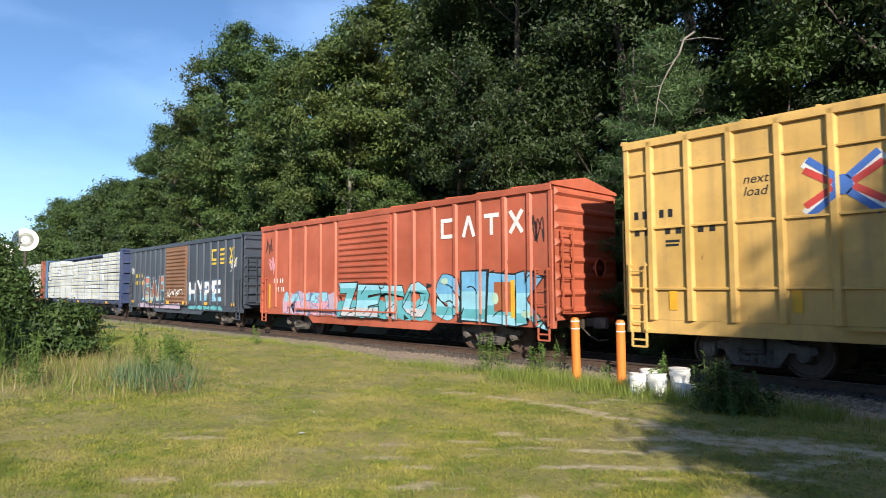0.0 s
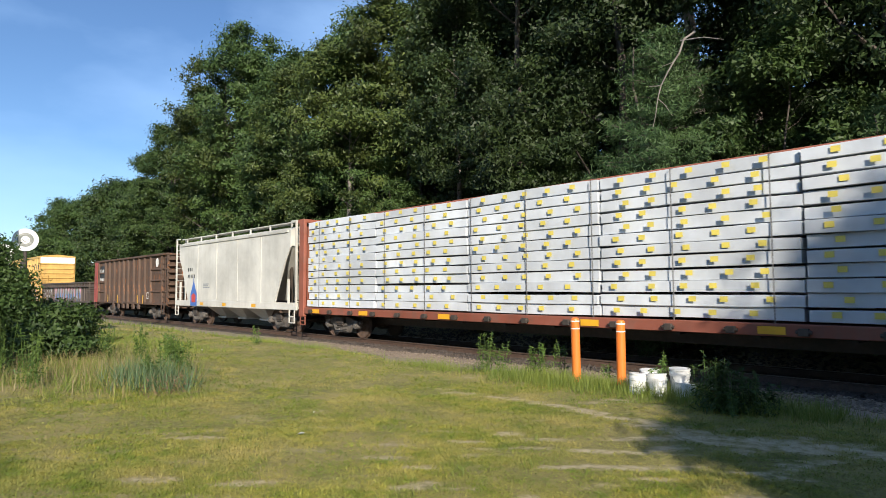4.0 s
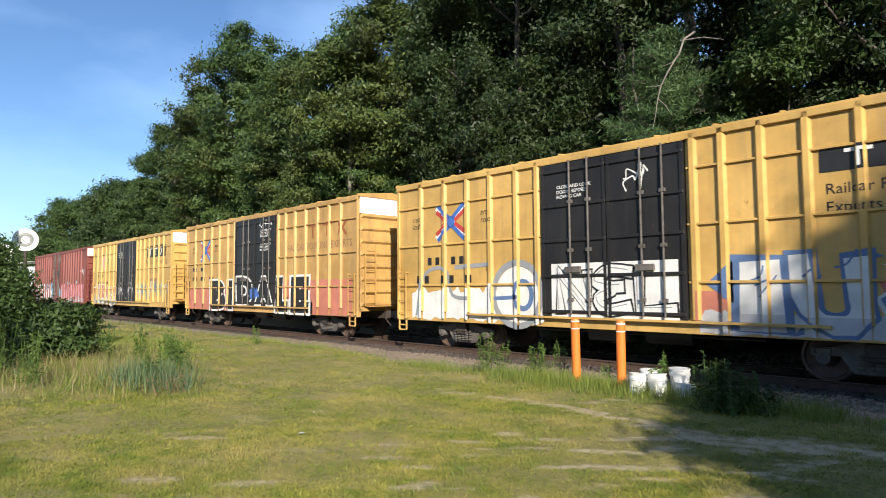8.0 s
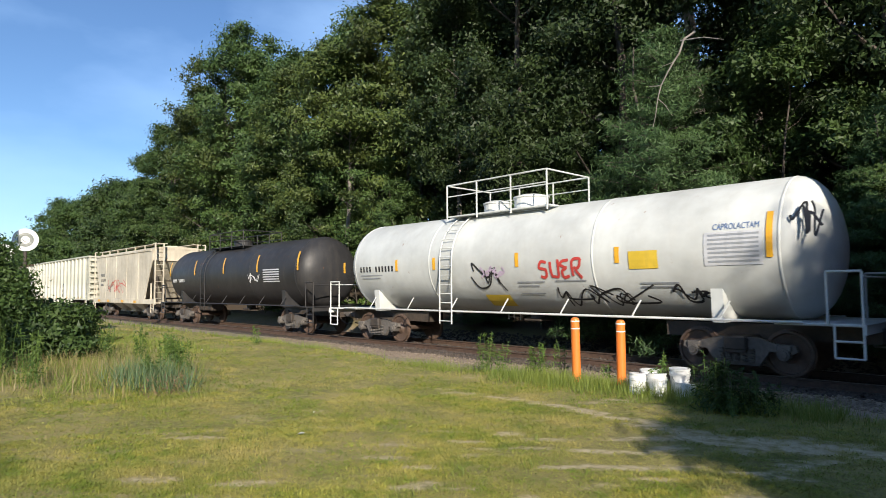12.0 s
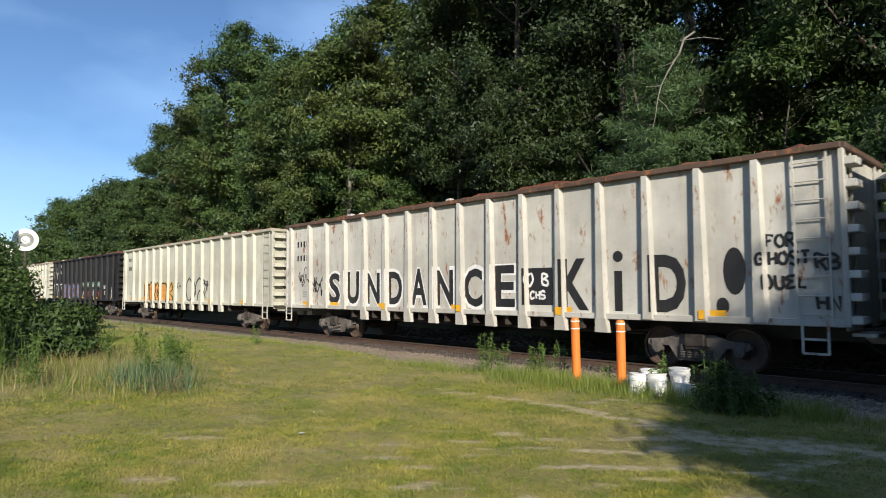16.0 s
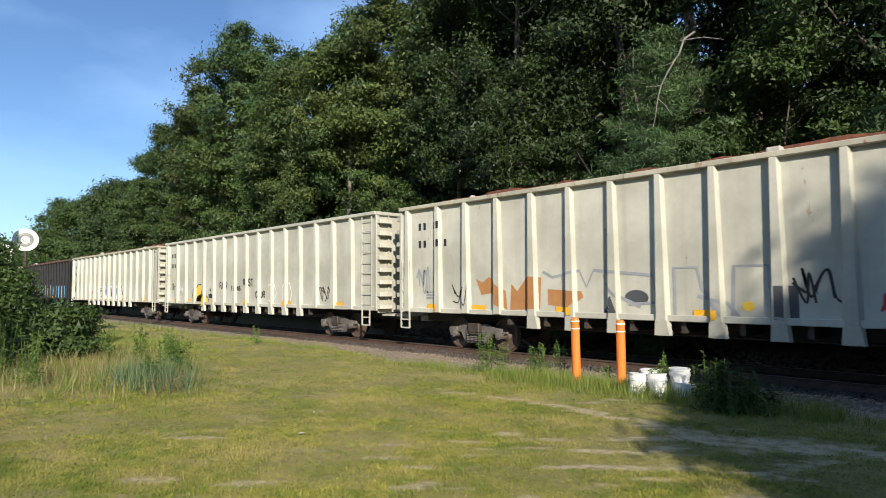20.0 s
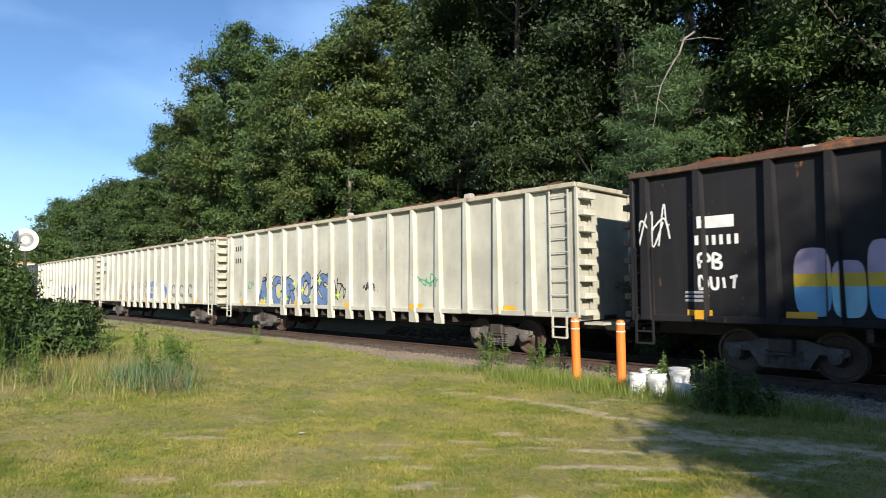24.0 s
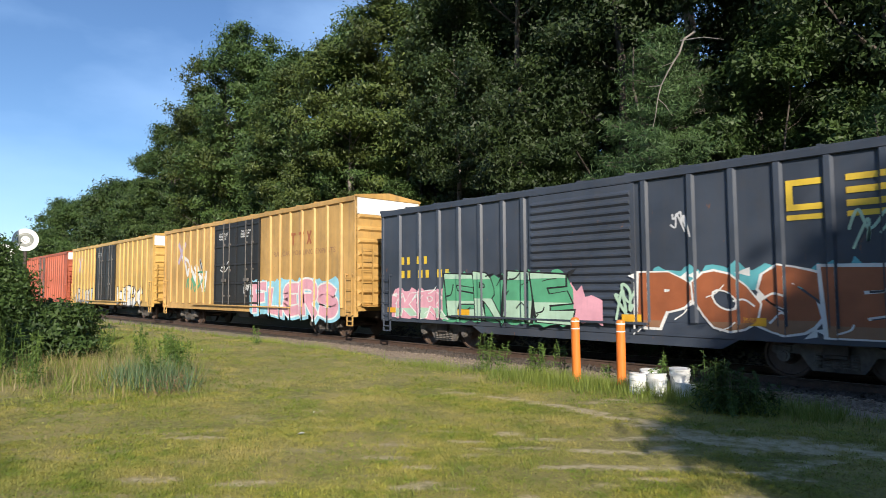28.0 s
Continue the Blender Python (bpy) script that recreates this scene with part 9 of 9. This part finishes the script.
def pail(x, y, z=0.0, tip=(0, 0, 0), h=0.37, label="white plastic pail in the grass"):
    ob = tagged(new("pail"), label, "bucket", "white pails in the grass")
    s = Shape().lathe([(0.0, 0.005), (0.0, 0.128), (h, 0.148), (h, 0.142), (0.012, 0.12), (0.012, 0.005)], 24, "z")
    part("body", s, PAIL, ob)
    for q in (h - 0.012, h - 0.07, h - 0.1):
        part("rim", Shape().lathe([(q - 0.008, 0.143), (q - 0.008, 0.158), (q + 0.012, 0.158), (q + 0.012, 0.143)], 24, "z"), PAIL, ob)
    hd = Shape()
    for i in range(8):
        a, b = math.pi * i / 8, math.pi * (i + 1) / 8
        hd.cyl((0.155 * math.cos(a), -0.15 - 0.02 * math.sin(a), h - 0.09 - 0.13 * math.sin(a)), (0.155 * math.cos(b), -0.15 - 0.02 * math.sin(b), h - 0.09 - 0.13 * math.sin(b)), 0.003, 5)
    part("handle", hd, STEEL, ob, "thin wire handle")
    ob.matrix_basis = pose(x, y, float(height(np.array(x), np.array(y))) + z, *tip)


marker_post(-6.4, 9.42, (0.5, -0.4))
marker_post(-5.58, 9.55, (0.3, 0.3))
pail(-4.42, 9.28, 0.02, (2, 0, 40), 0.39)
pail(-4.98, 8.98, -0.06, (-6, 4, 0))
pail(-4.93, 9.3, -0.02, (3, -3, 90))
pail(-4.65, 9.05, -0.05, (5, 6, 200))
pail(-4.3, 9.12, -0.16, (4, 8, 100))


def signal_disc(x, y, z, r):
    """A round white target on a steel mast, seen from its face."""
    ob = tagged(new("round_signal"), "round mottled white signal target on a steel mast", "signal", "round signals beyond the shrub")
    zg = float(height(np.array(x), np.array(y)))
    part("mast", Shape().cyl((0, 0.06, 0), (0, 0.06, z - zg + 0.1), 0.055, 10), STEEL, ob)
    d = Shape().lathe([(-0.02, 0.01), (-0.035, r * 0.5), (-0.02, r * 0.97), (0.0, r), (0.02, r * 0.97), (0.02, 0.01)], 32, "y").moved(0, 0, z - zg)
    part("target", d, TARGET, ob)
    rim = Shape().lathe([(-0.03, r * 0.96), (-0.035, r * 1.03), (0.03, r * 1.03), (0.03, r * 0.96)], 32, "y").moved(0, 0, z - zg)
    part("rim", rim, PAIL, ob, "white rim")
    ob.matrix_basis = pose(x, y, zg, 0, 0, 75)


TARGET = rough_mat("mottled_target", (0.08, 0.1, 0.08), (0.36, 0.37, 0.35), 14.0, 0.4, 0.1)
signal_disc(-24.8, 4.1, 3.52, 0.37)
signal_disc(-23.2, 3.26, 2.97, 0.28)

# the utility pole whose shadow crosses the track
pole = tagged(new("utility_pole"), "weathered wooden utility pole with a cross-arm", "pole")
part("pole", Shape().cyl((0, 0, -0.3), (0, 0, 11.2), 0.17, 12, 0.12), POLEWOOD, pole)
part("cross_arm", Shape().cbox(-0.06, 0.06, -1.1, 1.1, 10.3, 10.45, 0.01), POLEWOOD, pole)
pole.matrix_basis = pose(-17.9, -0.95, 0.1)

# litter
for x, y, z, s in ((-16.9, 6.95, 0.13, 0.09), (-7.3, 4.55, 0.12, 0.05), (-6.3, 3.75, 0.12, 0.07), (-9.4, 18.0, 0.12, 0.16)):
    ob = tagged(new("paper_litter"), "crumpled scrap of white paper litter on the ground", "litter")
    rng_ = random.Random(int(x * 10))
    sh = Shape()
    sh.add([(rng_.uniform(-s, s), rng_.uniform(-s, s) * 0.6, rng_.uniform(0, s * 0.5)) for _ in range(7)], [(0, 1, 2), (2, 3, 4), (4, 5, 6), (0, 2, 4), (1, 3, 5), (0, 4, 6)])
    part("scrap", sh, PAIL, ob)
    ob.location = (x, y, z)


def motions():
    """The train rolls by; every wheelset turns with the way it makes."""
    times = [0.5 * i for i in range(57)]
    for ob, mid in CARS:
        walk(ob, [(t, pose(mid + rolled(t), TRACK, 0)) for t in times])
    # a wheelset is keyed for every 1/30 s while its car is on the stretch of track before the wood
    turn = lambda t: math.degrees(rolled(t) / WHEEL_R) % 360.0
    for wheel, off, mid in WHEELSETS:
        seen = [i for i in range(0, 28 * FPS + 1) if -135 < mid + rolled(i / FPS) < 22] or [0]
        keys = sorted({0, 28 * FPS} | set(seen))
        rows = []
        for i in keys:
            j = min(max(i, seen[0]), seen[-1])
            rows.append((i / FPS, pose(off, 0, WHEEL_R, 0, turn(j / FPS), 0)))
        walk(wheel, rows)


motions()
